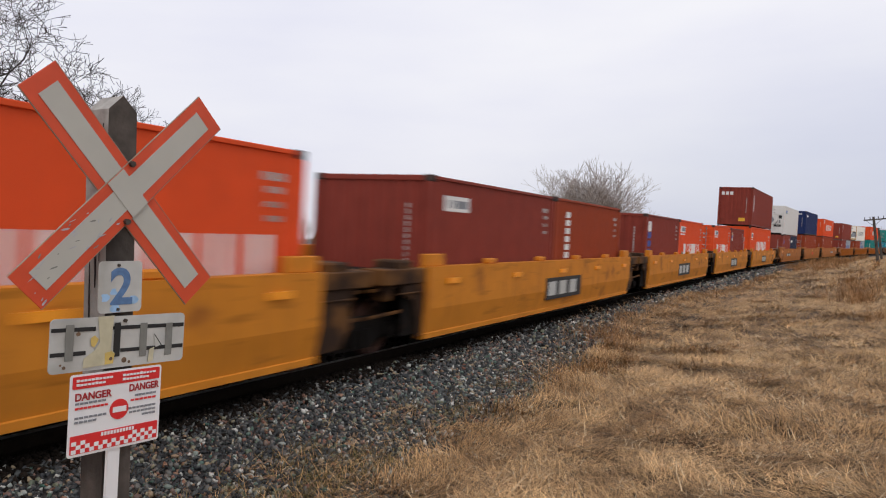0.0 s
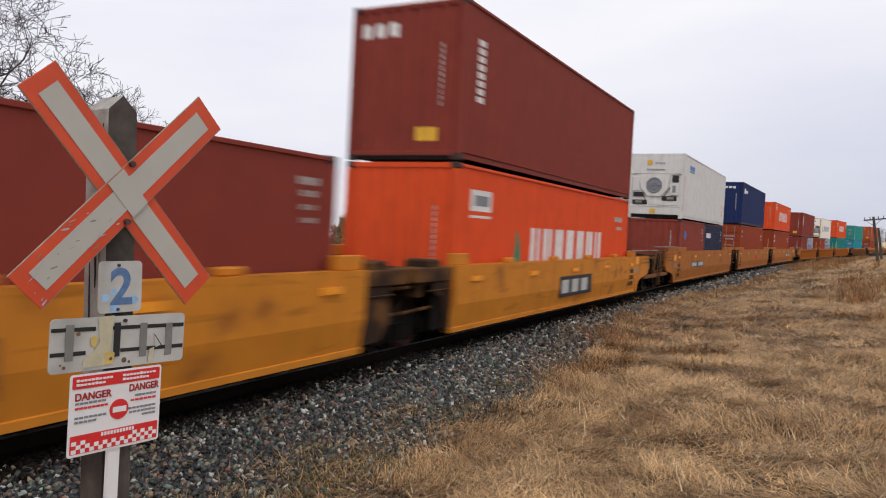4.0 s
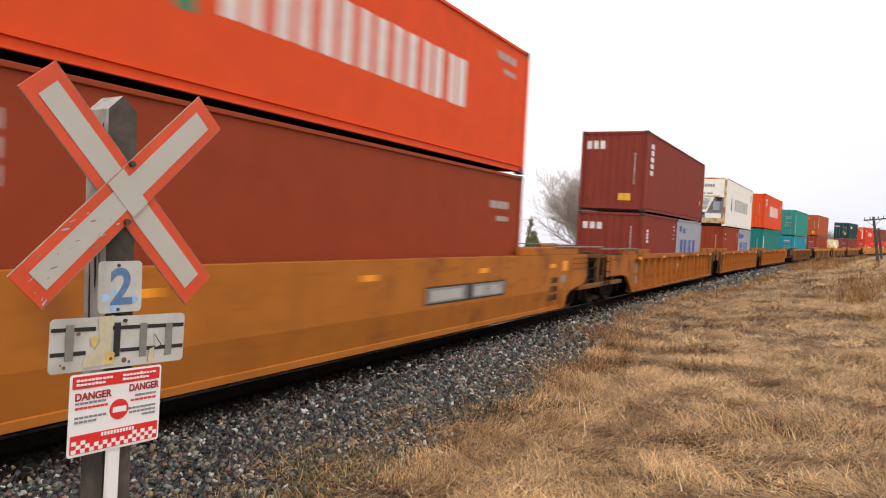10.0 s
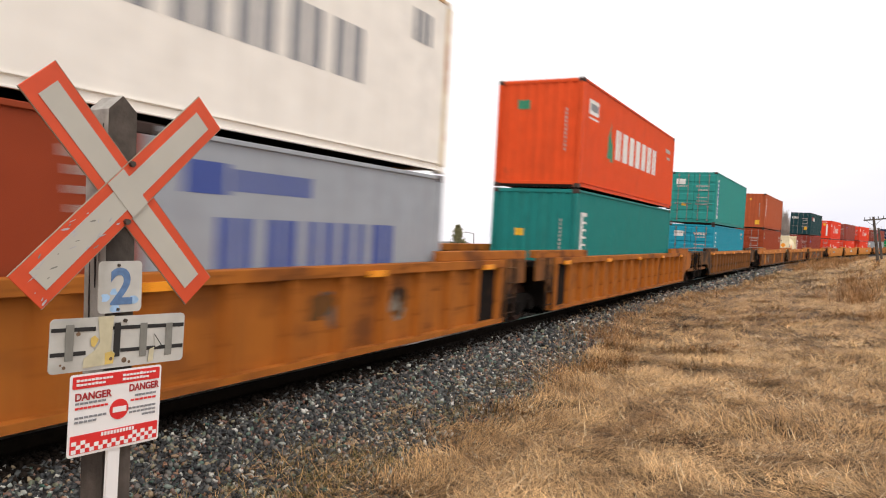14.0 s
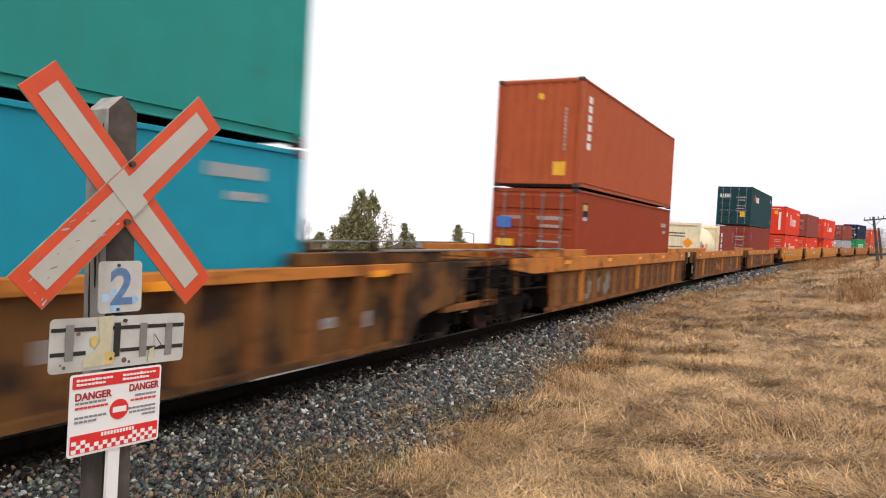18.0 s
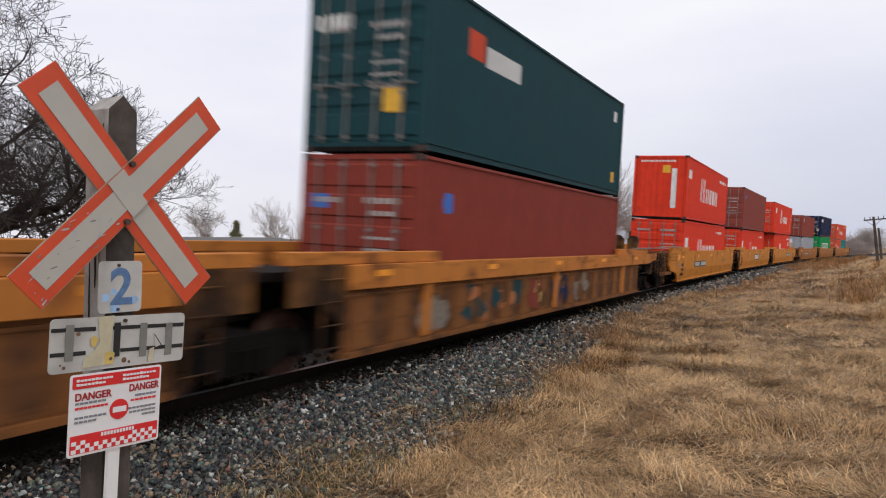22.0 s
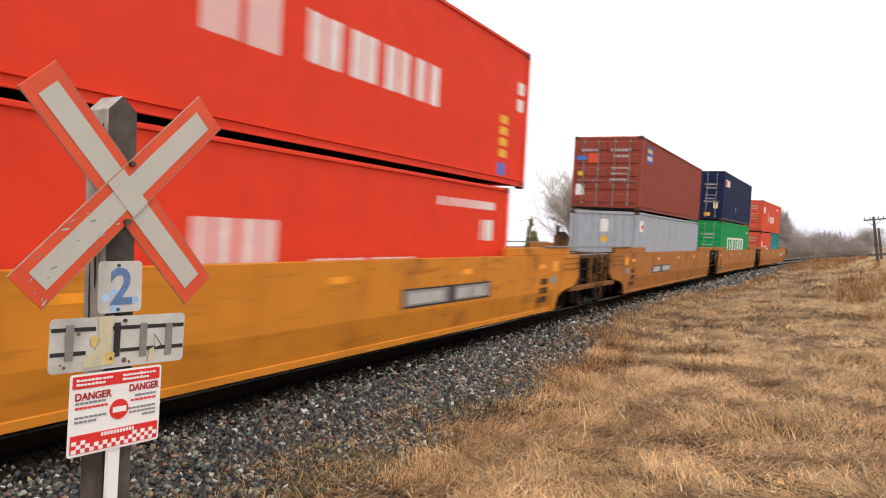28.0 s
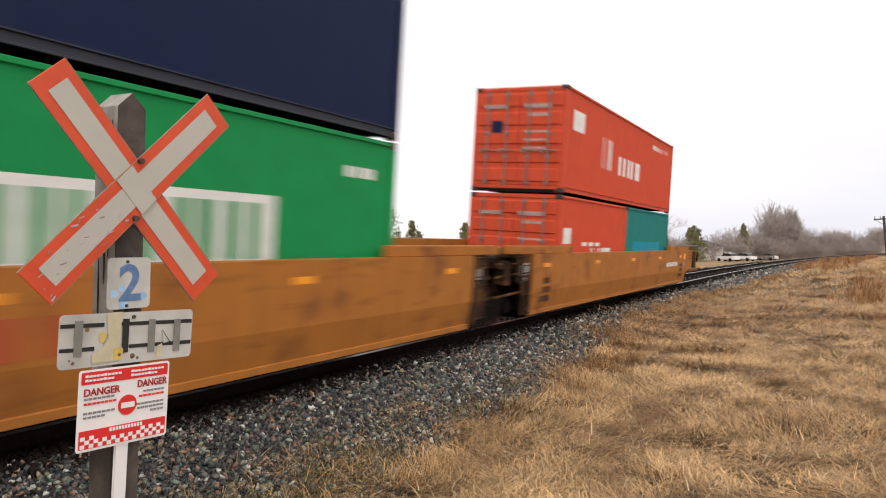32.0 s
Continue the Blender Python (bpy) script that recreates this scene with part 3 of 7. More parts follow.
conifer("slim pointed dark spruce tree", 125.0, 21.5, 6.0, 4.2, 12, 0.5, 3)
conifer("dark evergreen among bare brush", 152.0, 16.8, 6.9, 5.4, 13, 0.5, 4)
conifer("dark evergreen beside the bungalow", 138.0, 24.5, 5.8, 4.0, 14, 0.5, 3)


def far_woods():
    """The leafless brush and woods far down the line, and low scrub along the far side."""
    rng = random.Random(77)
    big, small = [], []
    kinds = [bare_segs(100 + i, 1.0, 3, 0.75, 2, 6, 0.0, 0.06) for i in range(5)]
    spots = []
    for i in range(90):
        d = rng.uniform(0, 1)
        x = 168 + 90 * d + rng.uniform(-6, 6)
        y = x * (0.095 - 0.125 * d) + rng.uniform(-4, 9)
        spots.append((x, y, rng.uniform(5.0, 8.4)))
    for i in range(120):
        d = rng.uniform(0, 1)
        x = 150 + 95 * d + rng.uniform(-5, 5)
        spots.append((x, x * (0.1 - 0.135 * d) + rng.uniform(-3, 4), rng.uniform(2.4, 4.6)))
    for i in range(26):
        x = rng.uniform(125, 165)
        spots.append((x, rng.uniform(15, 30), rng.uniform(3.6, 5.6)))
    for i in range(34):
        x = rng.uniform(60, 130)
        spots.append((x, 30 + x * 0.35 + rng.uniform(-6, 14), rng.uniform(2.2, 3.6)))
    for i in range(40):
        x = rng.uniform(260, 420)
        cx, cy, _ = beside(x, rng.choice((-1, 1)) * rng.uniform(14, 60), 0)
        spots.append((cx, cy, rng.uniform(6, 9.5)))
    for x, y, h in spots:
        z = ground_z(x, y)
        turn = rng.uniform(0, 6.28)
        c, s = math.cos(turn), math.sin(turn)
        for rows, out in zip(kinds[rng.randrange(5)], (big, small)):
            for a, b, r0, r1 in rows:
                pa = (x + h * (a[0] * c - a[1] * s), y + h * (a[0] * s + a[1] * c), z + h * a[2])
                pb = (x + h * (b[0] * c - b[1] * s), y + h * (b[0] * s + b[1] * c), z + h * b[2])
                out.append((pa, pb, max(r0 * h, 0.03), max(r1 * h, 0.024)))
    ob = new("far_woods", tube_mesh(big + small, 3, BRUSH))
    return tagged(ob, "leafless grey-brown brush and woods along the line", "woods", kind="stuff")


far_woods()


def house(label, x, y, turn, long, deep, high, coat):
    h = thing("house", label, "house", "houses beyond the track")
    h.matrix_world = pose(x, y, ground_z(x, y) - 0.1, 0, 0, turn)
    part("wall", boxes((-long / 2, long / 2, -deep / 2, deep / 2, 0, high)), coat, h)
    bm = bmesh.new()
    prism(bm, [(-deep / 2 - 0.4, high), (deep / 2 + 0.4, high), (deep / 2 + 0.4, high + 0.12), (0, high + 1.4), (-deep / 2 - 0.4, high + 0.12)], -long / 2 - 0.3, long / 2 + 0.3, "x")
    part("roof", bm, ROOF, h, "low grey shingle roof")
    n = max(2, int(long / 3))
    for i in range(n):
        xx = -long / 2 + (i + 0.5) * long / n
        w = part("window", boxes((xx - 0.5, xx + 0.5, -deep / 2 - 0.03, -deep / 2 + 0.01, 1.0, 2.0)), SIDING, h)
        part("pane", boxes((xx - 0.43, xx + 0.43, -deep / 2 - 0.04, -deep / 2 - 0.031, 1.07, 1.93)), GLASS, w)
    return h


house("low pale bungalow with a grey roof", 148.9, 24.5, 10, 14, 8, 2.6, SIDING)
house("long low house with a grey roof", 52.0, 56.0, -35, 16, 8, 1.5, SIDING)
house("low house half hidden by evergreens", 108.0, 60.0, -20, 14, 8, 2.2, SIDING)
house("low house behind the bushes", 76.0, 62.0, -30, 14, 8, 1.9, SIDING)


def parked_car(x, y, turn, long, label):
    t = thing("parked_car", label, "car", "cars parked beyond the track")
    t.matrix_world = pose(x, y, ground_z(x, y), 0, 0, turn)
    h = long / 2
    bm = bmesh.new()
    prism(bm, [(-h, 0.35), (-h, 0.85), (-h * 0.5, 0.95), (h * 0.45, 0.95), (h, 0.8), (h, 0.35)], -0.85, 0.85)
    part("body", bm, PANEL_WHITE, t)
    bm = bmesh.new()
    prism(bm, [(-h * 0.7, 0.951), (-h * 0.5, 1.42), (h * 0.1, 1.42), (h * 0.4, 0.951)], -0.72, 0.72)
    part("cabin", bm, GLASS, t, "dark glazed cabin")
    part("roof", boxes((-h * 0.52, h * 0.12, -0.74, 0.74, 1.421, 1.47), bevel=0.015), PANEL_WHITE, t)
    for xx in (-h * 0.62, h * 0.62):
        for yy in (-0.88, 0.68):
            part("wheel", rod(bmesh.new(), (xx, yy, 0.32), (xx, yy + 0.2, 0.32), 0.32, sides=14), UNDER, t)
    return t


parked_car(141.0, 15.6, 62, 4.4, "white car with dark windows parked beyond the line")
parked_car(146.0, 19.2, 40, 4.2, "white car with dark windows parked beyond the line")
parked_car(152.0, 12.9, 70, 4.4, "white car parked by the brush")
parked_car(136.0, 17.6, 55, 4.0, "white car beside the line")


def telegraph_pole(x, y, high, label, arm=True):
    t = thing("telegraph_pole", label, "utility pole", "telegraph poles beside the line")
    t.matrix_world = pose(x, y, ground_z(x, y) - 0.3, -5.0, 1.0, 12)
    part("pole", rod(bmesh.new(), (0, 0, 0), (0, 0, high), 0.15, 0.11, 10), POST, t, "dark weathered round pole")
    if arm:
        a = part("crossarm", boxes((-0.06, 0.06, -1.4, 0.85, high - 0.35, high - 0.22), bevel=0.01), POST, t)
        for yy in (-1.3, -0.85, -0.4, 0.3, 0.75):
            part("insulator", rod(bmesh.new(), (0, yy, high - 0.22), (0, yy, high + 0.02), 0.045, 0.03, 8), GLASS, a)
        part("brace", rods(((0.05, -0.7, high - 0.3), (0.05, 0, high - 0.9)), ((0.05, 0.7, high - 0.3), (0.05, 0, high - 0.9)), r=0.02), IRON, t)
    return t


telegraph_pole(79.9, -3.9, 4.75, "short old telegraph pole with a crossarm of insulators")
telegraph_pole(95.2, -5.0, 4.0, "leaning cut-off telegraph pole", False)


def yard_lamp(x, y):
    t = thing("yard_lamp", "slim grey lamp post with a bent arm", "street lamp")
    t.location = (x, y, ground_z(x, y))
    part("pole", rod(bmesh.new(), (0, 0, 0), (0, 0, 4.4), 0.09, 0.06, 8), GALV, t)
    part("arm", rods(((0, 0, 4.35), (-1.0, 0.6, 4.55)), r=0.04), GALV, t)
    part("head", boxes((-1.35, -0.9, 0.45, 0.75, 4.48, 4.6), bevel=0.03), GALV, t)
    return t


yard_lamp(89.9, 43.8)

# ---- the crossing sign on its post
SIGN = pose(2.121, 2.73, 1.939, 2.52, 0, -4.52)


def plate(bm, w, h, r, y0, y1, cx=0.0, cz=0.0, seg=4):
    """An upright plate with round corners, its face towards -y."""
    pts = []
    for sx, sz, a0 in ((1, 1, 0), (-1, 1, 90), (-1, -1, 180), (1, -1, 270)):
        for i in range(seg + 1):
            k = radians(a0 + 90 * i / seg)
            pts.append((cx + sx * (w / 2 - r) + r * math.cos(k), cz + sz * (h / 2 - r) + r * math.sin(k)))
    return prism(bm, pts, y0, y1)


def lettering(name, text, size, mat, parent, x, z, y, align="CENTER", wide=1.0):
    cu = bpy.data.curves.new(name, "FONT")
    cu.body, cu.size, cu.align_x, cu.align_y, cu.extrude, cu.offset = text, size, align, "CENTER", 0.0008, size * 0.024
    ob = bpy.data.objects.new(name, cu)
    scene.collection.objects.link(ob)
    bpy.context.view_layer.update()
    me = bpy.data.meshes.new_from_object(ob.evaluated_get(bpy.context.evaluated_depsgraph_get()))
    bpy.data.objects.remove(ob)
    me.materials.clear()
    me.materials.append(mat)
    o = part(name, me, mat, parent)
    o.matrix_local = Matrix.Translation((x, y, z)) @ Matrix.Rotation(math.pi / 2, 4, "X") @ Matrix.Diagonal((wide, 1, 1, 1))
    return o


def blade(parent, turn, y, label):
    """One arm of the crossbuck: a red board with a white stripe, thin sheet with a folded rim."""
    b = part("crossbuck_blade", boxes((-0.6, 0.6, y, y + 0.006, -0.0945, 0.0945), bevel=0.002), SIGN_RED, parent, label)
    b.rotation_euler = (0, -radians(turn), 0)
    part("stripe", boxes((-0.535, 0.535, y - 0.003, y - 0.0005, -0.05, 0.05)), SIGN_WHITE, b, "grey-white reflective stripe")
    for z in (-0.0955, 0.0955):
        part("rim", boxes((-0.6, 0.6, y, y + 0.009, z - 0.001, z + 0.001)), RIM, b)
    return b


def crossing_sign():
    s = thing("crossing_sign", "red and white railway crossbuck on a weathered timber post", "road sign")
    s.matrix_world = SIGN
    bm = bmesh.new()
    prism(bm, [(-0.068, -0.16), (-0.068, 0.0), (0.068, 0.0), (0.068, -0.16)][::1], -2.6, 0.36, "z")
    for v in bm.verts:
        v.co.y += 0.175
    lo = [v for v in bm.verts if v.co.z > 0]
    ridge = [bm.verts.new((0.0, y, 0.425)) for y in (0.015, 0.175)]
    bm.verts.ensure_lookup_table()
    top = sorted(lo, key=lambda v: (v.co.y, v.co.x))
    a, b, c, d = top
    bm.faces.new((a, b, ridge[0]))
    bm.faces.new((c, d, ridge[1]))
    bm.faces.new((a, ridge[0], ridge[1], c))
    bm.faces.new((b, ridge[0], ridge[1], d))
    bmesh.ops.subdivide_edges(bm, edges=[e for e in bm.edges if e.calc_length() > 1], cuts=14)
    for v in bm.verts:
        v.co.x += 0.004 * noise.noise(v.co * 3.0)
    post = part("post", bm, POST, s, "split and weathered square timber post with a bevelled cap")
    # left flank and cap slope: sky light painted on by face direction
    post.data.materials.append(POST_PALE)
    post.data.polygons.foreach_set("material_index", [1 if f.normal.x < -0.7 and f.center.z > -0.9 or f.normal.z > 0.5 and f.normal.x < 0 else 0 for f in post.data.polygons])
    for y, z0, z1, r in ((0.045, 0.16, 0.30, 0.006), (0.09, -0.42, -0.20, 0.005), (0.13, -0.7, -0.3, 0.004), (0.06, -0.30, -0.05, 0.004)):
        part("crack", prism(bmesh.new(), [(y, z0), (y + r, z0 + (z1 - z0) * 0.6), (y, z1), (y - r, z0 + (z1 - z0) * 0.3)], -0.0735, -0.0700, "x"), BLACK, post, "dark drying crack")
    post.location, post.rotation_euler = (-0.018, 0, 0), (0, radians(-0.4), 0)
    blade(s, 44.3, -0.004, "upper red board with a grey-white stripe")
    blade(s, 180 - 48.5, 0.006, "lower red board with a grey-white stripe")
    a1, a2 = radians(44.3), radians(180 - 48.5)
    hub = []
    for m1, m2 in ((1, 1), (1, -1), (-1, -1), (-1, 1)):
        # corner where the edge of the upper board meets the edge of the lower board's stripe
        k = math.sin(a2 - a1)
        hub.append(((m1 * 0.0935 * math.cos(a2) - m2 * 0.05 * math.cos(a1)) / k, (m1 * 0.0935 * math.sin(a2) - m2 * 0.05 * math.sin(a1)) / k))
    part("hub", prism(bmesh.new(), hub, -0.0095, -0.0078), SIGN_WHITE, s, "white centre where the boards cross")
    for x, z in ((0.012, 0.13), (-0.006, -0.125)):
        part("bolt", rod(bmesh.new(), (x, -0.024, z), (x, 0.01, z), 0.0135, 0.0135, 6), IRON, s, "rusty hexagonal bolt")
    # scrapes and dirt on the lower left arm
    rng = random.Random(31)
    along, across = Vector((math.cos(a1), 0, math.sin(a1))), Vector((-math.sin(a1), 0, math.cos(a1)))
    for i in range(26):
        u, v = -rng.uniform(0.12, 0.58), rng.uniform(-0.085, 0.085)
        long, wide, lean = rng.uniform(0.004, 0.03), rng.uniform(0.002, 0.006), rng.uniform(-0.6, 0.6)
        o = []
        for j in range(6):
            k = -j * math.pi / 3
            r = rng.uniform(0.6, 1.0)
            du, dv = long * r * math.cos(k), wide * r * math.sin(k)
            q = along * (u + du * math.cos(lean) - dv * math.sin(lean)) + across * (v + du * math.sin(lean) + dv * math.cos(lean))
            o.append((q.x, q.z))
        part("scrape", prism(bmesh.new(), o, -0.0080, -0.0074), (SCRAPE, SCRAPE, TAPE)[i % 3], s)
    # the small track number plate
    p = part("number_plate", plate(bmesh.new(), 0.205, 0.225, 0.02, -0.012, -0.006, -0.027, -0.41), PLATE, s, "worn white plate with a faded blue figure 2")
    lettering("figure", "2", 0.22, FADED_BLUE, p, -0.024, -0.417, -0.0135)
    for x, z, r in ((-0.1, -0.455, 0.018), (0.035, -0.47, 0.02), (-0.05, -0.5, 0.022), (-0.01, -0.36, 0.012), (-0.06, -0.43, 0.015)):
        bm = bmesh.new()
        vs = [bm.verts.new((x + r * (1 + 0.35 * math.sin(3 * k + x * 50)) * math.cos(k), -0.0126, z + r * (1.2 + 0.3 * math.cos(2 * k)) * math.sin(k))) for k in [i * math.pi / 7 for i in range(14)]]
        bm.faces.new(vs)
        part("paint_smear", bm, LIGHT_BLUE, p)
    for z in (-0.315, -0.508):
        part("bolt", rod(bmesh.new(), (-0.04, -0.02, z), (-0.04, 0.0, z), 0.007, 0.007, 6), IRON, p)
    # the wide plate with its grid of tape
    w = part("lower_plate", plate(bmesh.new(), 0.64, 0.225, 0.02, -0.012, -0.006, 0.002, -0.652), PLATE, s, "white plate with grey tape bars and a peeled yellow patch")
    w.location, w.rotation_euler = (0.005, 0, 0.0), (0, radians(1.8), 0)
    for z0, rise, runs in ((-0.590, -0.030, ((-0.315, -0.125), (-0.045, 0.317))), (-0.690, -0.028, ((-0.315, -0.165), (-0.005, 0.317)))):
        for x0, x1 in runs:
            bm = bmesh.new()
            za, zb = z0 + rise * x0 * 0.5, z0 + rise * x1 * 0.5
            prism(bm, [(x0, za - 0.008), (x0, za + 0.008), (x1, zb + 0.009), (x1, zb - 0.009)], -0.0142, -0.0122)
            part("tape", bm, BLACK, w)
    for x, z in ((-0.238, -0.640), (0.104, -0.650), (0.237, -0.657)):
        part("tape", boxes((x - 0.018, x + 0.018, -0.0165, -0.0145, z - 0.075, z + 0.075), bevel=0.0008), TAPE, w)
    part("tape", boxes((-0.040, -0.010, -0.0165, -0.0145, -0.716, -0.567)), BLACK, w)
    for label, mat, outline in (
            ("pale yellow remnant of a peeled sticker", PEEL_PALE, [(-0.119, -0.537), (-0.045, -0.535), (-0.053, -0.68), (-0.035, -0.698), (-0.04, -0.745), (-0.176, -0.751), (-0.174, -0.711), (-0.129, -0.681), (-0.105, -0.648)]),
            ("yellow glue blotch", PEEL, [(-0.080, -0.695), (-0.050, -0.690), (-0.034, -0.702), (-0.040, -0.743), (-0.078, -0.745)]),
            ("yellow glue blotch", PEEL, [(-0.148, -0.628), (-0.13, -0.615), (-0.111, -0.633), (-0.129, -0.666), (-0.144, -0.659)]),
            ("torn paper remnant", PEEL_PALE, [(0.137, -0.697), (0.161, -0.689), (0.157, -0.752), (0.130, -0.755)]),
            ("torn paper remnant", PLATE, [(0.156, -0.629), (0.205, -0.65), (0.198, -0.682), (0.168, -0.690)])):
        deep = -0.0172 - (0.0006 if mat is PEEL else 0.0)
        part("peeled_patch", prism(bmesh.new(), outline, deep, deep + 0.0006 if mat is PEEL else -0.0167), mat, w, label)
    part("scratch", prism(bmesh.new(), [(0.156, -0.629), (0.160, -0.629), (0.200, -0.682), (0.196, -0.684)], -0.0181, -0.0176), BLACK, w)
    part("rust_spot", rod(bmesh.new(), (-0.052, -0.0186, -0.722), (-0.052, -0.0180, -0.722), 0.008, sides=8), RUST_SPOT, w)
    for x, z, r in ((-0.255, -0.742, 0.008), (0.015, -0.735, 0.013), (0.292, -0.60, 0.006), (-0.20, -0.606, 0.01), (-0.27, -0.73, 0.005), (0.04, -0.745, 0.007)):
        part("rust_spot", rod(bmesh.new(), (x, -0.0126, z), (x, -0.0121, z), r, sides=7), RUST_SPOT, w)
    part("bolt", rod(bmesh.new(), (0.01, -0.02, -0.56), (0.01, 0, -0.56), 0.009, 0.009, 6), IRON, w)
    return s


def danger_sign():
    s = thing("danger_sign", "white and red bilingual danger notice on a thin white stake", "warning sign")
    s.matrix_world = SIGN @ pose(-0.040, -0.022, -0.945, 0, 1.5, 0)
    part("board", plate(bmesh.new(), 0.43, 0.345, 0.012, -0.004, 0.0), PANEL_WHITE, s)
    part("header", plate(bmesh.new(), 0.41, 0.052, 0.006, -0.0065, -0.0045, 0, 0.138), PANEL_RED, s, "red header band")
    for x0, n in ((-0.19, 10), (0.02, 10)):
        for z in (0.142, 0.124):
            part("header_line", boxes(*[(x0 + i * 0.0165, x0 + i * 0.0165 + 0.0135, -0.009, -0.007, z, z + (0.0105 if i in (0, 5) else 0.0085)) for i in range(n if z > 0.13 else n - 2)]), PANEL_WHITE, s)
    lettering("word", "DANGER", 0.044, PANEL_DEEP_RED, s, -0.112, 0.076, -0.0065, wide=0.92)
    lettering("word", "DANGER", 0.044, PANEL_DEEP_RED, s, 0.128, 0.084, -0.0065, wide=0.84)
    for side, rows in ((-1, ((0.045, 0.14, GREY_MARK), (0.025, 0.15, PANEL_RED), (-0.015, 0.145, GREY_MARK), (-0.033, 0.1, GREY_MARK))), (1, ((0.045, 0.11, GREY_MARK), (0.025, 0.13, PANEL_RED), (-0.01, 0.14, GREY_MARK), (-0.028, 0.135, GREY_MARK), (-0.046, 0.07, GREY_MARK)))):
        for z, wd, mat in rows:
            n = max(3, round(wd / 0.02))
            x0 = -0.19 if side < 0 else 0.195 - wd
            part("small_print", boxes(*[(x0 + i * wd / n, x0 + (i + 0.8) * wd / n, -0.0065, -0.0045, z, z + 0.009) for i in range(n)]), mat, s)
    part("no_entry_disc", rod(bmesh.new(), (0.01, -0.008, 0.0), (0.01, -0.0045, 0.0), 0.044, sides=28), PANEL_RED, s)
    part("disc_bar", boxes((-0.022, 0.042, -0.0105, -0.0085, -0.012, 0.012)), PANEL_WHITE, s)
    part("footer", plate(bmesh.new(), 0.41, 0.078, 0.005, -0.0065, -0.0045, 0, -0.122), PANEL_RED, s, "red footer band with a white chequer")
    part("footer_line", boxes(*[(-0.07 + i * 0.0145, -0.07 + i * 0.0145 + 0.010, -0.009, -0.007, -0.103, -0.088) for i in range(11)]), PANEL_WHITE, s)
    for j in range(3):
        rows = [(-0.2 + i * 0.04 + (0.02 if j % 2 else 0.0), -0.2 + i * 0.04 + 0.02 + (0.02 if j % 2 else 0.0), -0.009, -0.007, -0.158 + j * 0.017, -0.141 + j * 0.017) for i in range(10)]
        if j == 2:
            rows = rows[:2] + rows[-3:]
        for r in rows:
            part("chequer", boxes(r), PANEL_WHITE, s)
    part("stake", prism(bmesh.new(), [(-0.028, 0.002), (0.028, 0.002), (0.028, 0.02), (0.022, 0.02), (0.022, 0.008), (-0.022, 0.008), (-0.022, 0.02), (-0.028, 0.02)], -1.75, 0.1, "z"), PANEL_WHITE, s, "white steel channel stake")
    return s


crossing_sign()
danger_sign()

# ---- shipping containers
WIDE = 2.438
PITCH_C, DEEP = 0.2783, 0.036


def groove(u, depth=DEEP):
    """How far a corrugated wall lies behind its crests at u metres along it."""
    k = (u % PITCH_C) / PITCH_C
    if k < 0.26:
        return 0.0
    if k < 0.50:
        return depth * (k - 0.26) / 0.24
    if k < 0.76:
        return depth
    return depth * (1 - k) / 0.24


def breaks(u0, u1):
    out = [u0]
    i = math.floor(u0 / PITCH_C)
    while i * PITCH_C < u1:
        for k in (0.0, 0.26, 0.50, 0.76):
            u = (i + k) * PITCH_C
            if u0 + 1e-4 < u < u1 - 1e-4:
                out.append(u)
        i += 1
    return out + [u1]


def sheet(bm, place, us, v0, v1):
    """A wall strip: place(u, v) gives a point; one column of faces between the stops in us."""
    lo = [bm.verts.new(place(u, v0)) for u in us]
    hi = [bm.verts.new(place(u, v1)) for u in us]
    for i in range(len(us) - 1):
        bm.faces.new((lo[i], lo[i + 1], hi[i + 1], hi[i]))


def shell(bm, outer, inner, us, v0, v1):
    """A closed wall between two surfaces, each a function of (u, v), with stops us."""
    rows = [[bm.verts.new(f(u, v)) for u in us] for f, v in ((outer, v0), (outer, v1), (inner, v1), (inner, v0))]
    for a, b in ((0, 1), (1, 2), (2, 3), (3, 0)):
        for k in range(len(us) - 1):
            bm.faces.new((rows[a][k], rows[a][k + 1], rows[b][k + 1], rows[b][k]))
    for k in (0, -1):
        bm.faces.new([r[k] for r in rows])
    bmesh.ops.recalc_face_normals(bm, faces=bm.faces)
    return bm


def side_wall(long, high, side, flat):
    y0 = WIDE / 2 - 0.02
    if flat:
        us = [0.1] + [i + d for i in range(1, int(long)) for d in (-0.014, -0.006, 0.006, 0.014)] + [long - 0.1]
    else:
        us = breaks(0.1, long - 0.1)
    def outer(u, v):
        dip = (0.004 if abs(u - round(u)) < 0.01 else 0.0) if flat else groove(u)
        return (u, side * (y0 - dip), v)
    return shell(bmesh.new(), outer, lambda u, v: (u, side * (y0 - 0.05), v), us, 0.15, high - 0.06)


def end_wall(high, x, way):
    us = breaks(-WIDE / 2 + 0.14, WIDE / 2 - 0.14)
    return shell(bmesh.new(), lambda u, v: (x + way * (0.02 + groove(u)), u, v), lambda u, v: (x + way * 0.08, u, v), us, 0.16, high - 0.1)


def roof(long, high):
    bm = bmesh.new()
    us = breaks(0.12, long - 0.12)
    us = us[::2]
    lo = [bm.verts.new((u, -WIDE / 2 + 0.05, high - 0.03 - 0.02 * (i % 2))) for i, u in enumerate(us)]
    hi = [bm.verts.new((u, WIDE / 2 - 0.05, high - 0.03 - 0.02 * (i % 2))) for i, u in enumerate(us)]
    for i in range(len(us) - 1):
        bm.faces.new((lo[i], lo[i + 1], hi[i + 1], hi[i]))
    return bm


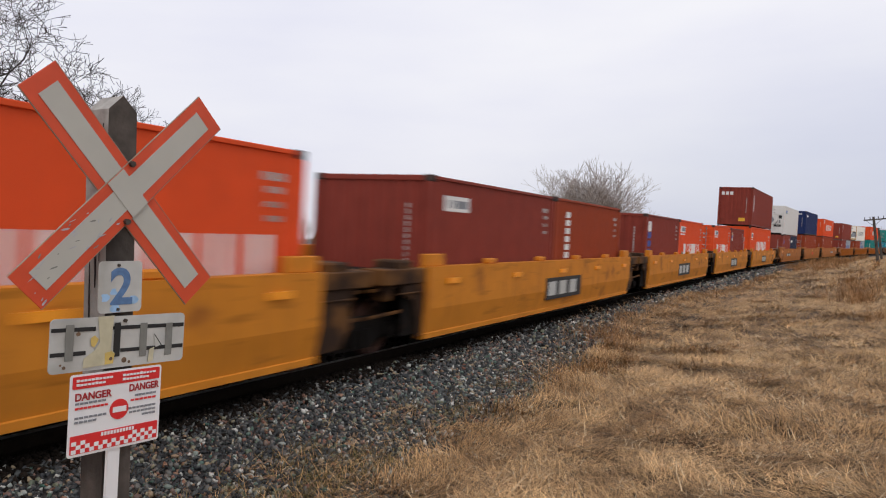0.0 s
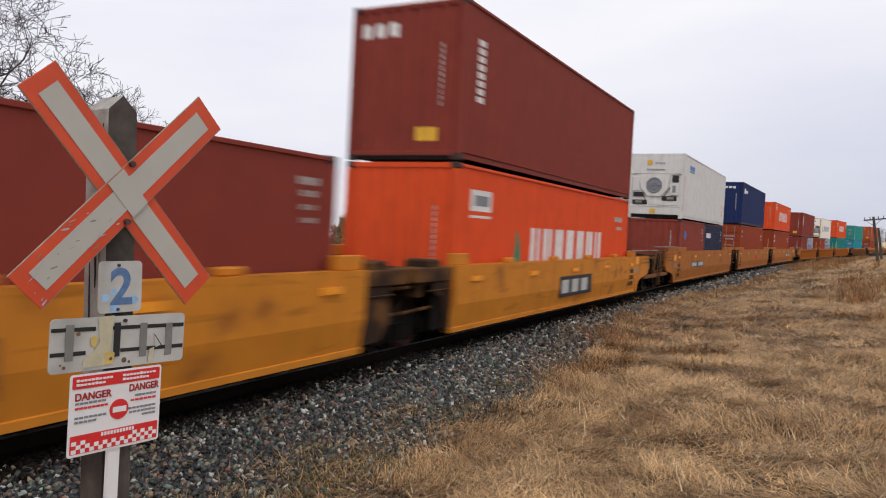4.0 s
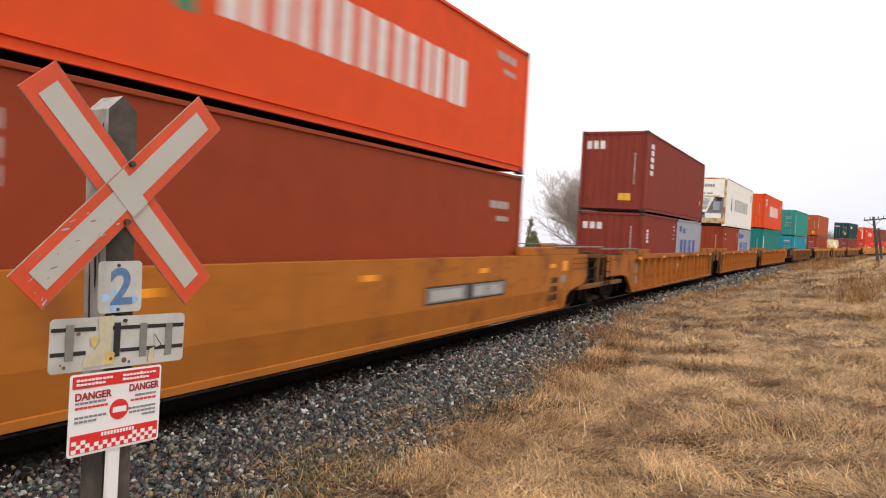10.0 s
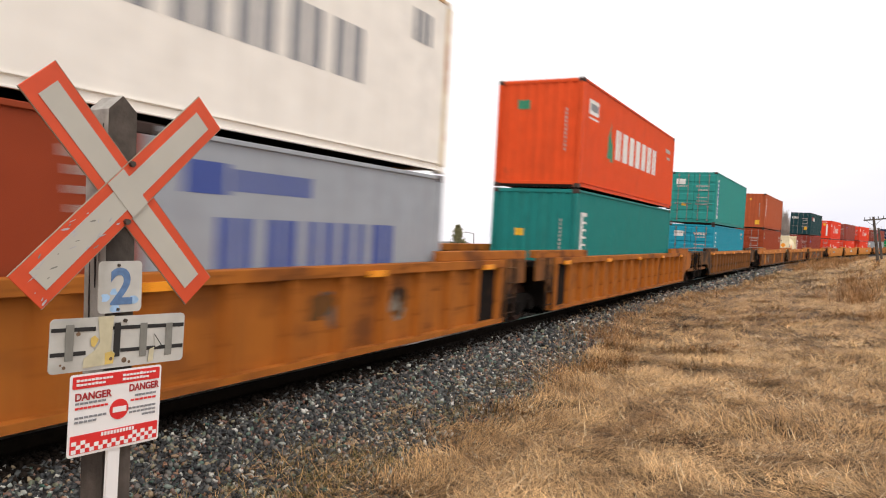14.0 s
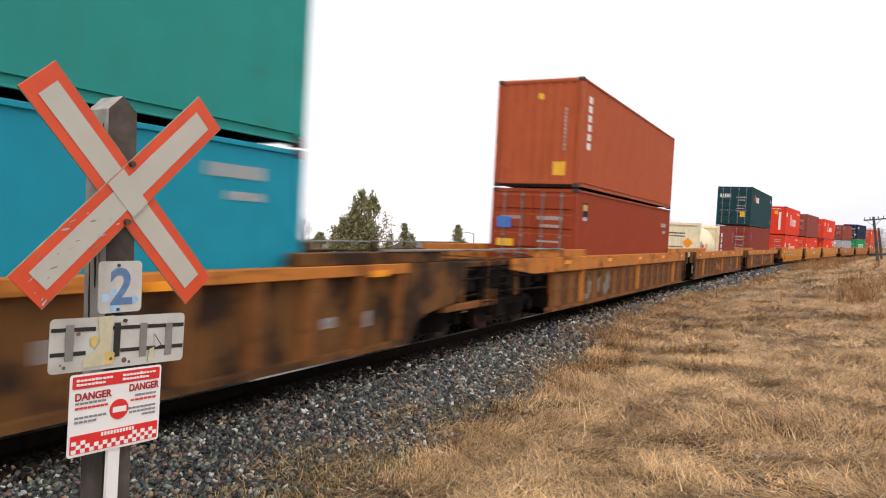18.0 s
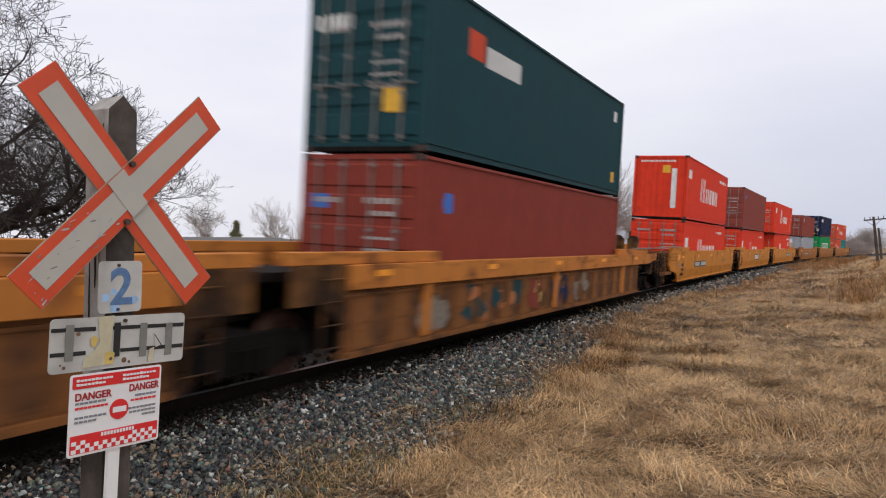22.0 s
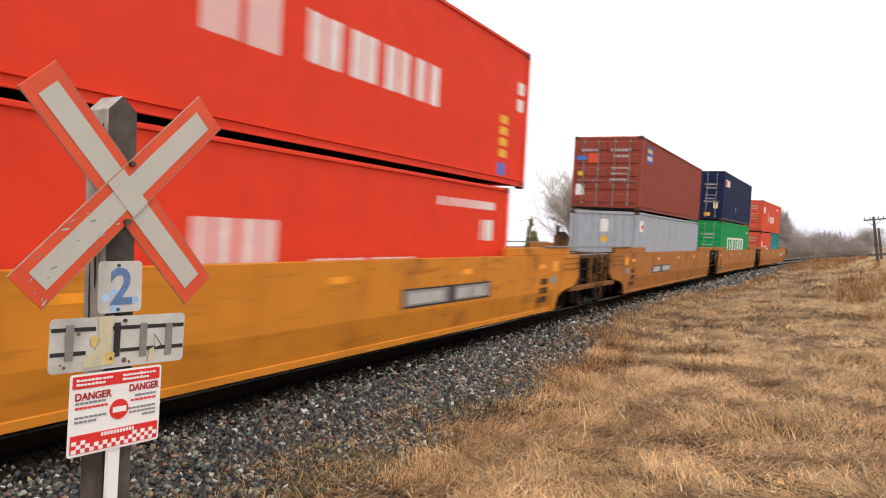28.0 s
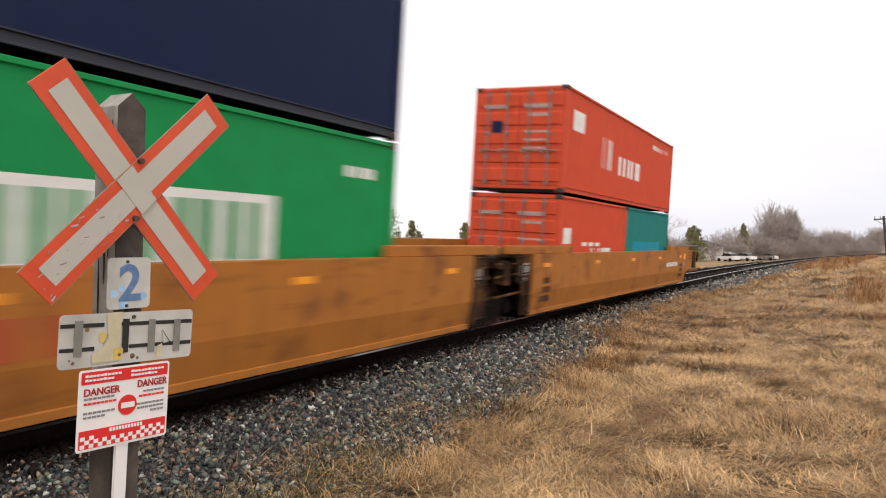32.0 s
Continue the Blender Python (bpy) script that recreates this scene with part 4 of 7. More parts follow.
def frame_bars(long, high):
    w = WIDE / 2
    rows = []
    for x0, x1 in ((0.0, 0.13), (long - 0.13, long)):
        for s in (-1, 1):
            y = sorted((s * w, s * (w - 0.12)))
            rows.append((x0, x1, *y, 0.118, high - 0.118))
        rows.append((x0 + 0.01, x1 - 0.01, -w + 0.12, w - 0.12, high - 0.11, high - 0.012))
        rows.append((x0 + 0.01, x1 - 0.01, -w + 0.12, w - 0.12, 0.005 if x0 == 0.0 else 0.06, 0.17))
    for s in (-1, 1):
        rows.append((0.178, long - 0.178, *sorted((s * (w - 0.004), s * (w - 0.075))), high - 0.075, high - 0.015))
    return boxes(*rows, bevel=0.008)


def bottom_rail(long, side):
    """The rail along the foot of a side wall: a channel open outwards."""
    w = WIDE / 2
    o = [(w - 0.004, 0.045), (w - 0.004, 0.062), (w - 0.035, 0.07), (w - 0.035, 0.15), (w - 0.004, 0.158), (w - 0.004, 0.172), (w - 0.06, 0.172), (w - 0.06, 0.045)]
    return prism(bmesh.new(), [(side * y, z) for y, z in o], 0.178, long - 0.178, "x")


def underside(long):
    """The floor with its cross members, as one folded body."""
    o = [(0.18, 0.16), (long - 0.18, 0.16), (long - 0.18, 0.13)]
    for i in reversed(range(int((long - 0.6) / 0.6))):
        x = 0.4 + i * 0.6
        o += [(x + 0.06, 0.13), (x + 0.06, 0.03), (x, 0.03), (x, 0.13)]
    return prism(bmesh.new(), o + [(0.18, 0.13)], -WIDE / 2 + 0.07, WIDE / 2 - 0.07)


def casting():
    return boxes((-0.089, 0.089, -0.081, 0.081, 0, 0.118), bevel=0.012)


def door_leaf(wide, high):
    """One leaf of a container's end door, standing in the plane x = 0: a sheet pressed into broad level folds."""
    o = [(0.06, 0.0), (0.06, high), (0.02, high)]
    k = high / 5
    for i in reversed(range(5)):
        o += [(0.02, (i + 1) * k - 0.05), (-0.008, (i + 1) * k - 0.08), (-0.008, i * k + 0.1), (0.02, i * k + 0.07)]
    return prism(bmesh.new(), o + [(0.02, 0.0)], 0.0, wide)


def lock_rod(high):
    """An upright locking bar with its keepers."""
    bm = bmesh.new()
    rod(bm, (-0.035, 0, -0.03), (-0.035, 0, high + 0.03), 0.02, sides=8)
    for z in (0.06, high * 0.3, high * 0.55, high - 0.08):
        box(bm, -0.05, 0.0, -0.05, 0.05, z - 0.03, z + 0.03)
    return bm


def lock_handle():
    bm = bmesh.new()
    rod(bm, (-0.05, 0, 0), (-0.05, 0.42, 0.02), 0.016, sides=6)
    box(bm, -0.06, 0.0, 0.36, 0.42, -0.05, 0.06)
    return bm


def mark_mesh(face, long, high, u0, v0, u1, v1, n, corr, gap, proud=0.003):
    """A painted marking that follows the folds of a wall: one block, or n blocks in a row."""
    bm = bmesh.new()
    w = WIDE / 2
    tall = (v1 - v0) > (u1 - u0)
    for i in range(n):
        a0, a1 = i / n, (i + 1 - (gap if n > 1 else 0)) / n
        if tall:
            cu0, cu1, cv1, cv0 = u0, u1, v1 - (v1 - v0) * a0, v1 - (v1 - v0) * a1
        else:
            cu0, cu1, cv0, cv1 = u0 + (u1 - u0) * a0, u0 + (u1 - u0) * a1, v0, v1
        if n > 1 and not tall and cu1 - cu0 > 0.3:
            # a broad mark: two plain upright bars
            k = (cu1 - cu0) * 0.4
            cells = [(cu0, cu0 + k, cv0, cv1), (cu1 - k, cu1, cv0, cv1)]
        else:
            cells = [(cu0, cu1, cv0, cv1)]
        for a, b, lo, hi in cells:
            us = breaks(a, b) if corr else [a, b]
            if face == "s":
                post = 0.02 if b < 0.13 else 0.0
                place = lambda u, v: (u, -(w - 0.02 + post - (groove(u) if corr else 0.0) + proud), v)
            elif corr:
                # u runs from the far side of the car to the near side
                us = [w - u for u in breaks(w - b, w - a)][::-1]
                place = lambda u, v: (0.02 + groove(w - u) - proud, w - u, v)
            else:
                place = lambda u, v: (-0.009 - proud, w - u, v)
            sheet(bm, place, us, lo, hi)
    return bm


def badge_mesh(form, u0, v0, u1, v1, corr):
    """A pointed tree or a round badge painted on a side wall, in narrow upright strips."""
    bm = bmesh.new()
    w, mid = WIDE / 2, (u0 + u1) / 2
    us = sorted(set(breaks(u0, u1) if corr else []) | {u0 + (u1 - u0) * i / 8 for i in range(9)})
    for a, b in zip(us, us[1:]):
        rows = []
        for u in (a, b):
            y = -(w - 0.02 - (groove(u) if corr else 0.0) + 0.003)
            rise = 1 - abs(u - mid) / (mid - u0)
            if form == "disc":
                k = max(0.02, (1 - ((u - mid) / (mid - u0)) ** 2)) ** 0.5 * (v1 - v0) / 2
                rows.append((bm.verts.new((u, y, (v0 + v1) / 2 - k)), bm.verts.new((u, y, (v0 + v1) / 2 + k))))
                continue
            rows.append((bm.verts.new((u, y, v0 - 0.08 * (u > mid))), bm.verts.new((u, y, v0 + (v1 - v0) * max(0.05, rise)))))
        bm.faces.new((rows[0][0], rows[1][0], rows[1][1], rows[0][1]))
    return bm


def container(kind, long, high, coat, marks=(), label="", end="wall", trim=None):
    """A container with its front end at the origin. end: 'wall', 'door' or 'cold' (a machinery unit) towards the front."""
    c = thing("shipping_container", label, "container", "containers on the train")
    flat = end.startswith("cold")
    for s in (-1, 1):
        part("side_wall", shared("side", side_wall, coat, long, high, s, flat), coat, c)
    part("roof", shared("roof", roof, coat, long, high), coat, c)
    part("frame", shared("frame", frame_bars, trim or coat, long, high), coat, c)
    # dark strip set before the sill stands for the shaded gap below
    part("front_sill", shared("fsill", lambda top: boxes((-0.004, 0.008, -WIDE / 2 + 0.17, WIDE / 2 - 0.17, 0.003, top)), UNDER, 0.16 if end.startswith("cold") else 0.085), UNDER, c, "dark strip for the shaded gap under the front end")
    foot = FOOT_SLATE if coat in (NAVY, DARK_NAVY) else coat
    for s in (-1, 1):
        part("bottom_rail", shared("foot", bottom_rail, foot, long, s), foot, c, "dark slate bottom rail" if foot is not coat else "")
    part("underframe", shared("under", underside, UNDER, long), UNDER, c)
    knob = coat if coat in (REEFER, WARM_WHITE) else CASTING
    for x in (0.089, long - 0.089):
        for y in (-WIDE / 2 + 0.081, WIDE / 2 - 0.081):
            for z in (0.0, high - 0.118):
                part("corner_casting", shared("casting", casting, knob), knob, c, at=(x, y, z))
    door_x, wall_x = (0.0, long) if end == "door" else (long, 0.0)
    way = 1 if wall_x == 0.0 else -1
    if not flat:
        part("end_wall", shared("end", end_wall, coat, high, wall_x, way), coat, c)
    else:
        (vee_unit if end.endswith("vee") else cold_unit)(c, high, coat)
    dw, dh = 1.09, high - 0.3
    for y in (-1.1, 0.01):
        leaf = part("door", shared("leaf", door_leaf, coat, dw, dh), coat, c)
        leaf.matrix_local = pose(door_x, y, 0.18) if door_x == 0 else pose(door_x, -y, 0.18, 0, 0, 180)
        for yy in (dw * 0.27, dw * 0.75):
            part("lock_rod", shared("lrod", lock_rod, GALV, dh), GALV, leaf, at=(0, yy, 0))
        for yy in (0.05, 0.55):
            part("handle", shared("handle", lock_handle, GALV), GALV, leaf, at=(0, yy, dh * 0.36))
    for layer, m in enumerate(marks):
        face, u0, v0, u1, v1, mat, *rest = m
        n = rest[0] if rest else 1
        if len(rest) > 1:
            part("tree_badge" if rest[1] == "tree" else "round_badge", badge_mesh(rest[1], u0, v0, u1, v1, not flat), mat, c)
            continue
        corr = not (flat or (face == "e" and end != "wall"))
        name = "stripe" if n == 1 else "lettering"
        part(name, mark_mesh(face, long, high, u0, v0, u1, v1, n, corr, 0.28, 0.003 + 0.0008 * layer), mat, c)
    return c


def cold_unit(c, high, coat):
    """The cooling machinery set into the front end of a refrigerated container."""
    w = WIDE / 2

    def at(u0, u1, v0, v1, x0, x1):
        # u runs across from the far side
        return (x0, x1, w - u1, w - u0, v0, v1)
    part("upper_panel", boxes(at(0.12, 2.32, 1.98, high - 0.11, 0.012, 0.08), bevel=0.006), coat, c)
    part("recess", boxes(at(0.12, 2.32, 0.55, 1.98, 0.06, 0.1)), coat, c, "machinery recess")
    part("lower_panel", boxes(at(0.12, 2.32, 0.17, 0.5, 0.0, 0.08), bevel=0.006), coat, c)
    part("ledge", boxes(at(0.12, 2.32, 0.5, 0.56, -0.02, 0.08), bevel=0.01), coat, c)
    bm = bmesh.new()
    prism(bm, [(w - 0.42, 1.95), (w - 1.85, 1.95), (w - 1.72, 1.3), (w - 1.45, 0.98), (w - 0.88, 0.98), (w - 0.58, 1.3)], -0.01, 0.06, "x")
    part("fan_shroud", bm, coat, c, "white tapering shroud round the fan")
    part("condenser_fan", fan_ring(), GREY_MARK, c, "round grey fan behind a wire guard", at=(-0.012, w - 1.14, 1.46))
    part("control_box", boxes(at(1.86, 2.2, 1.02, 1.55, -0.02, 0.06), bevel=0.02), coat, c)
    part("vent", boxes(at(1.92, 2.2, 1.6, 1.92, 0.02, 0.058), bevel=0.01), BLACK, c, "dark slotted vent")
    part("display", boxes(at(1.95, 2.1, 1.15, 1.45, -0.026, -0.021)), GREY_MARK, c)
    part("access_door", boxes(at(0.18, 0.48, 1.2, 1.85, 0.0, 0.06), bevel=0.02), coat, c)
    part("compressor_bay", boxes(at(0.2, 0.85, 0.6, 0.8, 0.02, 0.058)), BLACK, c, "dark open machinery bay")
    part("compressor_bay", boxes(at(0.22, 0.72, 0.95, 1.15, 0.02, 0.058)), BLACK, c, "dark open machinery bay")
    part("compressor_bay", boxes(at(1.5, 2.15, 0.78, 0.98, 0.02, 0.058)), BLACK, c, "dark open machinery bay")
    part("cover_plate", boxes(at(0.95, 2.2, 0.58, 0.76, 0.0, 0.058), bevel=0.01), coat, c)
    for u, v in ((0.35, 0.68), (1.75, 0.86)):
        part("motor", rod(bmesh.new(), (0.0, w - u, v), (0.0, w - u - 0.28, v), 0.08, sides=10), GALV, c)
    for a, b in (((0.03, w - 0.78, 0.8), (0.03, w - 0.6, 1.3)), ((0.03, w - 1.6, 0.98), (0.03, w - 1.85, 1.4))):
        part("conduit", rods((a, b), r=0.025), GALV, c)
    for i in range(6):
        k = i * math.pi / 3
        part("guard_bar", rods(((-0.036, w - 1.14, 1.46), (-0.036, w - 1.14 + 0.34 * math.cos(k), 1.46 + 0.34 * math.sin(k))), r=0.012), GREY_MARK, c)


def vee_unit(c, high, coat):
    """Cooling machinery with a louvred panel that narrows downwards between two open bays."""
    w = WIDE / 2

    def at(u0, u1, v0, v1, x0, x1):
        return (x0, x1, w - u1, w - u0, v0, v1)
    part("upper_panel", boxes(at(0.12, 2.32, 1.72, high - 0.11, 0.012, 0.08), bevel=0.006), coat, c)
    # recess back is flat grey: the shade inside is put into its colour
    part("recess", boxes(at(0.12, 2.32, 0.4, 1.72, 0.09, 0.12)), GREY_MARK, c, "machinery recess with its shade put into the grey")
    part("lower_panel", boxes(at(0.12, 2.32, 0.17, 0.4, 0.0, 0.08), bevel=0.006), RUSTY_CREAM, c, "rust-stained lower panel")
    part("ledge", boxes(at(0.12, 2.32, 0.4, 0.46, -0.03, 0.08), bevel=0.01), RUSTY_CREAM, c)
    bm = bmesh.new()
    prism(bm, [(w - 0.42, 1.72), (w - 1.78, 1.72), (w - 1.36, 0.8), (w - 0.84, 0.8)], 0.0, 0.085, "x")
    part("vee_frame", bm, coat, c, "white frame narrowing downwards")
    for i in range(9):
        z = 0.98 + i * 0.075
        k = 0.26 + (z - 0.8) * 0.36
        part("louvre", boxes(at(1.1 - k * 0.8, 1.1 + k * 0.8, z, z + 0.04, -0.014, 0.004)), GREY_MARK, c)
    part("lintel", boxes(at(0.25, 2.1, 1.74, 1.82, -0.02, 0.05), bevel=0.01), RUSTY_CREAM, c)
    part("drain_gap", prism(bmesh.new(), [(w - 0.95, 0.78), (w - 1.25, 0.78), (w - 1.1, 0.55)], 0.03, 0.06, "x"), BLACK, c)
    part("compressor", boxes(at(0.24, 0.72, 0.5, 0.95, 0.0, 0.088), bevel=0.05), NAVY, c, "dark blue compressor")
    part("control_box", boxes(at(1.72, 2.1, 0.9, 1.45, -0.02, 0.088), bevel=0.02), STEEL_GREY, c, "pale blue control box")
    part("panel", boxes(at(1.3, 2.2, 0.46, 0.74, 0.0, 0.088), bevel=0.01), coat, c)
    part("plate", boxes(at(0.22, 0.42, 1.05, 1.6, 0.0, 0.088), bevel=0.01), coat, c)
    part("vent", boxes(at(1.9, 2.2, 1.5, 1.7, 0.02, 0.088), bevel=0.01), BLACK, c, "dark slotted vent")
    for a, b in (((0.04, w - 0.3, 1.0), (0.04, w - 0.75, 1.3)), ((0.04, w - 1.6, 1.0), (0.04, w - 1.9, 1.5)), ((0.04, w - 0.5, 0.95), (0.04, w - 0.5, 1.5))):
        part("pipe", rods((a, b), r=0.025), GALV, c)
    for u in (0.7, 1.1, 1.5):
        part("notice", boxes(at(u - 0.16, u + 0.16, 1.9, 1.98, 0.004, 0.011)), GREY_MARK, c)


def fan_ring():
    """The dished face of a condenser fan, one turned surface."""
    bm = bmesh.new()
    stops = ((0.36, -0.01), (0.31, -0.022), (0.29, -0.004), (0.2, -0.004), (0.17, -0.02), (0.1, -0.02), (0.08, -0.006))
    rings = [[bm.verts.new((x, r * math.cos(k), r * math.sin(k))) for k in [i * math.pi / 12 for i in range(24)]] for r, x in stops]
    for a, b in zip(rings, rings[1:]):
        for i in range(24):
            bm.faces.new((a[i], a[(i + 1) % 24], b[(i + 1) % 24], b[i]))
    bm.faces.new(rings[-1])
    bmesh.ops.recalc_face_normals(bm, faces=bm.faces)
    return bm


def tank_container(label):
    """A 20 foot tank in an open frame, with a closed plate at its front end."""
    long, high, w = 6.058, 2.591, WIDE / 2
    c = thing("tank_container", label, "tank container", "containers on the train")
    bm = bmesh.new()
    stops = [(0.12, 0.2), (0.16, 0.75), (0.3, 1.0), (0.55, 1.13), (long - 0.55, 1.13), (long - 0.3, 1.0), (long - 0.16, 0.7), (long - 0.12, 0.2)]
    rings = [[bm.verts.new((x, r * math.cos(k), 1.36 + r * math.sin(k))) for k in [i * math.pi / 14 for i in range(28)]] for x, r in stops]
    for a, b in zip(rings, rings[1:]):
        for i in range(28):
            bm.faces.new((a[i], b[i], b[(i + 1) % 28], a[(i + 1) % 28]))
    for ring in (rings[0], rings[-1]):
        bm.faces.new(ring)
    bmesh.ops.recalc_face_normals(bm, faces=bm.faces)
    part("tank", mesh_of(bm, CREAM, True), CREAM, c, "cream insulated tank barrel with stained flanks")
    for x0, x1 in ((0.0, 0.14), (long - 0.14, long)):
        rows = [(x0, x1, *sorted((s * w, s * (w - 0.14))), 0.118, high - 0.118) for s in (-1, 1)]
        rows += [(x0, x1, -w + 0.14, w - 0.14, high - 0.16, high - 0.02), (x0, x1, -w + 0.14, w - 0.14, 0.02, 0.2)]
        part("end_frame", boxes(*rows, bevel=0.01), CREAM, c)
        inner = x1 if x0 == 0 else x0
        for s in (-1, 1):
            for z0, z1 in ((0.2, 0.75), (high - 0.18, high - 0.7)):
                bm = bmesh.new()
                way = 1 if x0 == 0 else -1
                prism(bm, [(inner, z0), (inner, z1), (inner + way * 0.5, z0)], *sorted((s * (w - 0.02), s * (w - 0.05))))
                part("gusset", bm, CREAM, c)
    part("end_plate", boxes((0.045, 0.06, -w + 0.14, w - 0.14, 0.2, high - 0.16)), CREAM, c, "flat cream end plate")
    part("end_plate", boxes((long - 0.06, long - 0.045, -w + 0.14, w - 0.14, 0.2, high - 0.16)), CREAM, c, "flat cream end plate")
    for s in (-1, 1):
        bm = bmesh.new()
        prism(bm, [(long - 0.14, high - 0.16), (long - 1.15, high - 0.16), (long - 0.14, high - 0.72)], *sorted((s * (w - 0.01), s * (w - 0.03))))
        part("gusset", bm, CREAM, c)
    for x, z, mat in ((2.3, 1.25, AMBER), (0.75, 1.35, STEEL_GREY), (0.75, 0.95, STEEL_GREY)):
        part("side_mark", boxes((x, x + 0.35, -1.16, -1.135, z, z + 0.3), bevel=0.004), mat, c)
    part("bottom_rail", boxes(*[(0.14, long - 0.14, *sorted((s * (w - 0.02), s * (w - 0.12))), 0.03, 0.16) for s in (-1, 1)]), CREAM, c)
    part("walkway", boxes((0.4, long - 0.4, -0.25, 0.25, high - 0.09, high - 0.05)), CREAM, c)
    for x in (0.089, long - 0.089):
        for y in (-w + 0.081, w - 0.081):
            for z in (0.0, high - 0.118):
                part("corner_casting", shared("casting", casting, CREAM), CREAM, c, at=(x, y, z))

    def disc(y, z, r, mat, sides=20, turn=0.0, x=0.04):
        bm = bmesh.new()
        vs = [bm.verts.new((x, y + r * math.cos(k + turn), z + r * math.sin(k + turn))) for k in [2 * math.pi * i / sides for i in range(sides)]]
        bm.faces.new(vs)
        part("emblem" if sides > 4 else "hazard_diamond", bm, mat, c)
    disc(0.78, 1.6, 0.16, BLACK)
    disc(0.78, 1.6, 0.10, CREAM, x=0.036)
    disc(-0.62, 1.55, 0.27, AMBER, 4)
    for z, n in ((2.0, 9), (1.85, 9), (1.3, 8), (1.15, 8)):
        part("lettering", boxes(*[(0.036, 0.044, 0.4 - i * 0.1 - 0.08, 0.4 - i * 0.1, z, z + 0.055) for i in range(n)]), BLACK, c)
    part("valve_box", boxes((-0.02, 0.044, -0.1, 0.25, 0.75, 1.0), bevel=0.01), SCARLET, c)
    part("side_mark", boxes((1.2, 1.7, -1.14, -1.12, 1.15, 1.5)), SCARLET, c)
    return c

# ---- well cars of the train. Each is built about its middle: x backwards along the train, z up from the rails
FLOOR = 0.35


def truck_bolster():
    return boxes((-0.3, 0.3, -1.05, 1.05, 0.42, 0.66), (-0.2, 0.2, -0.4, 0.4, 0.66, 0.8), bevel=0.02)


def truck_side():
    bm = bmesh.new()
    prism(bm, [(-1.15, 0.38), (-1.15, 0.56), (-0.85, 0.66), (0.85, 0.66), (1.15, 0.56), (1.15, 0.38), (0.75, 0.36), (0.45, 0.2), (-0.45, 0.2), (-0.75, 0.36)], -0.07, 0.07)
    for x in (-0.89, 0.89):
        rod(bm, (x, -0.16, 0.42), (x, 0.1, 0.42), 0.13, sides=12)
    for x in (-0.2, 0.0, 0.2):
        rod(bm, (x, -0.1, 0.24), (x, -0.1, 0.5), 0.06, sides=8)
    return bm


def wheel(y, inner, bm=None):
    """A flanged wheel about the y axis, its flange on the inner side."""
    bm = bm or bmesh.new()
    for x0, r0, x1, r1 in ((-0.065, 0.42, 0.045, 0.425), (0.045, 0.425, 0.047, 0.455), (0.047, 0.455, 0.075, 0.455), (0.075, 0.455, 0.075, 0.33), (0.075, 0.33, 0.02, 0.3),
                           (0.02, 0.3, 0.02, 0.14), (0.02, 0.14, 0.08, 0.12), (-0.065, 0.42, -0.065, 0.33), (-0.065, 0.33, -0.02, 0.3), (-0.02, 0.3, -0.02, 0.14), (-0.02, 0.14, -0.08, 0.12), (-0.08, 0.12, -0.08, 0.001)):
        n = 20
        a = [bm.verts.new((r0 * math.cos(k), y - inner * x0, r0 * math.sin(k))) for k in [2 * math.pi * i / n for i in range(n)]]
        b = [bm.verts.new((r1 * math.cos(k), y - inner * x1, r1 * math.sin(k))) for k in [2 * math.pi * i / n for i in range(n)]]
        for i in range(n):
            bm.faces.new((a[i], a[(i + 1) % n], b[(i + 1) % n], b[i]))
    bmesh.ops.remove_doubles(bm, verts=bm.verts, dist=0.0005)
    bmesh.ops.recalc_face_normals(bm, faces=bm.faces)
    return bm


def wheelset():
    """Two wheels on their axle: one piece that turns."""
    bm = wheel(0.7525, 1)
    wheel(-0.7525, -1, bm)
    rod(bm, (0, -0.95, 0), (0, 0.95, 0), 0.085, sides=10)
    return bm


WHEELS = []


def truck(car, x):
    """A two-axle truck under the car at x."""
    t = part("truck", shared("bolster", truck_bolster, UNDER), UNDER, car, "grimy cast steel two-axle truck", at=(x, 0, 0))
    for s in (-1, 1):
        part("side_frame", shared("tside", truck_side, UNDER), UNDER, t, at=(0, s * 1.0, 0))
    for dx in (-0.89, 0.89):
        w = part("wheelset", shared("wheelset", wheelset, WHEEL_RUST), WHEEL_RUST, t, "pair of steel wheels on an axle", at=(dx, 0, 0.425))
        WHEELS.append((w, dx))
    return t


def sill_smooth(half, top, side):
    """A plain well side: an upright upper web, folded in below, with a flange along the foot."""
    o = [(-1.5, top), (-1.5, 0.74), (-1.43, 0.34), (-1.45, 0.33), (-1.45, 0.25), (-1.25, 0.25), (-1.25, 0.31), (-1.36, 0.36), (-1.42, 0.76), (-1.42, top - 0.07), (-1.3, top - 0.07), (-1.3, top)]
    return prism(bmesh.new(), [(-side * y, z) for y, z in o], -half, half, "x")


def sill_ribbed(half, top, side):
    """A well side with a top chord, a recessed web and a foot angle; its ribs are parts of their own."""
    o = [(-1.37, top - 0.152), (-1.37, 0.33), (-1.5, 0.33), (-1.5, 0.25), (-1.28, 0.25), (-1.28, 0.33), (-1.33, 0.33), (-1.33, top - 0.152)]
    return prism(bmesh.new(), [(-side * y, z) for y, z in o], -half, half, "x")


